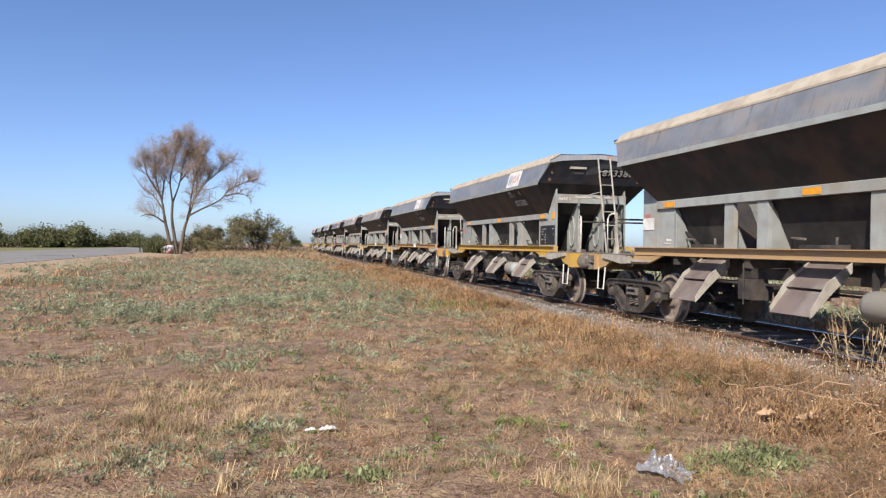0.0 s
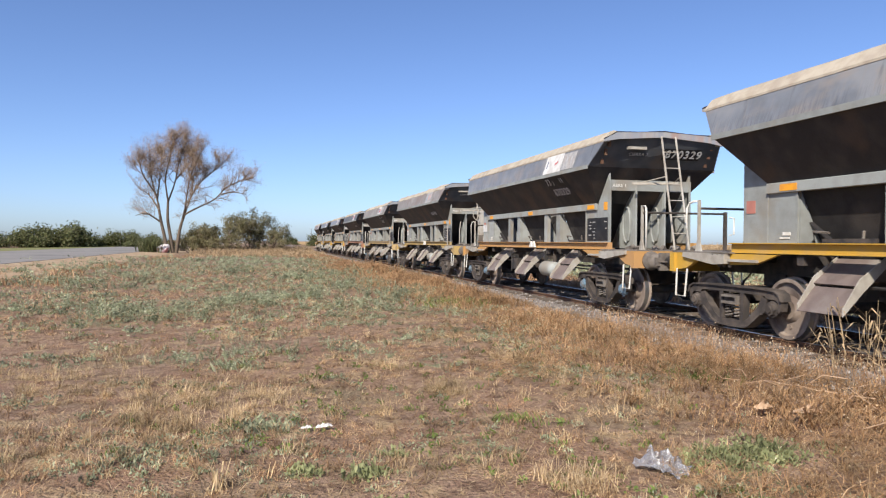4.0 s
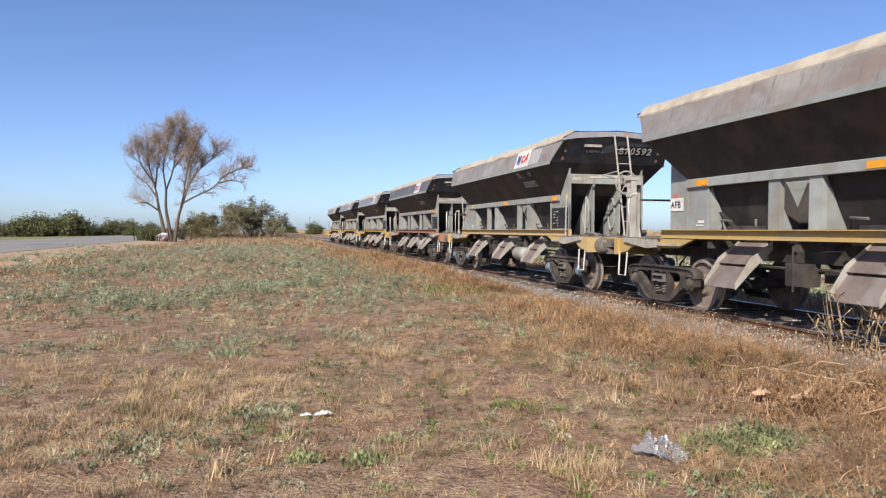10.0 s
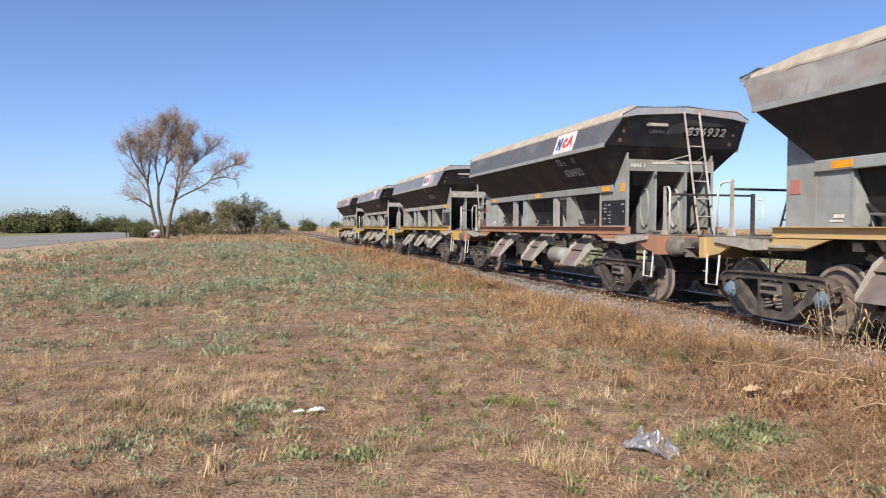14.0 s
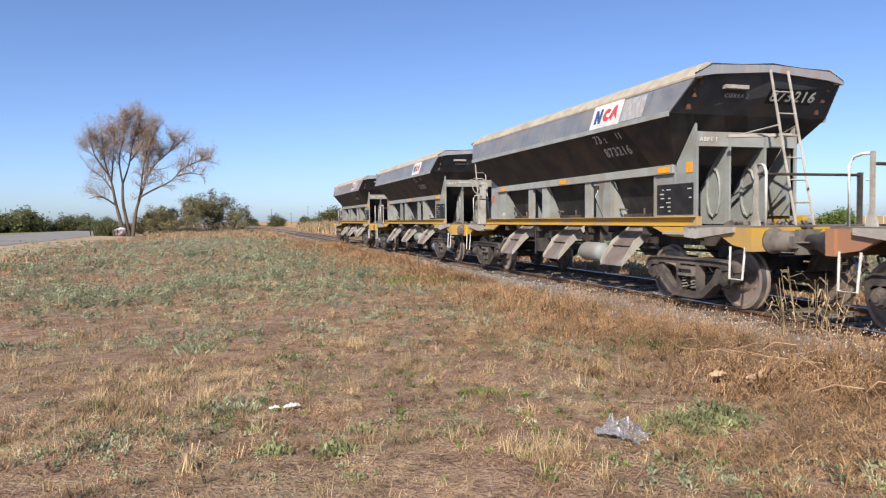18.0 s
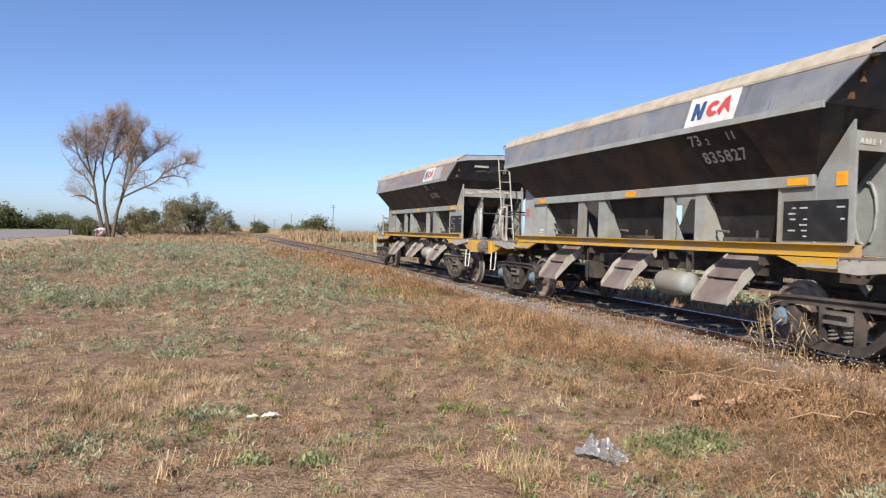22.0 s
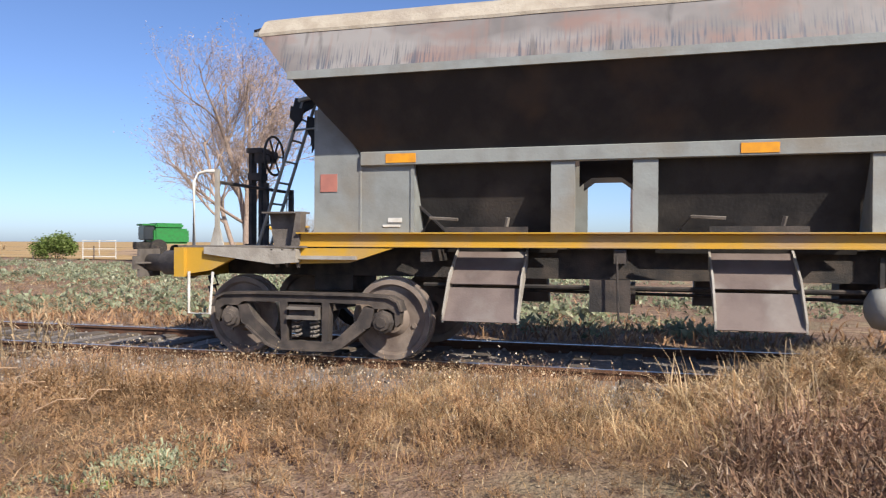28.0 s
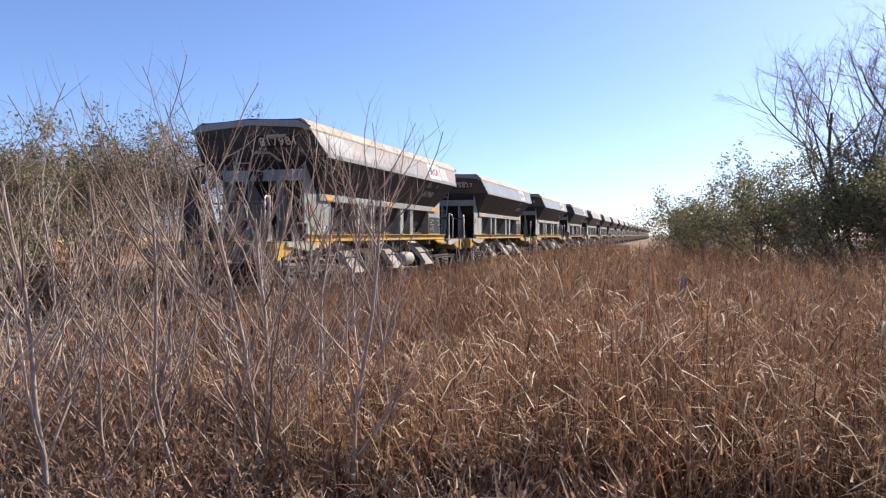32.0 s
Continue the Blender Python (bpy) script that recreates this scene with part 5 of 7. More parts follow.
def scatter(name, make, xy, size, mat, label, category, rng, kinds=7, flat=1.0, z0=-0.012):
    """Plants of one kind over the ground, each turned and sized by chance."""
    n = len(xy)
    protos = [make(rng) for _ in range(kinds)]
    pick = rng.integers(0, kinds, n)
    turn = rng.uniform(0, 6.2832, n)
    size = np.broadcast_to(size, n)
    ground = relief(xy) + z0
    vs, fs, off = [], [], 0
    for k in range(kinds):
        i = np.nonzero(pick == k)[0]
        v, f = protos[k]
        c, q = np.cos(turn[i])[:, None], np.sin(turn[i])[:, None]
        x = (v[None, :, 0] * c - v[None, :, 1] * q) * size[i][:, None] + xy[i, 0][:, None]
        y = (v[None, :, 0] * q + v[None, :, 1] * c) * size[i][:, None] + xy[i, 1][:, None]
        z = np.maximum(v[None, :, 2], -0.02) * size[i][:, None] * flat + ground[i][:, None]
        vs.append(np.stack([x, y, z], -1).reshape(-1, 3))
        fs.append((f[None] + len(v) * np.arange(len(i))[:, None, None] + off).reshape(-1, 3))
        off += len(v) * len(i)
    ob = part(name, mesh_np(name, np.concatenate(vs), np.concatenate(fs)), mat)
    return tagged(ob, label, category, kind="stuff")


def build_meadow():
    rng = np.random.default_rng(11)
    # broken straw lying on the soil
    xy = fan(rng, 70000, -34, 80, 2.4, 22, 0.85)
    xy = xy[keep_off(xy)]
    p = 0.5 * field(xy, 0.7, 13) + 0.5 * field(xy, 1.6, 14)
    xy = xy[rng.random(len(xy)) < 0.15 + 0.9 * p]
    d = np.hypot(*xy.T)
    h = rng.uniform(0.0, 0.022, len(xy))
    blades("straw_litter", xy, h, 0.0042 * (1 + d / 13), rng.uniform(0.02, 0.07, len(xy)), THATCH, "fine broken straw lying on the soil", "straw", rng, z0=0.004)
    # sprawling dry herbs, the main cover; brown ones and straw-coloured ones in patches
    for name, mat, count, seed, lo, label in (("withered_herbs", BROWN, 16000, 3, 0.40, "low sprawling withered brown herbs"), ("dry_turf", STRAW, 16000, 1, 0.42, "short sprawling straw-coloured turf")):
        xy = fan(rng, count, -33, 58, 3.0, 46, 0.74)
        xy = xy[keep_off(xy)]
        p = 0.55 * field(xy, 1.9, seed) + 0.45 * field(xy, 0.55, seed + 40)
        xy = xy[p + rng.normal(0, 0.07, len(xy)) > lo]
        d = np.hypot(*xy.T)
        size = rng.uniform(0.05, 0.14, len(xy)) * np.interp(d, [3, 8, 20, 42], [0.85, 1.05, 1.9, 3.0])
        scatter(name, mat_plant, xy, size, mat, label, "weeds" if mat is BROWN else "grass", rng, flat=1.1)
    # pale straw tussocks in a few loose beds
    beds = [(-2.07, 8.27, 0.5), (-2.0, 10.98, 0.55), (-0.24, 7.97, 0.5), (-0.32, 6.36, 0.42), (-0.34, 12.76, 0.7), (-0.85, 7.44, 0.35), (-1.03, 6.58, 0.32),
            (-0.25, 7.2, 0.4), (-2.5, 9.2, 0.5), (1.5, 9.0, 0.25), (3.4, 9.5, 0.3), (2.9, 11.6, 0.35), (1.9, 7.5, 0.2), (-1.6, 5.6, 0.35), (2.0, 4.3, 0.2), (3.9, 6.6, 0.3)]
    c = np.array(beds)
    who = rng.integers(0, len(c), 620)
    xy = c[who, :2] + rng.normal(0, 0.8, (len(who), 2)) * c[who, 2:]
    xy = np.concatenate([xy, fan(rng, 420, -30, 45, 4, 36)])
    xy = xy[keep_off(xy)]
    scatter("straw_tufts", tuft_plant, xy, rng.uniform(0.07, 0.24, len(xy)), PALESTRAW, "pale loose tussocks of dry grass", "grass", rng, 9, 0.8)
    # small sage-green plants, thick in the middle distance
    n = 30000
    c = fan(rng, n, -33, 40, 4.0, 80, 0.55)
    d = np.hypot(*c.T)
    p = 0.4 * field(c, 3.2, 5) + 0.6 * field(c, 0.75, 6)
    lim = np.interp(d, [4, 6, 9, 14, 30, 60, 72, 80], [0.80, 0.74, 0.62, 0.52, 0.45, 0.47, 0.7, 0.9])
    k = (p > lim + rng.normal(0, 0.06, n)) & keep_off(c) & (c[:, 0] < 5.7)
    c, d = c[k], d[k]
    size = rng.uniform(0.35, 1.0, len(c)) ** 1.5 * np.interp(d, [4, 10, 25, 80], [0.10, 0.17, 0.32, 0.72])
    scatter("sage_weeds", sage_plant, c, size, SAGE, "low grey-green sage-like weeds scattered over the pasture", "weeds", rng, 9)
    # dark dead herbs in small clumps, taller than the turf
    c = fan(rng, 2600, -33, 45, 4.2, 55, 0.7)
    c = c[keep_off(c) & (field(c, 0.9, 91) > 0.5)]
    scatter("dark_dead_herbs", wiry_plant, c, rng.uniform(0.07, 0.2, len(c)) * np.interp(np.hypot(*c.T), [4, 12, 50], [0.8, 1.1, 2.0]), DARKHERB, "dark brown dead herbs in small clumps", "weeds", rng, 6)
    # green leafy plants between them
    c = fan(rng, 1500, -33, 50, 4.2, 30, 0.8)
    c = c[keep_off(c) & (field(c, 2.1, 77) > 0.5)]
    scatter("green_herbs", sage_plant, c, rng.uniform(0.05, 0.14, len(c)), GREEN, "small fresh green herbs in the dry turf", "weeds", rng, 5)
    # looser bushy ones in groups
    c = np.array([(-2.95, 16.2), (-2.5, 15.4), (-2.2, 16.8), (-1.1, 18.9), (-0.5, 18.2), (0.03, 20.7), (0.7, 20.2), (3.24, 25.8), (3.9, 20.5), (4.3, 21.5), (2.15, 22.9), (-0.96, 10.3), (-0.2, 9.9), (0.5, 10.4),
                  (-5.5, 24), (-7, 27), (-4.5, 30), (1.2, 30), (3.6, 33), (-1.5, 36), (-4.4, 17.5), (1.6, 17.2)])
    who = rng.integers(0, len(c), 900)
    xy = c[who] + rng.normal(0, 0.42, (len(who), 2)) * np.array((1.6, 1.0))
    xy = np.concatenate([xy, fan(rng, 700, -30, 16, 11, 60, 0.8)])
    size = rng.uniform(0.08, 0.34, len(xy)) * np.interp(np.hypot(*xy.T), [9, 14, 40], [0.5, 1.0, 1.5])
    scatter("sage_bushes", sprig_plant, xy, size, SAGE, "taller grey-green bushy weeds", "weeds", rng, 9)
    # dark brown weeds in low drifts at the pasture's edge
    n = 9000
    xy = np.stack([rng.uniform(-16, -6.5, n), rng.uniform(20, 70, n)], -1)
    xy = xy[(field(xy, 3.0, 15) > 0.5) & (xy[:, 0] > -9.4)]
    h = rng.uniform(0.08, 0.4, len(xy))
    blades("drift_weeds", xy, h, rng.uniform(0.02, 0.05, len(xy)), h * 0.5, BROWN, "dark brown weeds in drifts towards the road", "weeds", rng)
    # grey-green on the far side of the line
    n = 15000
    xy = np.stack([11.6 + 31 * rng.random(n) ** 1.4, rng.uniform(-18, 85, n)], -1)
    p = 0.6 * field(xy, 4.0, 8) + 0.4 * field(xy, 1.2, 9)
    xy = xy[p > np.interp(xy[:, 0], [11.6, 14, 30, 42], [0.60, 0.40, 0.38, 0.60])]
    scatter("far_sage_weeds", lambda r: sage_plant(r, 11), xy, rng.uniform(0.2, 0.6, len(xy)) * (0.5 + field(xy, 0.9, 16)), SAGE, "grey-green weeds beyond the track", "weeds", rng, 7)
    n = 16000
    xy = np.stack([TRACK_X + 2.5 + rng.exponential(1.2, n), rng.uniform(-30, 80, n)], -1)
    h = rng.uniform(0.06, 0.28, n)
    blades("far_bank_weeds", xy, h, 0.03, h * rng.uniform(0.3, 1.2, n), BROWN, "brown weeds on the far side of the ballast", "weeds", rng)
    # russet wiry weeds along the near side of the line, matted and branching
    n = 7000
    y = -4.0 + 46 * rng.random(n) ** 1.6
    x = TRACK_X - 2.0 - np.abs(rng.normal(0, 1, n)) * np.interp(y, [-2, 3, 12, 60], [2.1, 1.7, 1.2, 1.4])
    xy = np.stack([x, y], -1)
    xy = xy[((xy[:, 0] < TRACK_X - 1.9)) & (np.hypot(*xy.T) > 2.2) & (xy[:, 0] > 0.8) & (np.hypot(xy[:, 0] - 3.5, xy[:, 1] - 4.55) > 0.5) & (np.hypot(xy[:, 0] - 2.72, xy[:, 1] - 4.45) > 0.3)]
    p = field(xy, 1.1, 12)
    d = np.hypot(*xy.T)
    size = rng.uniform(0.12, 0.33, len(xy)) * (0.5 + p) * np.interp(d, [2, 6, 20, 45], [0.75, 1.0, 1.25, 2.0]) * np.interp(xy[:, 0], [1, 4, 6], [0.45, 0.85, 1.0])
    scatter("russet_weeds", wiry_plant, xy, size, RUSSET, "dense russet wiry weeds matted along the ballast", "weeds", rng, 9, 0.8)
    # far stretch of the same weeds
    n = 14000
    y = 20 + 60 * rng.random(n) ** 1.3
    xy = np.stack([TRACK_X - 2.2 - np.abs(rng.normal(0, 1.3, n)), y], -1)
    h = rng.uniform(0.06, 0.34, n) * (0.5 + field(xy, 1.1, 12))
    blades("far_russet_weeds", xy, h, 0.007 * (1 + y / 16), h * rng.uniform(0.3, 1.2, n), BROWN, "russet weeds along the far ballast", "weeds", rng, droop=0.4)
    # flattened hay-like stems in the dip beside them
    n = 26000
    xy = np.stack([rng.uniform(2.6, 6.5, n), rng.uniform(-1.5, 9.5, n)], -1)
    xy = xy[(field(xy, 1.4, 55) + 0.25 * (xy[:, 0] > 4.6) > 0.5) & (np.hypot(xy[:, 0] - 3.5, xy[:, 1] - 4.55) > 0.55)]
    h = rng.uniform(0.0, 0.07, len(xy))
    blades("flattened_stems", xy, h, rng.uniform(0.004, 0.007, len(xy)), rng.uniform(0.1, 0.4, len(xy)), RUSSET, "flattened brown stems beside the track", "straw", rng, z0=rng.uniform(0.01, 0.12, len(xy)), mid=0.8)
    # pale seed heads on them
    n = 9000
    y = -4 + 20 * rng.random(n) ** 1.2
    xy = np.stack([TRACK_X - 1.9 - np.abs(rng.normal(0, 1, n)) * 1.5, y], -1)
    xy = xy[(xy[:, 0] > 1.0) & (np.hypot(*xy.T) > 2)]
    h = rng.uniform(0.006, 0.014, len(xy))
    z = rng.uniform(0.04, 0.26, len(xy)) * (0.4 + field(xy, 1.1, 12))
    blades("seed_heads", xy, h, 0.007, 0.008, SEED, "small pale seed heads of the weeds", "weeds", rng, z0=z)
    # weeds that reach over the ballast to the near rail, with their dark and pale heads
    n = 11000
    y = rng.uniform(-4.5, 14, n)
    x = TRACK_X - 1.0 - 1.1 * rng.random(n)
    xy = np.stack([x, y], -1)
    p = field(xy, 1.0, 17)
    k = rng.random(n) < np.interp(y, [-4.5, 5, 8, 14], [1, 1, 0.5, 0.25]) * (0.25 + p)
    xy, p = xy[k], p[k]
    h = rng.uniform(0.08, 0.30, len(xy)) * (0.5 + p)
    blades("ballast_weeds", xy, h, 0.005, h * rng.uniform(0.2, 0.9, len(xy)), BROWN, "russet weeds on the ballast beside the rail", "weeds", rng, z0=0.03, droop=0.2)
    k = rng.random(len(xy)) < 0.4
    q = xy[k]
    blades("ballast_seed_heads", q, 0.018, 0.016, 0.01, SEED, "small seed heads beside the rail", "weeds", rng, z0=0.03 + h[k] * rng.uniform(0.7, 1.1, k.sum()))
    # thin stalks with dark dots on the rail side
    n = 2600
    xy = np.stack([TRACK_X - 1.25 - rng.random(n) * 1.3, rng.uniform(-3, 12, n)], -1)
    h = rng.uniform(0.12, 0.42, n)
    blades("rail_side_stalks", xy, h, 0.004, h * 0.4, BROWN, "thin weed stalks beside the rail", "weeds", rng, z0=0.0)


build_meadow()


def build_reeds():
    rng = np.random.default_rng(21)
    # tall russet reeds south of the stand, each plant with stems and bent, broken leaves
    def reed_plant(r):
        out = []
        for _ in range(5):
            d, sd = direction(r, 58, 89)
            base = np.array((r.normal(0, 0.09), r.normal(0, 0.09), 0))
            h = r.uniform(0.55, 1.08)
            out.append(strip(base, d, sd, h, 0.011, r.uniform(0.0, 0.18), 2))
            for _k in range(2):
                q = base + d * h * r.uniform(0.3, 0.95)
                dd, ss = direction(r, -10, 70)
                out.append(strip(q, dd, ss, r.uniform(0.14, 0.38), r.uniform(0.006, 0.013), r.uniform(0.2, 1.1), 3))
        return gather(out)

    def leaf_litter(r):
        out = []
        for _ in range(4):
            dd, ss = direction(r, -35, 45)
            out.append(strip((r.normal(0, 0.12), r.normal(0, 0.12), r.uniform(0.35, 1.0)), dd, ss, r.uniform(0.10, 0.30), r.uniform(0.007, 0.014), r.uniform(-0.2, 0.8), 2))
        return gather(out)

    n = 6400
    az = np.radians(rng.uniform(150, 222, n))
    r = 3.5 * (60 / 3.5) ** (rng.random(n) ** 0.95)
    xy = np.stack([r * np.sin(az), r * np.cos(az)], -1)
    edge = 2.1 + 0.055 * np.abs(xy[:, 1]) + 0.7 * field(xy, 1.5, 31)
    k = (xy[:, 0] < edge) & keep_off(xy) & (field(xy, 0.6, 38) > 0.22)
    xy, r = xy[k], r[k]
    size = rng.uniform(0.7, 1.15, len(xy)) * (0.66 + 0.5 * field(xy, 1.7, 32)) * np.interp(r, [3, 5, 14, 60], [0.95, 1.12, 1.3, 1.45])
    scatter("reeds", reed_plant, xy, size, REED, "tall russet dry reeds", "reeds", rng, 12)
    k = rng.random(len(xy)) < 0.75
    scatter("reed_leaves", leaf_litter, xy[k] + rng.normal(0, 0.12, (k.sum(), 2)), size[k] * 0.98, REEDTIP, "pale broken reed leaves", "reeds", rng, 12)
    # finer upright stems between them
    n = 16000
    az = np.radians(rng.uniform(150, 222, n))
    r = 4.2 * (60 / 4.2) ** (rng.random(n) ** 0.8)
    xy = np.stack([r * np.sin(az), r * np.cos(az)], -1)
    k = (xy[:, 0] < 2.1 + 0.055 * np.abs(xy[:, 1]) + 0.7 * field(xy, 1.5, 31)) & keep_off(xy)
    xy, r = xy[k], r[k]
    h = rng.uniform(0.4, 1.1, len(xy)) * (0.66 + 0.6 * field(xy, 1.7, 32)) * np.interp(r, [3, 5, 14, 60], [0.85, 1.05, 1.25, 1.3])
    blades("reed_stems", xy, h, rng.uniform(0.006, 0.012, len(xy)) * (1 + r / 18), h * rng.uniform(0.1, 1.2, len(xy)) ** 1.3, REED, "fine russet reed stems", "reeds", rng, mid=0.65, droop=0.15)
    # dark dead stems at the reeds' near edge
    n = 4500
    az = np.radians(rng.uniform(150, 196, n))
    r = 2.7 + 3.0 * rng.random(n) ** 1.3
    q = np.stack([r * np.sin(az), r * np.cos(az)], -1)
    q = q[keep_off(q)]
    h = rng.uniform(0.15, 0.75, len(q)) * (0.5 + field(q, 0.8, 35))
    blades("dead_stems", q, h, rng.uniform(0.004, 0.009, len(q)), h * rng.uniform(0.3, 1.3, len(q)), DARKTWIG, "dark dead stems before the reeds", "weeds", rng, droop=0.3)
    # undergrowth between stand, saplings and line
    n = 30000
    az = np.radians(rng.uniform(96, 168, n))
    r = 2.1 * (16 / 2.1) ** (rng.random(n) ** 0.8)
    xy = np.stack([r * np.sin(az), r * np.cos(az)], -1)
    k = (xy[:, 0] < TRACK_X - 1.9) & keep_off(xy)
    xy, r = xy[k], r[k]
    h = rng.uniform(0.12, 0.62, len(xy)) * (0.45 + field(xy, 1.2, 33)) * np.interp(xy[:, 1], [-12, -6, -2, 0.5], [1.5, 1.25, 0.95, 0.6])
    blades("withered_undergrowth", xy, h, rng.uniform(0.004, 0.010, len(xy)) * (1 + r / 12), h * rng.uniform(0.3, 1.5, len(xy)), UNDER,
           "withered brown undergrowth below bare saplings", "weeds", rng, mid=0.5, droop=0.3)
    n = 26000
    xy2 = xy[rng.integers(0, len(xy), n)] + rng.normal(0, 0.1, (n, 2))
    z = 0.02 + 0.55 * rng.random(n) ** 1.5
    blades("dry_litter", xy2, rng.uniform(-0.03, 0.06, n), rng.uniform(0.004, 0.009, n), rng.uniform(0.02, 0.08, n), CURL, "dry leaves and straw caught in the undergrowth", "litter", rng, z0=z)
    n = 2600
    az = np.radians(rng.uniform(98, 178, n))
    r = 2.4 * (11 / 2.4) ** (rng.random(n) ** 0.85)
    q = np.stack([r * np.sin(az), r * np.cos(az)], -1)
    q = q[((q[:, 0] < TRACK_X - 1.9) & keep_off(q)) | ((q[:, 1] < -3.2) & (q[:, 0] < TRACK_X - 1.0))]
    scatter("dead_weed_thicket", lambda g: wiry_plant(g, 7), q, rng.uniform(0.2, 0.62, len(q)) * np.interp(q[:, 1], [-8, -3, 0], [1.4, 1.0, 0.7]), UNDER, "tangled dead weeds below the saplings", "weeds", rng, 9)
    q = np.stack([rng.uniform(11.6, 23, 620), rng.uniform(-16, -6.5, 620)], -1)
    scatter("far_weed_thicket", wiry_plant, q, rng.uniform(0.5, 1.5, 620), UNDER, "tall dead weeds beyond the track", "weeds", rng, 9)
    # russet growth close to the line, further south
    n = 14000
    xy = np.stack([rng.uniform(3.0, 6.4, n), -6 - 55 * rng.random(n) ** 1.4], -1)
    h = rng.uniform(0.4, 1.05, n)
    blades("bank_reeds", xy, h, 0.016 * (1 + np.abs(xy[:, 1]) / 30), h * rng.uniform(0.05, 0.4, n), REED, "russet reeds beside the ballast", "reeds", rng, mid=0.6)
    # the heap of straw thrown by the rail
    n = 12000
    rr = np.abs(rng.normal(0, 0.55, n))
    aa = rng.uniform(0, 6.2832, n)
    xy = np.stack([6.75 + rr * np.cos(aa) * 0.95, -1.75 + rr * np.sin(aa) * 1.3], -1)
    z = np.clip(0.62 - 0.45 * rr ** 1.2, 0.0, 1) * rng.random(n) ** 0.5
    blades("straw_heap", xy, rng.uniform(-0.08, 0.14, n), rng.uniform(0.004, 0.009, n), rng.uniform(0.06, 0.34, n), HEAP, "heap of loose tangled straw beside the rail", "straw heap", rng, z0=z)
    q = np.stack([6.7 + rng.normal(0, 0.42, 90), -1.8 + rng.normal(0, 0.62, 90)], -1)
    scatter("heap_straws", tuft_plant, q, rng.uniform(0.35, 0.8, 90), HEAP, "long golden straws arching from the heap", "straw heap", rng, 6, 0.85)
    # dry grass spreading over the ballast's edge there
    n = 15000
    xy = np.stack([TRACK_X - 1.35 - np.abs(rng.normal(0, 1.0, n)), rng.uniform(-5.5, 2.2, n)], -1)
    h = rng.uniform(0.06, 0.4, n) * (0.4 + 0.8 * field(xy, 0.9, 36))
    blades("ballast_grass", xy, h, rng.uniform(0.004, 0.008, n), h * rng.uniform(0.3, 1.5, n), STRAW, "dry grass on the edge of the ballast", "grass", rng, droop=0.4, z0=0.0)
    # tall dry grass and crop in the distance
    n = 20000
    xy = np.stack([rng.uniform(-8, 6.2, n), 72 + 36 * rng.random(n) ** 0.8], -1)
    h = rng.uniform(0.2, 1.1, n) * np.interp(xy[:, 1], [72, 84, 108], [0.35, 0.8, 1.2]) * (0.3 + field(xy, 2.5, 61))
    blades("tall_dry_grass", xy, h, 0.06, h * rng.uniform(0.2, 1.2, n), CORN, "tall tan dry grass before the bushes", "grass", rng)
    n = 22000
    t = rng.random(n)
    xy = np.stack([12 + 80 * t ** 1.3, 84 + 14 * t + rng.uniform(0, 60, n) * rng.random(n)], -1)
    h = rng.uniform(0.5, 1.6, n) * (0.5 + field(xy, 4.0, 62))
    blades("standing_crop", xy, h, 0.12, h * 0.25, CORN, "standing dry crop at the field's edge", "crop", rng)
    n = 16000
    xy = np.stack([rng.uniform(36, 74, n), rng.uniform(-60, -4, n)], -1)
    h = rng.uniform(0.5, 1.6, n)
    blades("tall_field_grass", xy, h * (0.3 + field(xy, 3.0, 63)), 0.06, h * 0.4, BROWN, "tall brown grass beyond the track", "grass", rng)


build_reeds()


def build_fields():
    crop = material("ripe_field", (0.42, 0.275, 0.12), 1.0, 0, (0.35, 0.22, 0.09), 0.5, (0.47, 0.33, 0.16), 0.06, 0.8, 3.0)
    bm = bmesh.new()
    bm.faces.new([bm.verts.new(p) for p in ((46, -250, 0.07), (1800, -900, 0.07), (1800, 1800, 0.07), (14, 1800, 0.07), (16, 98, 0.07), (60, 84, 0.07), (48, 40, 0.07))])
    tagged(part("crop_field", bm, crop), "flat ripe tan crop field reaching the horizon", "field", kind="structure")


build_fields()


# ---- trees, shrubs and saplings ----
def limb_mesh(name, lines, sides=(7, 5, 4, 3)):
    """Tapered limbs: each line is (points, r0, r1, level)."""
    verts, faces = [], []
    for pts, r0, r1, lv in lines:
        n = sides[min(lv, len(sides) - 1)]
        m = len(pts)
        d = np.gradient(np.array(pts), axis=0)
        d /= np.linalg.norm(d, axis=1)[:, None] + 1e-9
        ref = np.array((0.31, 0.95, 0.05)) if abs(d[0, 2]) > 0.8 else np.array((0, 0, 1.0))
        u = np.cross(d, ref)
        u /= np.linalg.norm(u, axis=1)[:, None] + 1e-9
        v = np.cross(d, u)
        a = np.arange(n) * 6.2832 / n
        rr = np.linspace(r0, r1, m)[:, None, None]
        ring = np.array(pts)[:, None] + rr * (np.cos(a)[None, :, None] * u[:, None] + np.sin(a)[None, :, None] * v[:, None])
        b = len(verts)
        verts.extend(ring.reshape(-1, 3).tolist())
        for i in range(m - 1):
            for k in range(n):
                faces.append((b + i * n + k, b + i * n + (k + 1) % n, b + (i + 1) * n + (k + 1) % n, b + (i + 1) * n + k))
    return mesh_np(name, verts, faces)


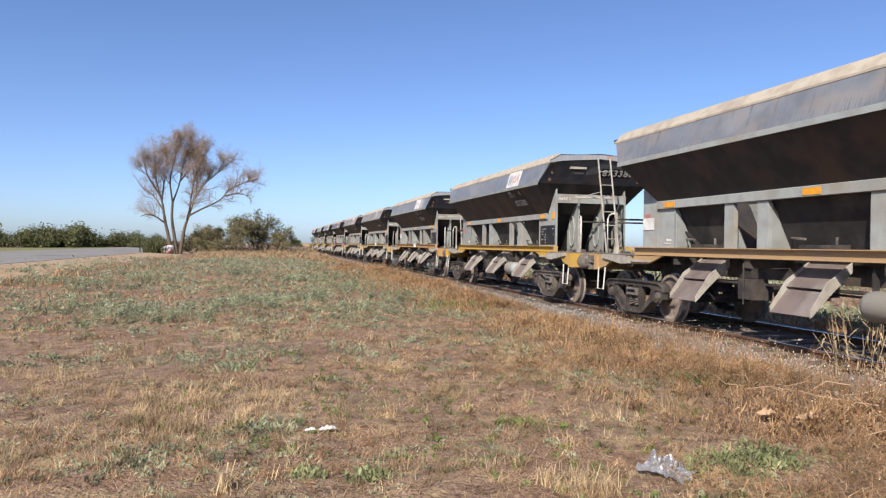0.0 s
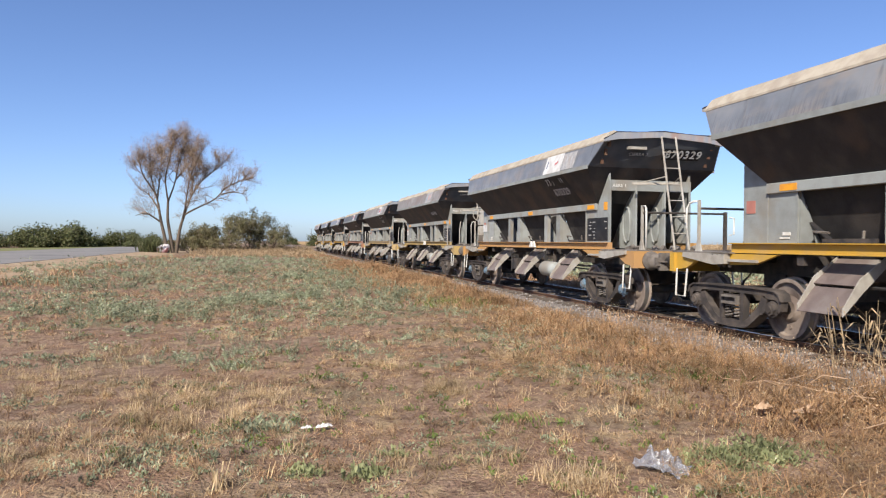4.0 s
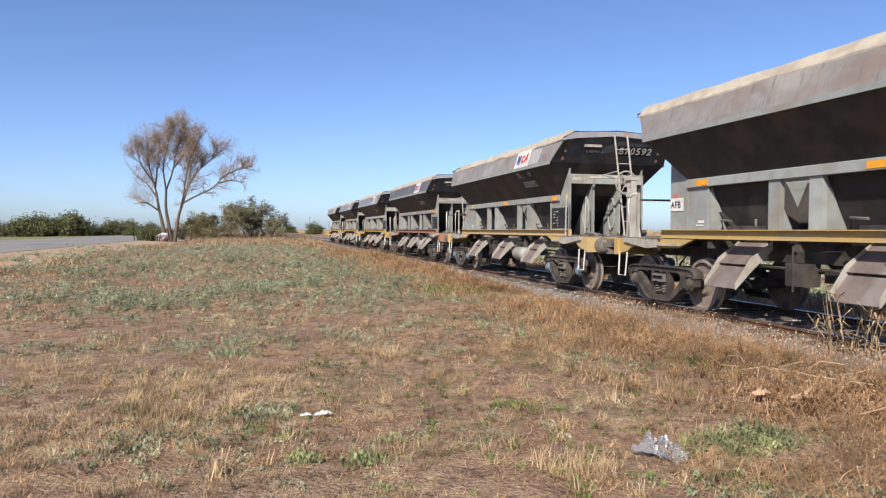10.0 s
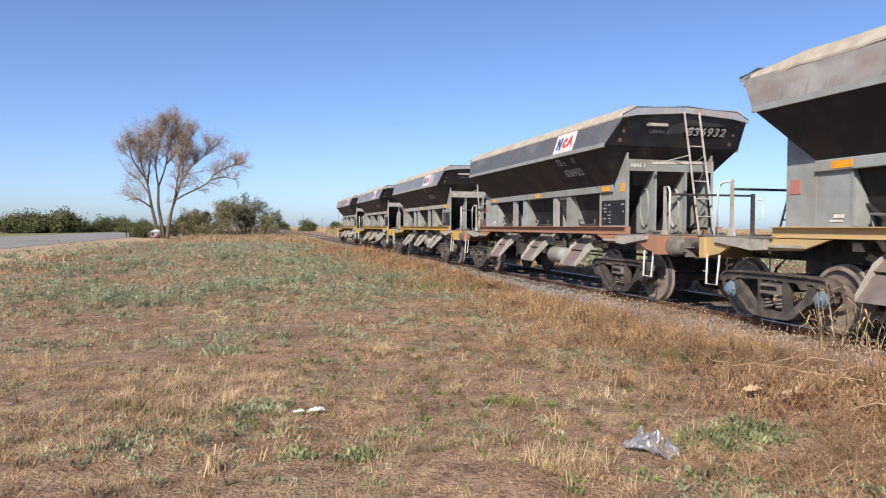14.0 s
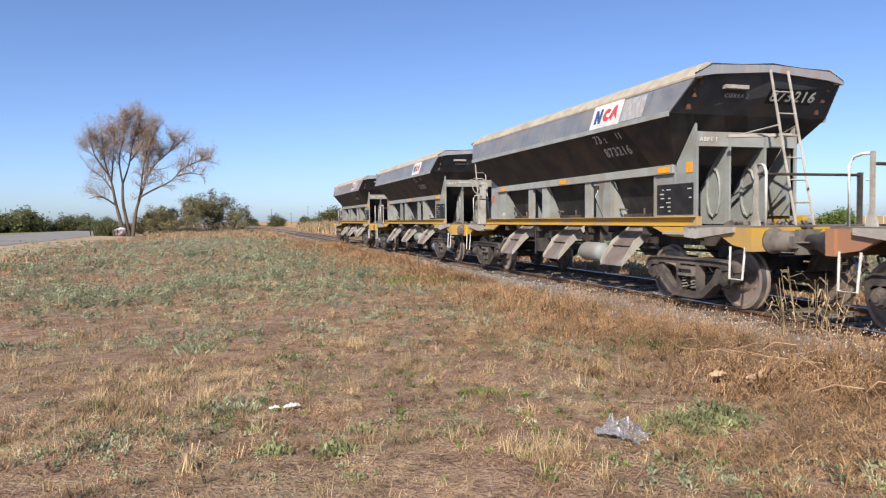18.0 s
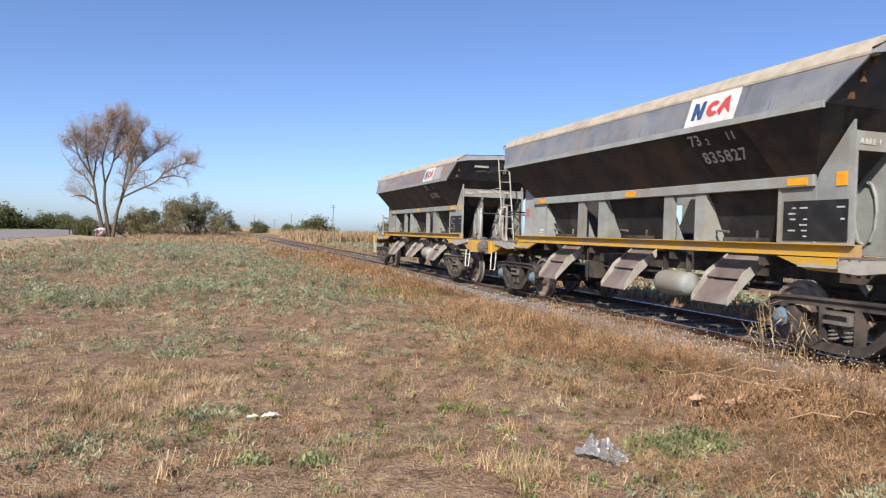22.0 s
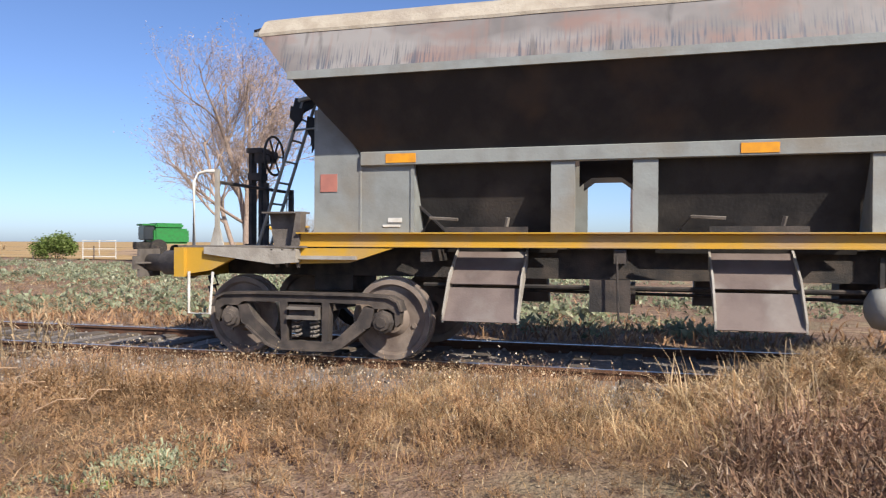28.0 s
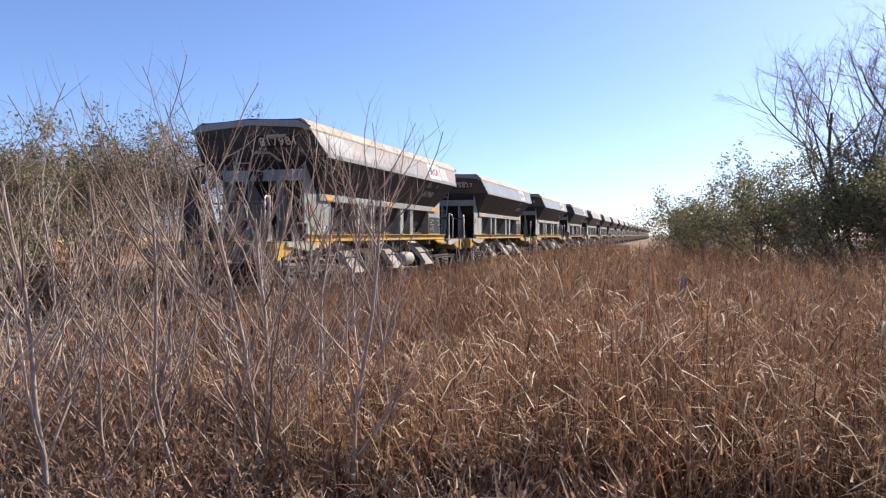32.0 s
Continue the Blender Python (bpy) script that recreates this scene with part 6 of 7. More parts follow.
def grow(rng, p, d, length, r, level, last, lines, tips, kids, up=0.12, wild=0.28, shrink=0.62, spread=0.75, steps=5):
    """One limb and, from along it, its side limbs."""
    pts = [np.array(p, float)]
    d = np.array(d, float)
    d /= np.linalg.norm(d)
    for i in range(steps):
        d = d + rng.normal(0, wild, 3) * 0.5 + np.array((0, 0, up))
        d /= np.linalg.norm(d)
        pts.append(pts[-1] + d * length / steps)
    r1 = r * (0.45 if level < last else 0.3)
    lines.append((pts, r, r1, level))
    if level == last:
        tips.append((pts[-1], d))
        tips.append((pts[len(pts) // 2], d))
        return
    n = kids[min(level, len(kids) - 1)]
    for k in range(n):
        t = 0.25 + 0.75 * (k + rng.random()) / n
        i = min(int(t * steps), steps - 1)
        q = pts[i] + (pts[i + 1] - pts[i]) * (t * steps - i)
        side = rng.normal(0, 1, 3)
        side -= d * side.dot(d)
        side /= np.linalg.norm(side) + 1e-9
        nd = d * (1 - spread * 0.5) + side * spread
        grow(rng, q, nd, length * shrink * rng.uniform(0.7, 1.2) * (1.15 - 0.4 * t), (r + (r1 - r) * t) * 0.62, level + 1, last, lines, tips, kids, up, wild, shrink, spread, max(3, steps - 1))


def leaf_mesh(name, rng, tips, count, size, reach):
    """Small leaves scattered about the twig ends."""
    p = np.array([t[0] for t in tips])
    c = p[rng.integers(0, len(p), count)] + rng.normal(0, reach, (count, 3))
    u = rng.normal(0, 1, (count, 3))
    u /= np.linalg.norm(u, axis=1)[:, None]
    w = rng.normal(0, 1, (count, 3))
    v = np.cross(u, w)
    v /= np.linalg.norm(v, axis=1)[:, None]
    s = size * rng.uniform(0.5, 1.3, (count, 1))
    verts = np.stack([c - u * s, c + v * s * 0.45, c + u * s, c - v * s * 0.45], 1).reshape(-1, 3)
    return mesh_np(name, verts, np.arange(4 * count).reshape(-1, 4))


BARE_LEAF = blade_material("withered_pinkish_leaf", [(0.34, 0.25, 0.18), (0.42, 0.32, 0.235), (0.27, 0.195, 0.14)], through=0.3)
OLIVE = blade_material("olive_leaf", [(0.12, 0.135, 0.055), (0.18, 0.185, 0.085), (0.08, 0.095, 0.04), (0.23, 0.21, 0.12)], through=0.35)
THORN = blade_material("thorn_leaf", [(0.22, 0.205, 0.105), (0.29, 0.26, 0.145), (0.16, 0.15, 0.075), (0.34, 0.285, 0.18)], through=0.35)
DULL = blade_material("dull_brown_leaf", [(0.18, 0.135, 0.085), (0.24, 0.185, 0.12), (0.12, 0.10, 0.06)], through=0.2)
PINK_LEAF = blade_material("pale_pink_bud", [(0.46, 0.36, 0.31), (0.54, 0.44, 0.38), (0.36, 0.27, 0.23)], through=0.3)
M_PALEBARK = material("pale_grey_bark", (0.36, 0.275, 0.215), 0.95, 0, (0.24, 0.175, 0.135), 9.0, bump=0.4, bumpscale=20)


def tree(name, label, at, stems, height, r, kids, last, leafmat, leaves, leafsize, seed, up=0.1, wild=0.3, spread=0.7, shrink=0.62, twig=None, bark=None, reach=0.25, steps=5):
    rng = np.random.default_rng(seed)
    th = thing(name, label, "tree" if "tree" in name else "shrub" if "shrub" in name or "bush" in name else "sapling")
    th.location = (*at, 0)
    lines, tips = [], []
    for d, f in stems:
        grow(rng, (rng.normal(0, r * 0.6), rng.normal(0, r * 0.6), -0.1), d, height * f, r * f, 0, last, lines, tips, kids, up, wild, shrink, spread, steps)
    for ln_ in [x for x in lines if x[3] == 0]:
        part("trunk" if height > 3 else "stem", limb_mesh("trunk", [ln_]), bark or M_BARK, th, smooth=True)
    fine = [x for x in lines if x[3] >= 1]
    if height > 9:
        for ln_ in [x for x in lines if x[3] == 1]:
            part("limb", limb_mesh("limb", [ln_]), bark or M_BARK, th, smooth=True)
        fine = [x for x in lines if x[3] > 1]
    if fine:
        tagged(part("twigwork", limb_mesh("twigwork", fine), twig or TWIG, th, "fine bare twigs"), kind="stuff")
    if leaves:
        part("crown", leaf_mesh("crown", rng, tips, leaves, leafsize, reach), leafmat, th, "sparse withered leaves" if leafmat in (BARE_LEAF, PINK_LEAF) else "leaves")
    return th


def smooth_line(pts, n=4):
    """A curve through guide points."""
    p = [np.array(q, float) for q in pts]
    p = [2 * p[0] - p[1]] + p + [2 * p[-1] - p[-2]]
    out = []
    for i in range(1, len(p) - 2):
        for k in range(n):
            u = k / n
            out.append(0.5 * (2 * p[i] + (p[i + 1] - p[i - 1]) * u + (2 * p[i - 1] - 5 * p[i] + 4 * p[i + 1] - p[i + 2]) * u * u + (3 * p[i] - p[i - 1] - 3 * p[i + 1] + p[i + 2]) * u**3))
    return out + [p[-2]]


def roadside_tree(at):
    """The big half-bare tree by the road: three leaning trunks, long limbs, fine twigs, brown leaves thickest at the top."""
    rng = np.random.default_rng(3)
    th = thing("roadside_tree", "large half-bare tree with several trunks and brown withered leaves", "tree")
    th.location = (*at, 0)
    th.scale = (0.88, 0.9, 0.95)
    trunks = (((0.2, 0, -0.2), (0.5, 0, 2.0), (0.8, 0.1, 3.6), (1.3, 0.1, 5.0)), ((-0.2, 0.3, -0.2), (-0.6, 0.3, 2.2), (-0.95, 0.3, 4.4), (-0.9, 0.2, 6.6)),
              ((-0.8, -0.3, -0.2), (-1.3, -0.3, 2.2), (-1.75, -0.4, 4.2), (-2.1, -0.5, 6.4)))
    limbs = (((1.3, 0.1, 5.0), (2.9, -0.6, 5.8), (5.4, -1.2, 7.0), (6.9, -1.4, 8.5), (9.0, -1.2, 9.5), (10.6, -1.0, 9.9)), ((1.3, 0.1, 5.0), (2.2, 0.6, 7.6), (3.5, 1.2, 9.5), (5.2, 1.6, 11.0), (7.2, 2.0, 12.8)),
             ((1.3, 0.1, 5.0), (1.7, -0.7, 7.6), (2.4, -1.4, 10.4), (4.2, -1.8, 14.0)), ((2.2, 0.6, 7.6), (2.3, 1.6, 10.0), (3.0, 2.4, 13.2)), ((6.2, -1.3, 7.6), (7.8, -2.2, 7.9), (9.6, -2.8, 7.6)),
             ((-0.9, 0.2, 6.6), (-0.1, 0.6, 9.0), (0.5, 0.9, 12.0), (1.6, 1.1, 15.3)), ((-0.9, 0.2, 6.6), (-1.1, -0.8, 9.6), (-0.3, -1.4, 12.8), (0.2, -1.6, 14.8)), ((0.1, 0.7, 9.6), (1.4, 2.0, 11.6), (2.0, 2.8, 13.6)),
             ((-2.1, -0.5, 6.4), (-2.9, -0.9, 9.6), (-3.1, -1.1, 13.2)), ((-2.0, -0.4, 5.6), (-3.4, 0.6, 7.4), (-5.0, 1.2, 8.4)), ((-1.8, -0.4, 4.0), (-3.4, -1.3, 5.0), (-4.8, -1.8, 4.7)),
             ((-2.3, -0.6, 7.4), (-3.8, -1.8, 9.8), (-4.2, -2.4, 11.6)), ((-2.2, -0.5, 6.8), (-2.1, 1.2, 10.0), (-1.9, 2.0, 13.4)), ((1.0, 0.1, 4.4), (1.6, -1.6, 6.0), (2.4, -2.8, 7.6)))
    for g in trunks:
        part("trunk", limb_mesh("trunk", [(smooth_line(g), 0.27, 0.16, 0)]), M_BARK, th, smooth=True)
    lines, tips = [], []
    for g in limbs:
        pts = smooth_line(g)
        part("limb", limb_mesh("limb", [(pts, 0.13, 0.03, 0)]), M_BARK, th, smooth=True)
        m = len(pts)
        reach = sum(np.linalg.norm(b - a) for a, b in zip(pts, pts[1:]))
        for k in range(int(reach * 3.4)):
            t = 0.28 + 0.72 * rng.random() ** 0.7
            i = min(int(t * (m - 1)), m - 2)
            d = pts[i + 1] - pts[i]
            d = d / np.linalg.norm(d)
            side = rng.normal(0, 1, 3)
            high = min(1.0, pts[i][2] / 10)
            nd = d * 0.5 + side * 0.55 + np.array((0, 0, 0.45 * high))
            grow(rng, pts[i], nd, rng.uniform(1.2, 2.9) * (1.2 - 0.4 * t), 0.045, 2, 4, lines, tips, (0, 0, 5, 4), 0.05 + 0.09 * high, 0.32, 0.55, 0.7, 4)
    tagged(part("twigwork", limb_mesh("twigwork", lines, (5, 5, 4, 3)), TWIG, th, "fine bare twigs"), kind="stuff")
    tips = [q for q in tips if rng.random() < np.interp(q[0][2], [3, 8, 11, 14], [0.2, 0.3, 0.75, 1.0]) * np.interp(q[0][0], [4, 8], [1, 0.5])]
    part("crown", leaf_mesh("crown", rng, tips, 52000, 0.068, 0.26), BARE_LEAF, th, "sparse brown withered leaves")


def build_trees():
    roadside_tree((-11.0, 92.0))
    rows = ((-4.6, 93, 5.6, 1), (-2.2, 94, 5.8, 2), (0.2, 95, 4.6, 3), (-7.6, 94, 3.8, 5), (-9.2, 94, 3.2, 6))
    for x, y, h, s in rows:
        tree("thorn_bush", "rounded olive thorn bush in tall dry grass", (x, y), [((rng_x, rng_y, 0.7), 0.7) for rng_x, rng_y in ((-1, 0), (1, 0.3), (0.2, -1), (-0.2, 1), (0.4, 0.1))],
             h, 0.10, (6, 5), 2, THORN, 9000, 0.10, 40 + s, 0.10, 0.35, 0.8, 0.6, reach=0.2)
    # far bushes beyond the road, and along the horizon
    far = ((-16.6, 150, 4.3), (-15.6, 150, 4.8), (-13.9, 150, 5.0), (-13.2, 152, 4.4), (-11.2, 155, 3.9), (-10.0, 155, 3.6), (-8.4, 158, 3.2), (-18.6, 150, 4.4), (-20.6, 150, 4.6),
           (-22.6, 150, 4.0), (-24.6, 150, 4.4), (3.7, 230, 4.2), (6.0, 330, 4.5), (8.3, 230, 7.0), (6.7, 160, 2.8), (14.3, 240, 7.0), (-9.4, 150, 3.0), (1.9, 300, 4.0))
    proto = None
    for i, (az, d, h) in enumerate(far):
        a = radians(az)
        if i < 3:
            proto = proto or []
            t = tree("thicket_bush", "dark olive bush on the skyline", (d * math.sin(a), d * math.cos(a)), [((-1, 0, 0.6), 0.6), ((1, 0.3, 0.6), 0.6), ((0.2, -1, 0.8), 0.6), ((0.1, 0.3, 1), 0.75)],
                     4.6, 0.12, (5, 4), 2, OLIVE, 5200, 0.24, 60 + i, 0.05, 0.35, 0.85, 0.6, reach=0.6)
            proto.append(t)
        else:
            t = copy_thing(proto[i % 3], pose(d * math.sin(a), d * math.cos(a), 0, 0, 0, 71 * i))
        t["group"] = "far bushes"
        s = 0.85 * h / 4.6
        t.scale = (s * 1.25, s * 1.25, s)
    # yard beyond the line: bare tree, green bush, more bare trees
    tree("bare_tree", "tall bare grey tree with fine twigs in the yard", (38.6, 23.0), [((-0.18, 0.1, 1), 0.60), ((0.2, 0.1, 1), 0.62), ((0.05, -0.25, 1), 0.55), ((-0.32, 0.3, 0.9), 0.5)],
         16.3, 0.34, (8, 7, 6), 4, PINK_LEAF, 16000, 0.055, 80, 0.13, 0.24, 0.55, 0.58, twig=blade_material("pale_twig", [(0.36, 0.27, 0.22), (0.44, 0.34, 0.28), (0.28, 0.21, 0.17)], through=0.0), bark=M_PALEBARK)
    tree("green_bush", "low bright green bush by the yard gate", (45.4, 43.7), [((-0.8, 0, 0.8), 0.7), ((0.8, 0.2, 0.8), 0.7), ((0.1, -0.7, 0.9), 0.7), ((0, 0.5, 1), 0.75)],
         2.15, 0.05, (7, 6), 2, GREEN, 9000, 0.10, 81, 0.08, 0.25, 0.7, 0.6, reach=0.18)
    for i, (az, d, h) in enumerate(((70.3, 138, 12.5), (76.3, 122, 15.5), (66.0, 125, 10.0), (63.5, 130, 9.0), (74.0, 150, 9.0), (79.3, 130, 9.5), (81.3, 95, 5.6), (84.0, 130, 3.4))):
        a = radians(az)
        tree("yard_tree", "bare brownish tree behind the farm yard" if i < 6 else "small dark tree at the field's edge", (d * math.sin(a), d * math.cos(a)),
             [((-0.3, 0, 1), 0.6), ((0.3, 0.1, 1), 0.6), ((0, -0.3, 1), 0.55)], h, 0.2, (6, 6, 5), 3, PINK_LEAF if i < 6 else OLIVE, 5000, 0.07 if i < 6 else 0.16, 90 + i, 0.1, 0.3, 0.65, 0.6, reach=0.4)
    # thicket south-east, beyond the line
    for i, (x, y, h) in enumerate(((12.9, -13.5, 4.4), (15.5, -15.5, 5.2), (13.4, -17.0, 5.0), (17.5, -18.5, 6.0), (13.8, -21.0, 5.6), (18.5, -23.0, 6.4), (14.2, -26.0, 5.8), (13.6, -31, 5.2),
                                   (22.0, -20, 5.6), (14.6, -38, 5.0), (15, -48, 5.0), (17.0, -13.2, 4.0), (18.2, -11.4, 3.0), (16.6, -11.6, 3.6), (15.0, -11.8, 3.8), (13.2, -11.4, 3.8), (20.6, -12.6, 3.0), (12.6, -10.2, 2.6))):
        tree("thicket_shrub", "dense grey-brown thicket shrub with bare twigs", (x, y), [((-0.6, 0, 1), 0.7), ((0.6, 0.2, 1), 0.7), ((0.1, -0.6, 1), 0.75), ((0, 0.5, 1), 0.7), ((-0.2, -0.2, 1), 0.8)],
             h * 0.88, 0.05, (6, 6), 3, THORN if i % 2 else DULL, 9000, 0.045, 120 + i, 0.12, 0.32, 0.6, 0.58, reach=0.07, steps=4)
    # bushes and a bare tree south-west, beyond the reeds
    for i, (az, d, h) in enumerate(((182.6, 46, 4.2), (184.4, 41, 6.0), (186.6, 38, 6.2), (189.5, 36, 5.8), (192.0, 34, 5.6), (194.8, 33, 6.2), (197.5, 31, 6.6), (200.5, 30, 6.8), (186.0, 55, 6.4))):
        a = radians(az)
        tree("hedge_bush", "dark green bush behind the reeds", (d * math.sin(a), d * math.cos(a)), [((-0.9, 0, 0.7), 0.65), ((0.9, 0.2, 0.7), 0.65), ((0.1, -0.8, 0.8), 0.65), ((0, 0.4, 1), 0.75), ((0.3, -0.3, 1), 0.7)],
             h * 0.92, 0.08, (6, 6), 2, THORN if i % 3 else OLIVE, 9500, 0.08, 150 + i, 0.08, 0.35, 0.8, 0.6, reach=0.2)
    tree("leafless_tree", "tall leafless tree rising behind the hedge", (-8.4, -35.0), [((-0.15, 0, 1), 0.62), ((0.30, 0.1, 1), 0.58), ((-0.45, 0.1, 0.9), 0.55)],
         13.5, 0.20, (8, 7, 6), 4, None, 0, 0, 170, 0.10, 0.28, 0.6, 0.56)
    tree("leafless_tree", "leafless tree at the end of the hedge", (-11.4, -34.5), [((-0.1, 0, 1), 0.6), ((0.30, 0.1, 1), 0.55)],
         13.5, 0.18, (8, 6, 5), 4, None, 0, 0, 171, 0.10, 0.28, 0.6, 0.56)


build_trees()


def build_saplings():
    rng = np.random.default_rng(5)
    sapbark = material("sapling_bark", (0.36, 0.285, 0.235), 0.9, 0, (0.25, 0.185, 0.15), 12.0, bump=0.2)
    saptwig = blade_material("sapling_twig", [(0.33, 0.235, 0.175), (0.42, 0.315, 0.245), (0.20, 0.13, 0.095), (0.50, 0.40, 0.32)], through=0.0)
    rows = [(155.5, 3.5, 2.0), (151.6, 4.4, 2.0), (147.4, 3.9, 2.1), (142.0, 4.1, 2.2), (137.8, 4.5, 2.1), (133.2, 4.1, 2.1), (129.8, 4.8, 1.8), (126.5, 5.4, 1.5),
            (145.0, 5.2, 2.3), (139.5, 5.4, 2.3), (135.2, 5.6, 2.3), (149.6, 5.4, 2.2), (143.2, 6.2, 2.4), (153.7, 5.8, 2.1), (131.2, 6.2, 2.2), (121.5, 5.6, 1.3), (158.6, 5.2, 2.2)]
    for i, (az, d, h) in enumerate(rows):
        a = radians(az)
        n = 1 + int(rng.random() * 2.4) if i else 1
        stems = [((rng.normal(0, 0.22), rng.normal(0, 0.22), 1), rng.uniform(0.6, 0.95)) for _ in range(n)]
        stems[0] = ((rng.normal(0, 0.07), rng.normal(0, 0.07), 1), 1.0)
        t = tree("bare_sapling", "thin bare forked sapling with upright twigs among dry weeds", (d * math.sin(a), d * math.cos(a)), stems, h * 0.95, 0.011 + 0.006 * rng.random(), (15, 6), 2, None, 0, 0, 200 + i,
                 up=0.15, wild=0.17, spread=0.62, shrink=0.42, bark=sapbark, twig=saptwig, steps=7)
        t["group"] = "bare saplings"
    # low twiggy brush between them
    lines, tips = [], []
    for _ in range(110):
        a, r = radians(rng.uniform(114, 164)), 3.4 + 5.0 * rng.random()
        x, y = r * math.sin(a), r * math.cos(a)
        if x < TRACK_X - 2.2 and math.hypot(x - 3.1, y + 3.9) > 0.5:
            grow(rng, (x, y, -0.05), (rng.normal(0, 0.3), rng.normal(0, 0.3), 1), rng.uniform(0.5, 1.35), 0.006, 0, 1, lines, tips, (9,), 0.1, 0.3, 0.45, 0.7, 5)
    ob = part("twiggy_brush", limb_mesh("twiggy_brush", lines, (3, 3)), saptwig)
    tagged(ob, "low bare twiggy brush between the saplings", "brush", kind="stuff")


build_saplings()


# ---- poles, yard and farm machines ----
def build_poles():
    ins = material("glass_insulator", (0.75, 0.77, 0.76), 0.2, 0, bump=0)

    def pole(at, h, arms, label, lean=(0, 0), mat=None, az=0.0):
        th = thing("utility_pole", label, "utility pole", "poles along the line")
        th.location = (*at, 0)
        bm = bmesh.new()
        tube(bm, [(0, 0, -0.3), (lean[0] * 0.5, lean[1] * 0.5, h * 0.5), (lean[0], lean[1], h)], 0.13, 8, 0.085)
        part("post", bm, mat or M_POLE, th)
        for k, z in enumerate(arms):
            f = z / h
            c = Vector((lean[0] * f, lean[1] * f, z))
            u = Vector((math.cos(az), math.sin(az), 0))
            bm = bmesh.new()
            w = 0.85
            tube(bm, [c - u * w, c + u * w], 0.05, 4)
            arm = part("crossarm", bm, M_POLE, th)
            for s in (-0.8, -0.45, 0.45, 0.8):
                bm = bmesh.new()
                q = c + u * s * w / 0.85
                lathe(bm, [(0.04, 0.0), (0.04, 0.03), (0.10, 0.055), (0.17, 0.05), (0.2, 0.0)], "z", 8, q)
                part("insulator", bm, ins, arm, "white glass insulator")
        return th
    pole((31.3, 94.1), 9.3, (9.1, 8.5), "weathered wooden pole with two crossarms", az=0.4)
    pole((36.0, 216), 9.4, (9.2, 8.6), "weathered wooden pole with two crossarms", az=0.4)
    for az, d, h in ((6.2, 330, 8.5), (4.9, 380, 6.0), (3.4, 360, 8.0)):
        a = radians(az)
        pole((d * math.sin(a), d * math.cos(a)), h, (h - 0.2,), "distant wooden pole by the line", az=0.4)
    pole((30.3, -9.25), 9.1, (8.9, 7.5, 7.0), "leaning wooden telegraph pole with glass insulators", (0.3, -1.15), az=0.28)
    # street lamp by the yard
    th = thing("street_lamp", "tall concrete street lamp with a slanting arm by the yard", "street lamp")
    th.location = (60 * math.sin(radians(77.1)), 60 * math.cos(radians(77.1)), 0)
    bm = bmesh.new()
    tube(bm, [(0, 0, -0.3), (0, 0, 10.0)], 0.17, 8, 0.11)
    part("shaft", bm, M_POLE, th)
    bm = bmesh.new()
    tube(bm, [(0, 0, 9.9), (-0.35, 1.7, 10.5)], 0.06, 6)
    part("arm", bm, M_DIRT, th)
    bm = bmesh.new()
    box(bm, -0.14, 0.14, -0.35, 0.35, -0.07, 0.05, Matrix.Translation((-0.4, 1.95, 10.55)) @ Matrix.Rotation(0.2, 4, "Z"))
    part("lamp_head", bm, M_DIRT, th, "dark lamp head")
    # concrete mast in the field
    th = thing("lamp_mast", "pale concrete mast with lamps and small aerials", "mast")
    th.location = (50.6, 0.1, 0)
    conc = material("pale_concrete", (0.45, 0.38, 0.34), 0.9, 0, (0.37, 0.31, 0.28), 5.0, bump=0.2)
    bm = bmesh.new()
    tube(bm, [(0, 0, -0.3), (0, 0, 6.5), (0.05, 0.05, 12.6)], 0.26, 10, 0.17)
    part("shaft", bm, conc, th, smooth=True)
    bm = bmesh.new()
    lathe(bm, [(12.55, 0.0), (12.6, 0.42), (12.75, 0.46), (12.85, 0.3), (13.0, 0.12), (13.0, 0.0)], "z", 12, (0.05, 0.05, 0))
    part("cap", bm, M_DIRT, th)
    for z, l in ((12.4, 1.5), (9.7, 0.9), (9.3, 1.0), (6.4, 0.9), (5.7, 0.6)):
        bm = bmesh.new()
        tube(bm, [(-l * 0.5, l * 0.6, z), (l * 0.4, -l * 0.7, z + 0.05)], 0.035, 5)
        part("aerial", bm, M_DIRT, th)
    bm = bmesh.new()
    box(bm, -0.2, 0.25, -0.75, -0.4, 7.2, 8.0)
    bmesh.ops.bevel(bm, geom=list(bm.edges), offset=0.06, segments=2, affect="EDGES")
    part("lamp_housing", bm, M_WHITE, th, "white lamp housing")


build_poles()


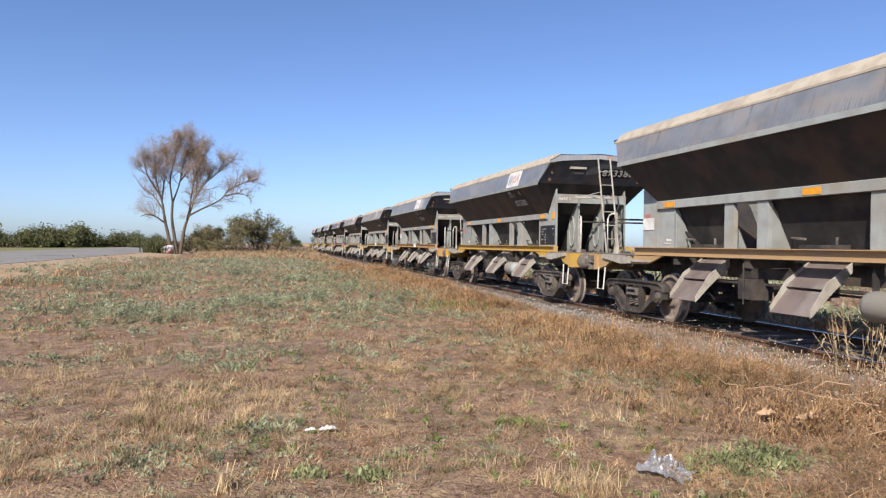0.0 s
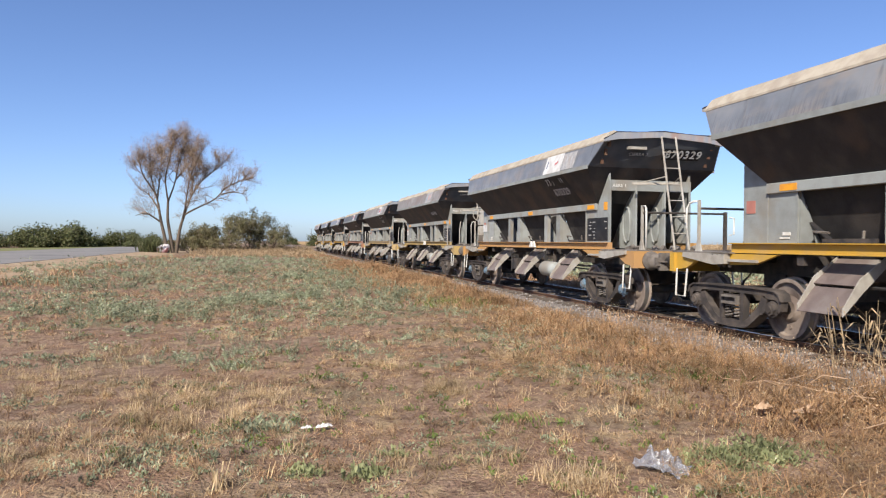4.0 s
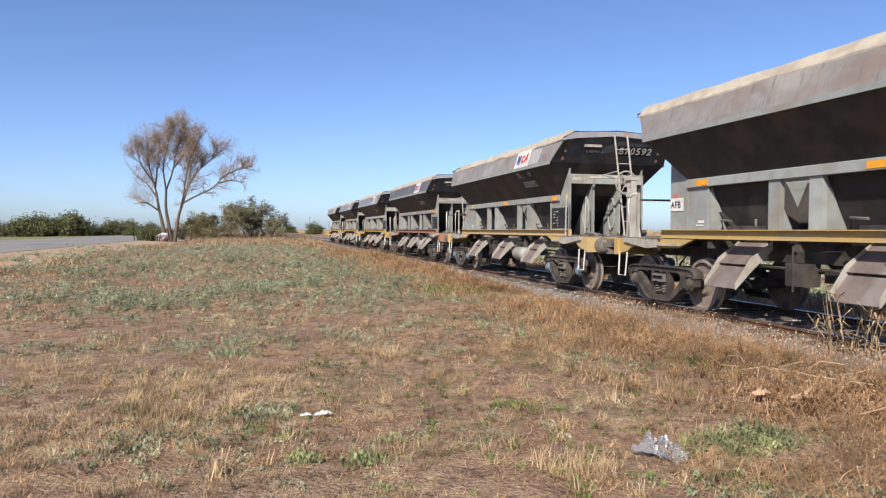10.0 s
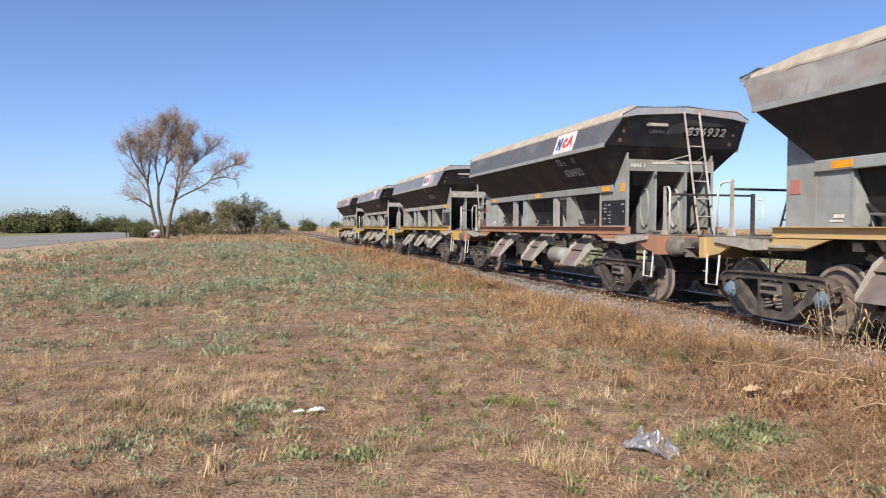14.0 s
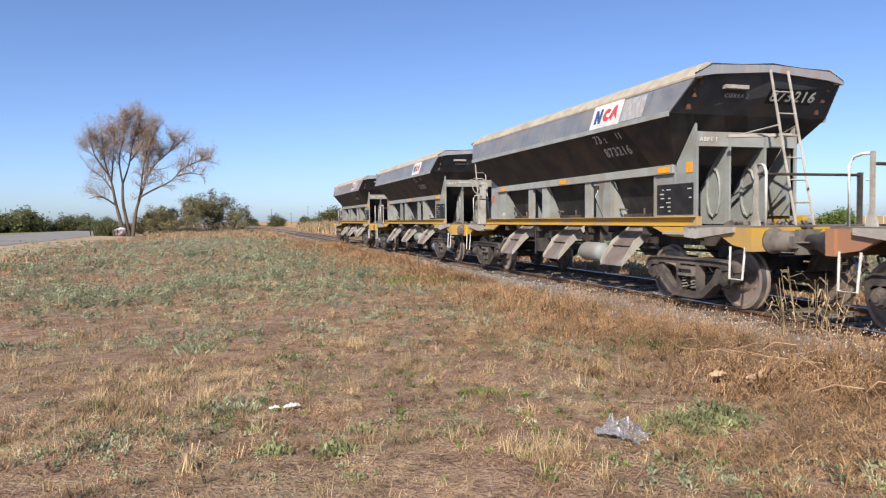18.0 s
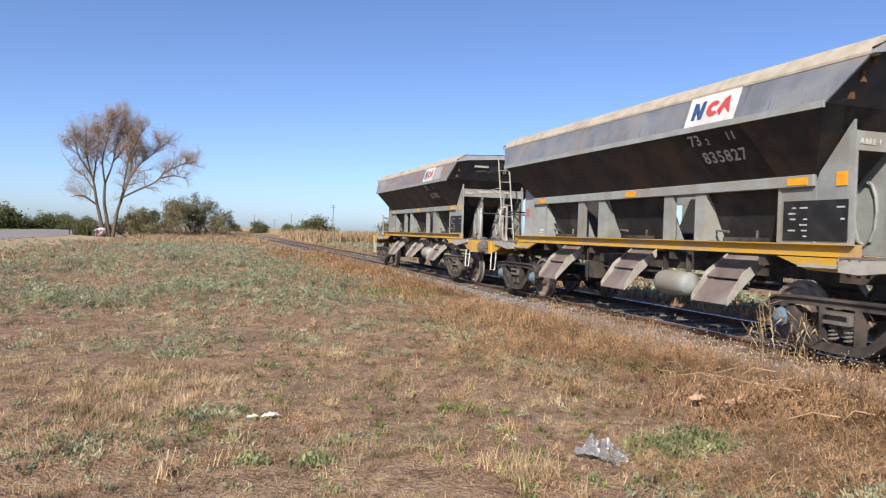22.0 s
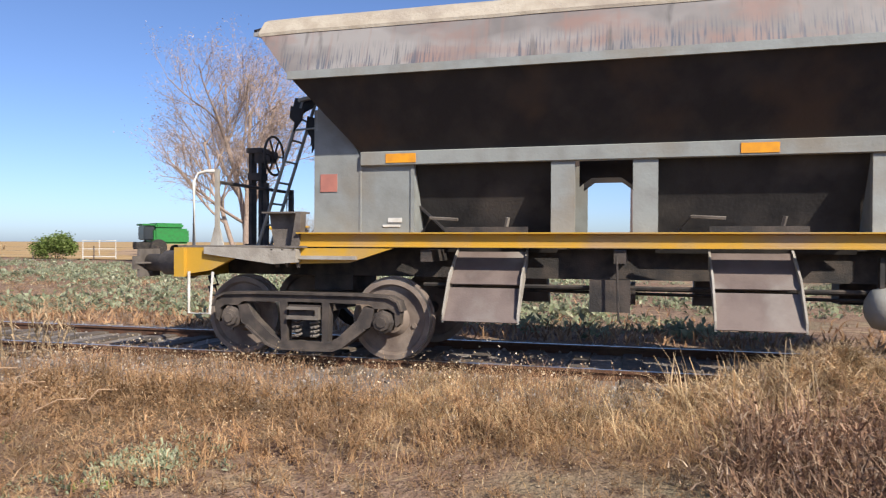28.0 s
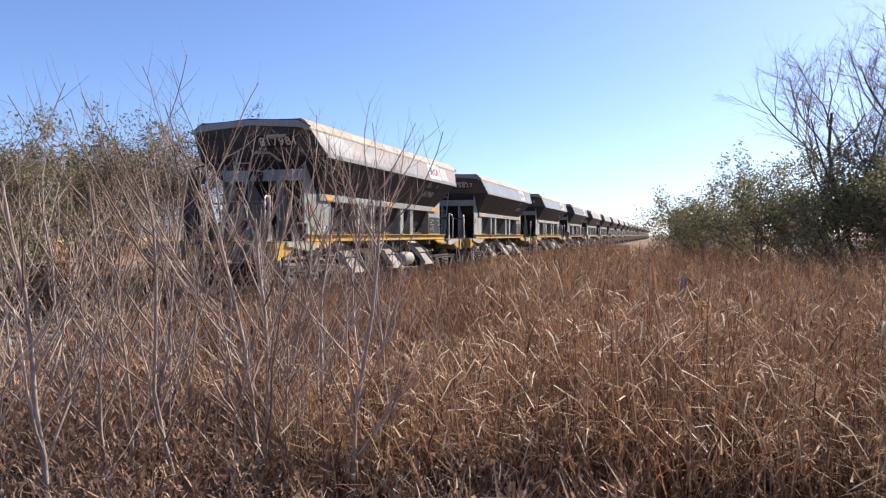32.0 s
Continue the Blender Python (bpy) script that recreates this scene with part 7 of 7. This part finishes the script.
def build_yard():
    # white gate
    g = thing("field_gate", "white tubular field gate standing open in the grass", "gate")
    g.location = (49.0, 44.4, 0)
    g.rotation_euler = (0, 0, math.atan2(-2.3, 1.0))
    bm = bmesh.new()
    tube(bm, [(0, 0, 0.05), (0, 0, 1.6), (2.6, 0, 1.6), (2.6, 0, 0.05)], 0.05, 6)
    part("gate_frame", bm, M_WHITE, g)
    for z in (0.25, 0.9):
        bm = bmesh.new()
        tube(bm, [(0, 0, z), (2.6, 0, z)], 0.035, 6)
        part("bar", bm, M_WHITE, g)
    bm = bmesh.new()
    tube(bm, [(1.3, 0, 0.2), (1.3, 0, 1.6)], 0.035, 6)
    part("bar", bm, M_WHITE, g)
    # house
    h = thing("farm_house", "low white farm house with a red-brown tiled roof", "house")
    a = radians(71.8)
    h.location = (118 * math.sin(a), 118 * math.cos(a), 0)
    h.rotation_euler = (0, 0, -a)
    plaster = material("white_plaster", (0.78, 0.77, 0.74), 0.9, 0, (0.68, 0.66, 0.62), 1.0, bump=0.1)
    tiles = material("red_brown_tiles", (0.24, 0.13, 0.095), 0.9, 0, (0.18, 0.10, 0.08), 2.0, bump=0.4)
    glass = material("dark_window_glass", (0.03, 0.035, 0.04), 0.1, 0, bump=0)
    bm = bmesh.new()
    box(bm, -7.5, 0.5, -3, 3, -0.2, 2.6)
    part("wall", bm, plaster, h)
    bm = bmesh.new()
    prism(bm, [(-3.6, 2.6), (3.6, 2.6), (0, 4.1)], "x", -8, 0.8)
    part("roof", bm, tiles, h)
    bm = bmesh.new()
    box(bm, 1.5, 7.2, -2.5, 2.5, -0.2, 3.9)
    part("annexe", bm, plaster, h, "white flat-roofed annexe")
    bm = bmesh.new()
    box(bm, 1.2, 7.5, -2.8, 2.8, 3.9, 4.1)
    part("parapet", bm, plaster, h)
    for x, z0, z1 in ((-6, 0.9, 2.0), (-3.4, 0.9, 2.0), (-1, 0, 2.05), (2.6, 1.0, 2.2), (4.6, 1.0, 2.2), (6.2, 0, 2.1)):
        bm = bmesh.new()
        yy = -3.02 if x < 1 else -2.52
        box(bm, x - 0.5, x + 0.5, yy - 0.02, yy + 0.06, z0, z1)
        part("window" if z0 else "door", bm, glass, h)
    # machines
    jd = material("green_machine_paint", (0.025, 0.20, 0.045), 0.45, 0, (0.03, 0.15, 0.04), 3.0, bump=0.05)
    yl = material("yellow_machine_paint", (0.62, 0.36, 0.03), 0.5, 0, (0.5, 0.29, 0.05), 3.0, bump=0.05)
    rub = material("black_rubber", (0.025, 0.024, 0.023), 0.9, 0, (0.06, 0.05, 0.04), 6.0, bump=0.3)

    def wheel(th, x, y, r, w, rim):
        bm = bmesh.new()
        lathe(bm, [(-w / 2, r * 0.55), (-w / 2, r * 0.93), (-w * 0.35, r), (w * 0.35, r), (w / 2, r * 0.93), (w / 2, r * 0.55)], "y", 20, (x, y, r))
        t = part("wheel", bm, rub, th, "black rubber tyre")
        bm = bmesh.new()
        lathe(bm, [(-w * 0.45, 0.0), (-w * 0.45, r * 0.5), (-w * 0.3, r * 0.56), (w * 0.3, r * 0.56), (w * 0.45, r * 0.5), (w * 0.45, 0.0)], "y", 14, (x, y, r))
        part("rim", bm, rim, t, "painted rim")

    def bodybox(th, name, mat, x0, x1, y0, y1, z0, z1, bev=0.08, label=""):
        bm = bmesh.new()
        box(bm, x0, x1, y0, y1, z0, z1)
        bmesh.ops.bevel(bm, geom=list(bm.edges), offset=bev, segments=2, affect="EDGES")
        return part(name, bm, mat, th, label)
    # combine harvester
    th = thing("combine_harvester", "green combine harvester with yellow wheel rims parked in the yard", "farm machine")
    a = radians(53.5)
    th.location = (86 * math.sin(a), 86 * math.cos(a), 0)
    th.rotation_euler = (0, 0, -a + 0.35)
    bodybox(th, "hull", jd, -1.9, 2.0, -1.4, 1.4, 1.3, 3.0, 0.2)
    bodybox(th, "grain_tank", jd, -1.7, 1.4, -1.3, 1.3, 3.0, 3.6, 0.15, "green grain tank")
    bodybox(th, "cab", glass, -2.9, -1.7, -0.95, 0.95, 1.7, 3.3, 0.12, "dark glazed cab")
    bodybox(th, "cab_roof", jd, -3.05, -1.6, -1.05, 1.05, 3.3, 3.5, 0.06)
    bodybox(th, "feeder", rub, -3.6, -1.9, -0.6, 0.6, 0.7, 1.5, 0.08, "dark feeder house")
    for y in (-1.5, 1.5):
        wheel(th, -1.5, y, 0.9, 0.6, yl)
        wheel(th, 1.5, y, 0.6, 0.4, yl)
    # backhoe loader
    th = thing("backhoe_loader", "yellow backhoe loader parked beside the bare tree", "construction machine")
    a = radians(63.2)
    th.location = (62 * math.sin(a), 62 * math.cos(a), 0)
    th.rotation_euler = (0, 0, -a - 0.1)
    bodybox(th, "chassis", yl, -1.6, 2.6, -0.55, 0.55, 0.55, 1.2, 0.06)
    bodybox(th, "bonnet", yl, 0.9, 2.7, -0.5, 0.5, 1.2, 1.75, 0.12, "yellow bonnet")
    bodybox(th, "cab", glass, -1.0, 0.8, -0.75, 0.75, 1.2, 2.75, 0.1, "dark glazed cab")
    bodybox(th, "cab_roof", yl, -1.15, 0.95, -0.85, 0.85, 2.75, 2.92, 0.05)
    for x, y in ((-1.0, -0.75), (-1.0, 0.75), (0.8, -0.75), (0.8, 0.75)):
        bm = bmesh.new()
        tube(bm, [(x, y, 1.2), (x, y, 2.75)], 0.05, 5)
        part("cab_pillar", bm, rub, th)
    bm = bmesh.new()
    for y in (-0.8, 0.8):
        tube(bm, [(0.7, y, 1.6), (2.2, y, 1.3), (3.3, y, 0.55)], 0.1, 5)
    part("loader_arm", bm, yl, th, "yellow loader arms")
    bm = bmesh.new()
    prism(bm, [(3.2, 0.1), (4.0, 0.08), (3.5, 0.9), (3.2, 0.8)], "y", -1.1, 1.1)
    part("bucket", bm, yl, th, "worn loader bucket")
    bm = bmesh.new()
    tube(bm, [(-1.6, 0, 0.9), (-2.1, 0, 2.6), (-2.7, 0, 3.0)], 0.15, 6)
    tube(bm, [(-2.7, 0, 3.0), (-2.9, 0, 1.3)], 0.12, 6)
    part("backhoe_arm", bm, yl, th, "folded backhoe arm")
    for y in (-0.8, 0.8):
        wheel(th, -0.6, y, 0.75, 0.4, yl)
        wheel(th, 1.9, y, 0.48, 0.35, yl)
    # grain trailer by the house
    th = thing("grain_trailer", "green and yellow grain trailer before the house", "trailer")
    a = radians(70.6)
    th.location = (105 * math.sin(a), 105 * math.cos(a), 0)
    th.rotation_euler = (0, 0, -a)
    bodybox(th, "bed", jd, -2.6, 2.6, -1.1, 1.1, 1.0, 2.2, 0.06)
    bodybox(th, "lower_band", yl, -2.6, 2.6, -1.12, 1.12, 0.7, 1.05, 0.04, "yellow lower band")
    for x in (-1.8, 1.8):
        for y in (-0.9, 0.9):
            wheel(th, x, y, 0.45, 0.3, yl)
    # bare earth of the yard
    earth = material("yard_earth", (0.40, 0.27, 0.16), 1.0, 0, (0.32, 0.21, 0.12), 0.7, bump=0.4)
    bm = bmesh.new()
    ring = [(44, 20), (60, 16), (110, 22), (140, 40), (110, 90), (70, 60), (52, 38)]
    bm.faces.new([bm.verts.new((x, y, 0.085)) for x, y in ring])
    tagged(part("yard_ground", bm, earth), "bare brown earth of the farm yard", "ground", kind="structure")
    # fence posts along the field
    th = thing("wire_fence", "post and wire fence along the field's edge", "fence")
    for i in range(26):
        bm = bmesh.new()
        y = -30 + 6 * i
        tube(bm, [(47.5, y, -0.2), (47.5 + 0.05 * math.sin(i * 2.3), y, 1.15)], 0.06, 5)
        part("fence_post", bm, M_POLE, th)
    bm = bmesh.new()
    for z in (0.4, 0.75, 1.05):
        tube(bm, [(47.5, -30, z), (47.5, 120, z)], 0.008, 3)
    part("wire", bm, M_DIRT, th)


build_yard()


# ---- small things in the grass ----
def build_litter():
    rng = np.random.default_rng(77)
    film = material("clear_plastic_film", (0.80, 0.80, 0.82), 0.2, 0, (0.62, 0.60, 0.60), 6.0, bump=0.5, bumpscale=25, spec=0.6, trans=0.8)
    paper = material("crumpled_white_paper", (0.62, 0.60, 0.57), 0.8, 0, (0.46, 0.43, 0.39), 9.0, bump=0.3)
    husk = material("pale_corn_husk", (0.48, 0.33, 0.21), 0.8, 0, (0.40, 0.26, 0.16), 8.0, bump=0.4)

    def crumple(name, at, sx, sy, sz, mat, label, category, n=14, seed=0, z=0.02, rot=0.0):
        """A crumpled sheet lying on the grass."""
        bm = bmesh.new()
        g = {}
        for i in range(n + 1):
            for j in range(n + 1):
                u, v = i / n * 2 - 1, j / n * 2 - 1
                q = Vector((u * 1.7 + seed, v * 1.7, seed * 3.1))
                zz = max(0.0, 0.55 + noise.noise(q * 1.3) + 0.6 * noise.noise(q * 3.1)) * (1 - 0.7 * max(abs(u), abs(v)) ** 2)
                rx = 1 + 0.35 * noise.noise(q + Vector((5, 1, 2)))
                g[i, j] = bm.verts.new((u * sx * rx, v * sy * (1 + 0.3 * noise.noise(q * 0.8)), z + zz * sz))
        for i in range(n):
            for j in range(n):
                bm.faces.new((g[i, j], g[i + 1, j], g[i + 1, j + 1], g[i, j + 1]))
        ob = part(name, bm, mat)
        ob.location = (*at, lie(*at))
        ob.rotation_euler = (0, 0, rot)
        sol = ob.modifiers.new("thickness", "SOLIDIFY")
        sol.thickness = 0.002
        return tagged(ob, label, category)
    crumple("plastic_bag", (2.72, 4.45), 0.11, 0.18, 0.13, film, "crumpled translucent plastic bag lying on dry grass", "litter", 22, 1, 0.02, 0.4)
    crumple("paper_scrap", (0.49, 6.1), 0.07, 0.026, 0.035, paper, "torn white scrap of paper in the grass", "litter", 10, 2, 0.03, 0.35)
    crumple("paper_scrap", (0.34, 6.03), 0.045, 0.02, 0.022, paper, "small white scrap of paper in the grass", "litter", 8, 3, 0.03, 0.1)
    crumple("corn_husk", (4.53, 5.72), 0.10, 0.04, 0.06, husk, "pale dry corn husk in the weeds", "husk", 8, 4, 0.08, 0.3)
    crumple("corn_husk", (4.80, 5.45), 0.13, 0.05, 0.07, husk, "pale dry corn husk in the weeds", "husk", 8, 5, 0.08, -0.2)

    def rosette(name, at, n, h, label, mat=GREEN, spread=0.13, w=0.018):
        xy = np.array(at) + rng.normal(0, spread, (n, 2))
        hh = rng.uniform(0.4, 1.0, n) * h
        ob = blades(name, xy, hh, w, hh * rng.uniform(0.4, 1.3, n), mat, label, "plant", rng)
        return ob
    light = blade_material("light_green_leaf", [(0.24, 0.26, 0.12), (0.31, 0.32, 0.165), (0.18, 0.20, 0.09)])
    for at, n, spread, size, label in (((0.68, 4.80), 16, 0.055, 0.15, "fresh green leafy rosette in dry turf"), ((0.30, 4.92), 18, 0.085, 0.10, "low fresh green plant in dry turf"), ((0.97, 5.28), 10, 0.05, 0.11, "small green rosette in dry turf"),
                                       ((1.3, 4.95), 12, 0.12, 0.07, "small green rosette in dry turf"), ((0.75, 4.35), 8, 0.06, 0.09, "small green rosette in dry turf")):
        xy = np.array(at) + rng.normal(0, spread, (n, 2))
        scatter("green_plant", sage_plant, xy, rng.uniform(0.7, 1.15, n) * size, light, label, "plant", rng, 5, 1.3)
    for name, at, n, spread, size, mat, label in (("green_patch", (3.5, 4.6), 150, 0.21, 0.11, light, "spreading patch of light green leaves"), ("sage_patch", (4.06, 3.15), 90, 0.3, 0.12, SAGE, "low grey-green weed patch in dry turf"),
                                                  ("sage_patch", (3.0, 3.6), 60, 0.35, 0.09, SAGE, "low grey-green weed patch in dry turf"), ("sage_patch", (-1.0, 5.4), 60, 0.25, 0.09, SAGE, "low grey-green weed patch in dry turf")):
        xy = np.array(at) + rng.normal(0, spread, (n, 2)) * np.array((1.2, 0.8))
        scatter(name, sage_plant, xy, rng.uniform(0.6, 1.2, n) * size, mat, label, "plant", rng, 5, 1.5)
    rosette("sage_patch", (0.0, 6.3), 240, 0.10, "low grey-green weed patch in dry turf", SAGE, 0.14, 0.025)
    rosette("green_patch", (4.71, 17.68), 300, 0.22, "fresh green weed patch beside the track", GREEN, 0.4, 0.04)
    rosette("green_patch", (5.2, 7.6), 200, 0.12, "green weed patch among russet weeds", GREEN, 0.25, 0.025)
    rosette("green_patch", (2.2, 6.1), 120, 0.10, "small green weed patch", GREEN, 0.12, 0.014)
    rosette("green_patch", (-0.35, 9.3), 120, 0.14, "small dark green weed", SAGE, 0.14, 0.02)
    # the clump of dead maize stalks by the rail, and fallen stalks before it
    th = thing("dead_maize_clump", "clump of dead pale maize stalks beside the rail", "dead plant")
    th.location = (7.3, 7.4, 0)
    for i in range(26):
        bm = bmesh.new()
        b = Vector((rng.normal(0, 0.2), rng.normal(0, 0.25), -0.02))
        t = b + Vector((rng.normal(0, 0.12), rng.normal(0, 0.13), rng.uniform(0.5, 1.0)))
        tube(bm, [b, b.lerp(t, 0.5) + Vector((0.02, 0.02, 0)), t], 0.008, 5, 0.004)
        part("stalk", bm, CORN, th)
        for k in range(3):
            bm = bmesh.new()
            q = b.lerp(t, rng.uniform(0.25, 0.95))
            e = Vector((rng.normal(0, 0.16), rng.normal(0, 0.16), rng.uniform(-0.02, 0.12)))
            f = q + e * 1.7 - Vector((0, 0, 0.16))
            s = Vector((-e.y, e.x, 0)).normalized() * 0.012
            vs = [bm.verts.new(p) for p in (q - s, q + s, q + e + s, q + e - s, f)]
            bm.faces.new((vs[0], vs[1], vs[2], vs[3]))
            bm.faces.new((vs[3], vs[2], vs[4]))
            part("leaf", bm, CORN, th)
    for i in range(26):
        bm = bmesh.new()
        x, y = 5.0 + rng.random() * 1.4, 4.6 + rng.random() * 2.6
        a = rng.uniform(0, 6.28)
        l = rng.uniform(0.25, 0.6)
        z = rng.uniform(0.03, 0.16)
        tube(bm, [(x, y, z), (x + l * 0.5 * math.cos(a), y + l * 0.5 * math.sin(a), z + 0.03), (x + l * math.cos(a + 0.2), y + l * math.sin(a + 0.2), rng.uniform(0.02, 0.25))], 0.007, 4, 0.004)
        ob = part("fallen_stalk", bm, husk)
        tagged(ob, "fallen pale maize stalk in the weeds", "dead plant", "fallen stalks")
    th = thing("dead_stalk_clump", "clump of broken pale dead stalks in dry turf", "dead plant")
    th.location = (-0.30, 4.78, lie(-0.30, 4.78))
    for i in range(34):
        bm = bmesh.new()
        a = rng.uniform(0, 6.28)
        l, h = rng.uniform(0.08, 0.3), rng.uniform(0.06, 0.22)
        b = Vector((rng.normal(0, 0.05), rng.normal(0, 0.05), -0.01))
        m_, e_ = b + Vector((0.3 * l * math.cos(a), 0.3 * l * math.sin(a), h)), b + Vector((l * math.cos(a), l * math.sin(a), h * rng.uniform(0.1, 1.1)))
        s_ = Vector((-math.sin(a), math.cos(a), 0)) * 0.0045
        vs = [bm.verts.new(p) for p in (b - s_, b + s_, m_ + s_, m_ - s_, e_)]
        bm.faces.new((vs[0], vs[1], vs[2], vs[3]))
        bm.faces.new((vs[3], vs[2], vs[4]))
        part("stalk", bm, PALESTRAW, th)
    # broken post in the reeds, fallen branch beyond the saplings
    bm = bmesh.new()
    tube(bm, [(-0.12, -11.1, 0.1), (-0.28, -11.3, 1.0), (-0.62, -11.35, 0.55)], 0.06, 6)
    tagged(part("broken_post", bm, M_PALEBARK), "broken grey post leaning in the reeds", "post")
    # painted shrine stone and aloe at the foot of the big tree
    th = thing("painted_stone", "white-painted stone with red marks by the tree", "stone")
    th.location = (-12.2, 90.6, 0.05)
    bm = bmesh.new()
    bmesh.ops.create_icosphere(bm, subdivisions=3, radius=1.0)
    for v in bm.verts:
        v.co = Vector((v.co.x * 0.8 + 0.4 * v.co.z, v.co.y * 0.6, max(-0.1, v.co.z * 0.7 + 0.35))) * (1 + 0.15 * noise.noise(v.co * 1.5))
    part("body", bm, material("whitewashed_stone", (0.60, 0.57, 0.57), 0.9, 0, (0.22, 0.14, 0.12), 3.0, (0.45, 0.16, 0.16), 1.5, bump=0.3), th)
    xy = np.array((-13.7, 90.4)) + rng.normal(0, 0.55, (380, 2))
    hh = rng.uniform(0.7, 2.0, 380)
    ob = blades("agave", xy, hh, 0.16, hh * rng.uniform(0.3, 0.8, 380), OLIVE, "spiky green agave clump under the big tree", "plant", rng)
    del ob["kind"]


build_litter()


# ---- what moves ----
RUN = ((0, 0.12), (2, 8.78), (7, 30.45), (11, 47.8), (13, 56.4), (17, 73.85), (19, 82.47), (22, 95.55), (23, 100.0), (24, 104.47), (24.5, 106.75), (26.5, 115.62), (27, 117.8), (28, 122.15), (29.5, 128.68), (30, 130.75), (31, 135.05), (32, 139.28))


def run(t):
    """How far the train has gone south at a time, by a smooth curve through RUN."""
    for i in range(len(RUN) - 1):
        (t0, s0), (t1, s1) = RUN[i], RUN[i + 1]
        if t <= t1:
            v = [(RUN[j + 1][1] - RUN[j][1]) / (RUN[j + 1][0] - RUN[j][0]) for j in range(len(RUN) - 1)]
            m0 = v[0] if i == 0 else (v[i - 1] + v[i]) / 2
            m1 = v[-1] if i == len(v) - 1 else (v[i] + v[i + 1]) / 2
            h = t1 - t0
            u = (t - t0) / h
            return (2 * u**3 - 3 * u**2 + 1) * s0 + (u**3 - 2 * u**2 + u) * h * m0 + (3 * u**2 - 2 * u**3) * s1 + (u**3 - u**2) * h * m1
    return RUN[-1][1]


def motions():
    for n, w in WAGONS.items():
        walk(w, [(t * 0.5, pose(TRACK_X, 8.55 + PITCH * n - run(t * 0.5), RAIL_Z)) for t in range(65)])
        if n < -1:
            continue
        for o in w.children:
            if o.name.startswith("wheelset"):
                x, y, z = o.location
                walk(o, [(t * 0.1, pose(x, y, z, math.degrees(run(t * 0.1) / 0.457))) for t in range(321)])


motions()
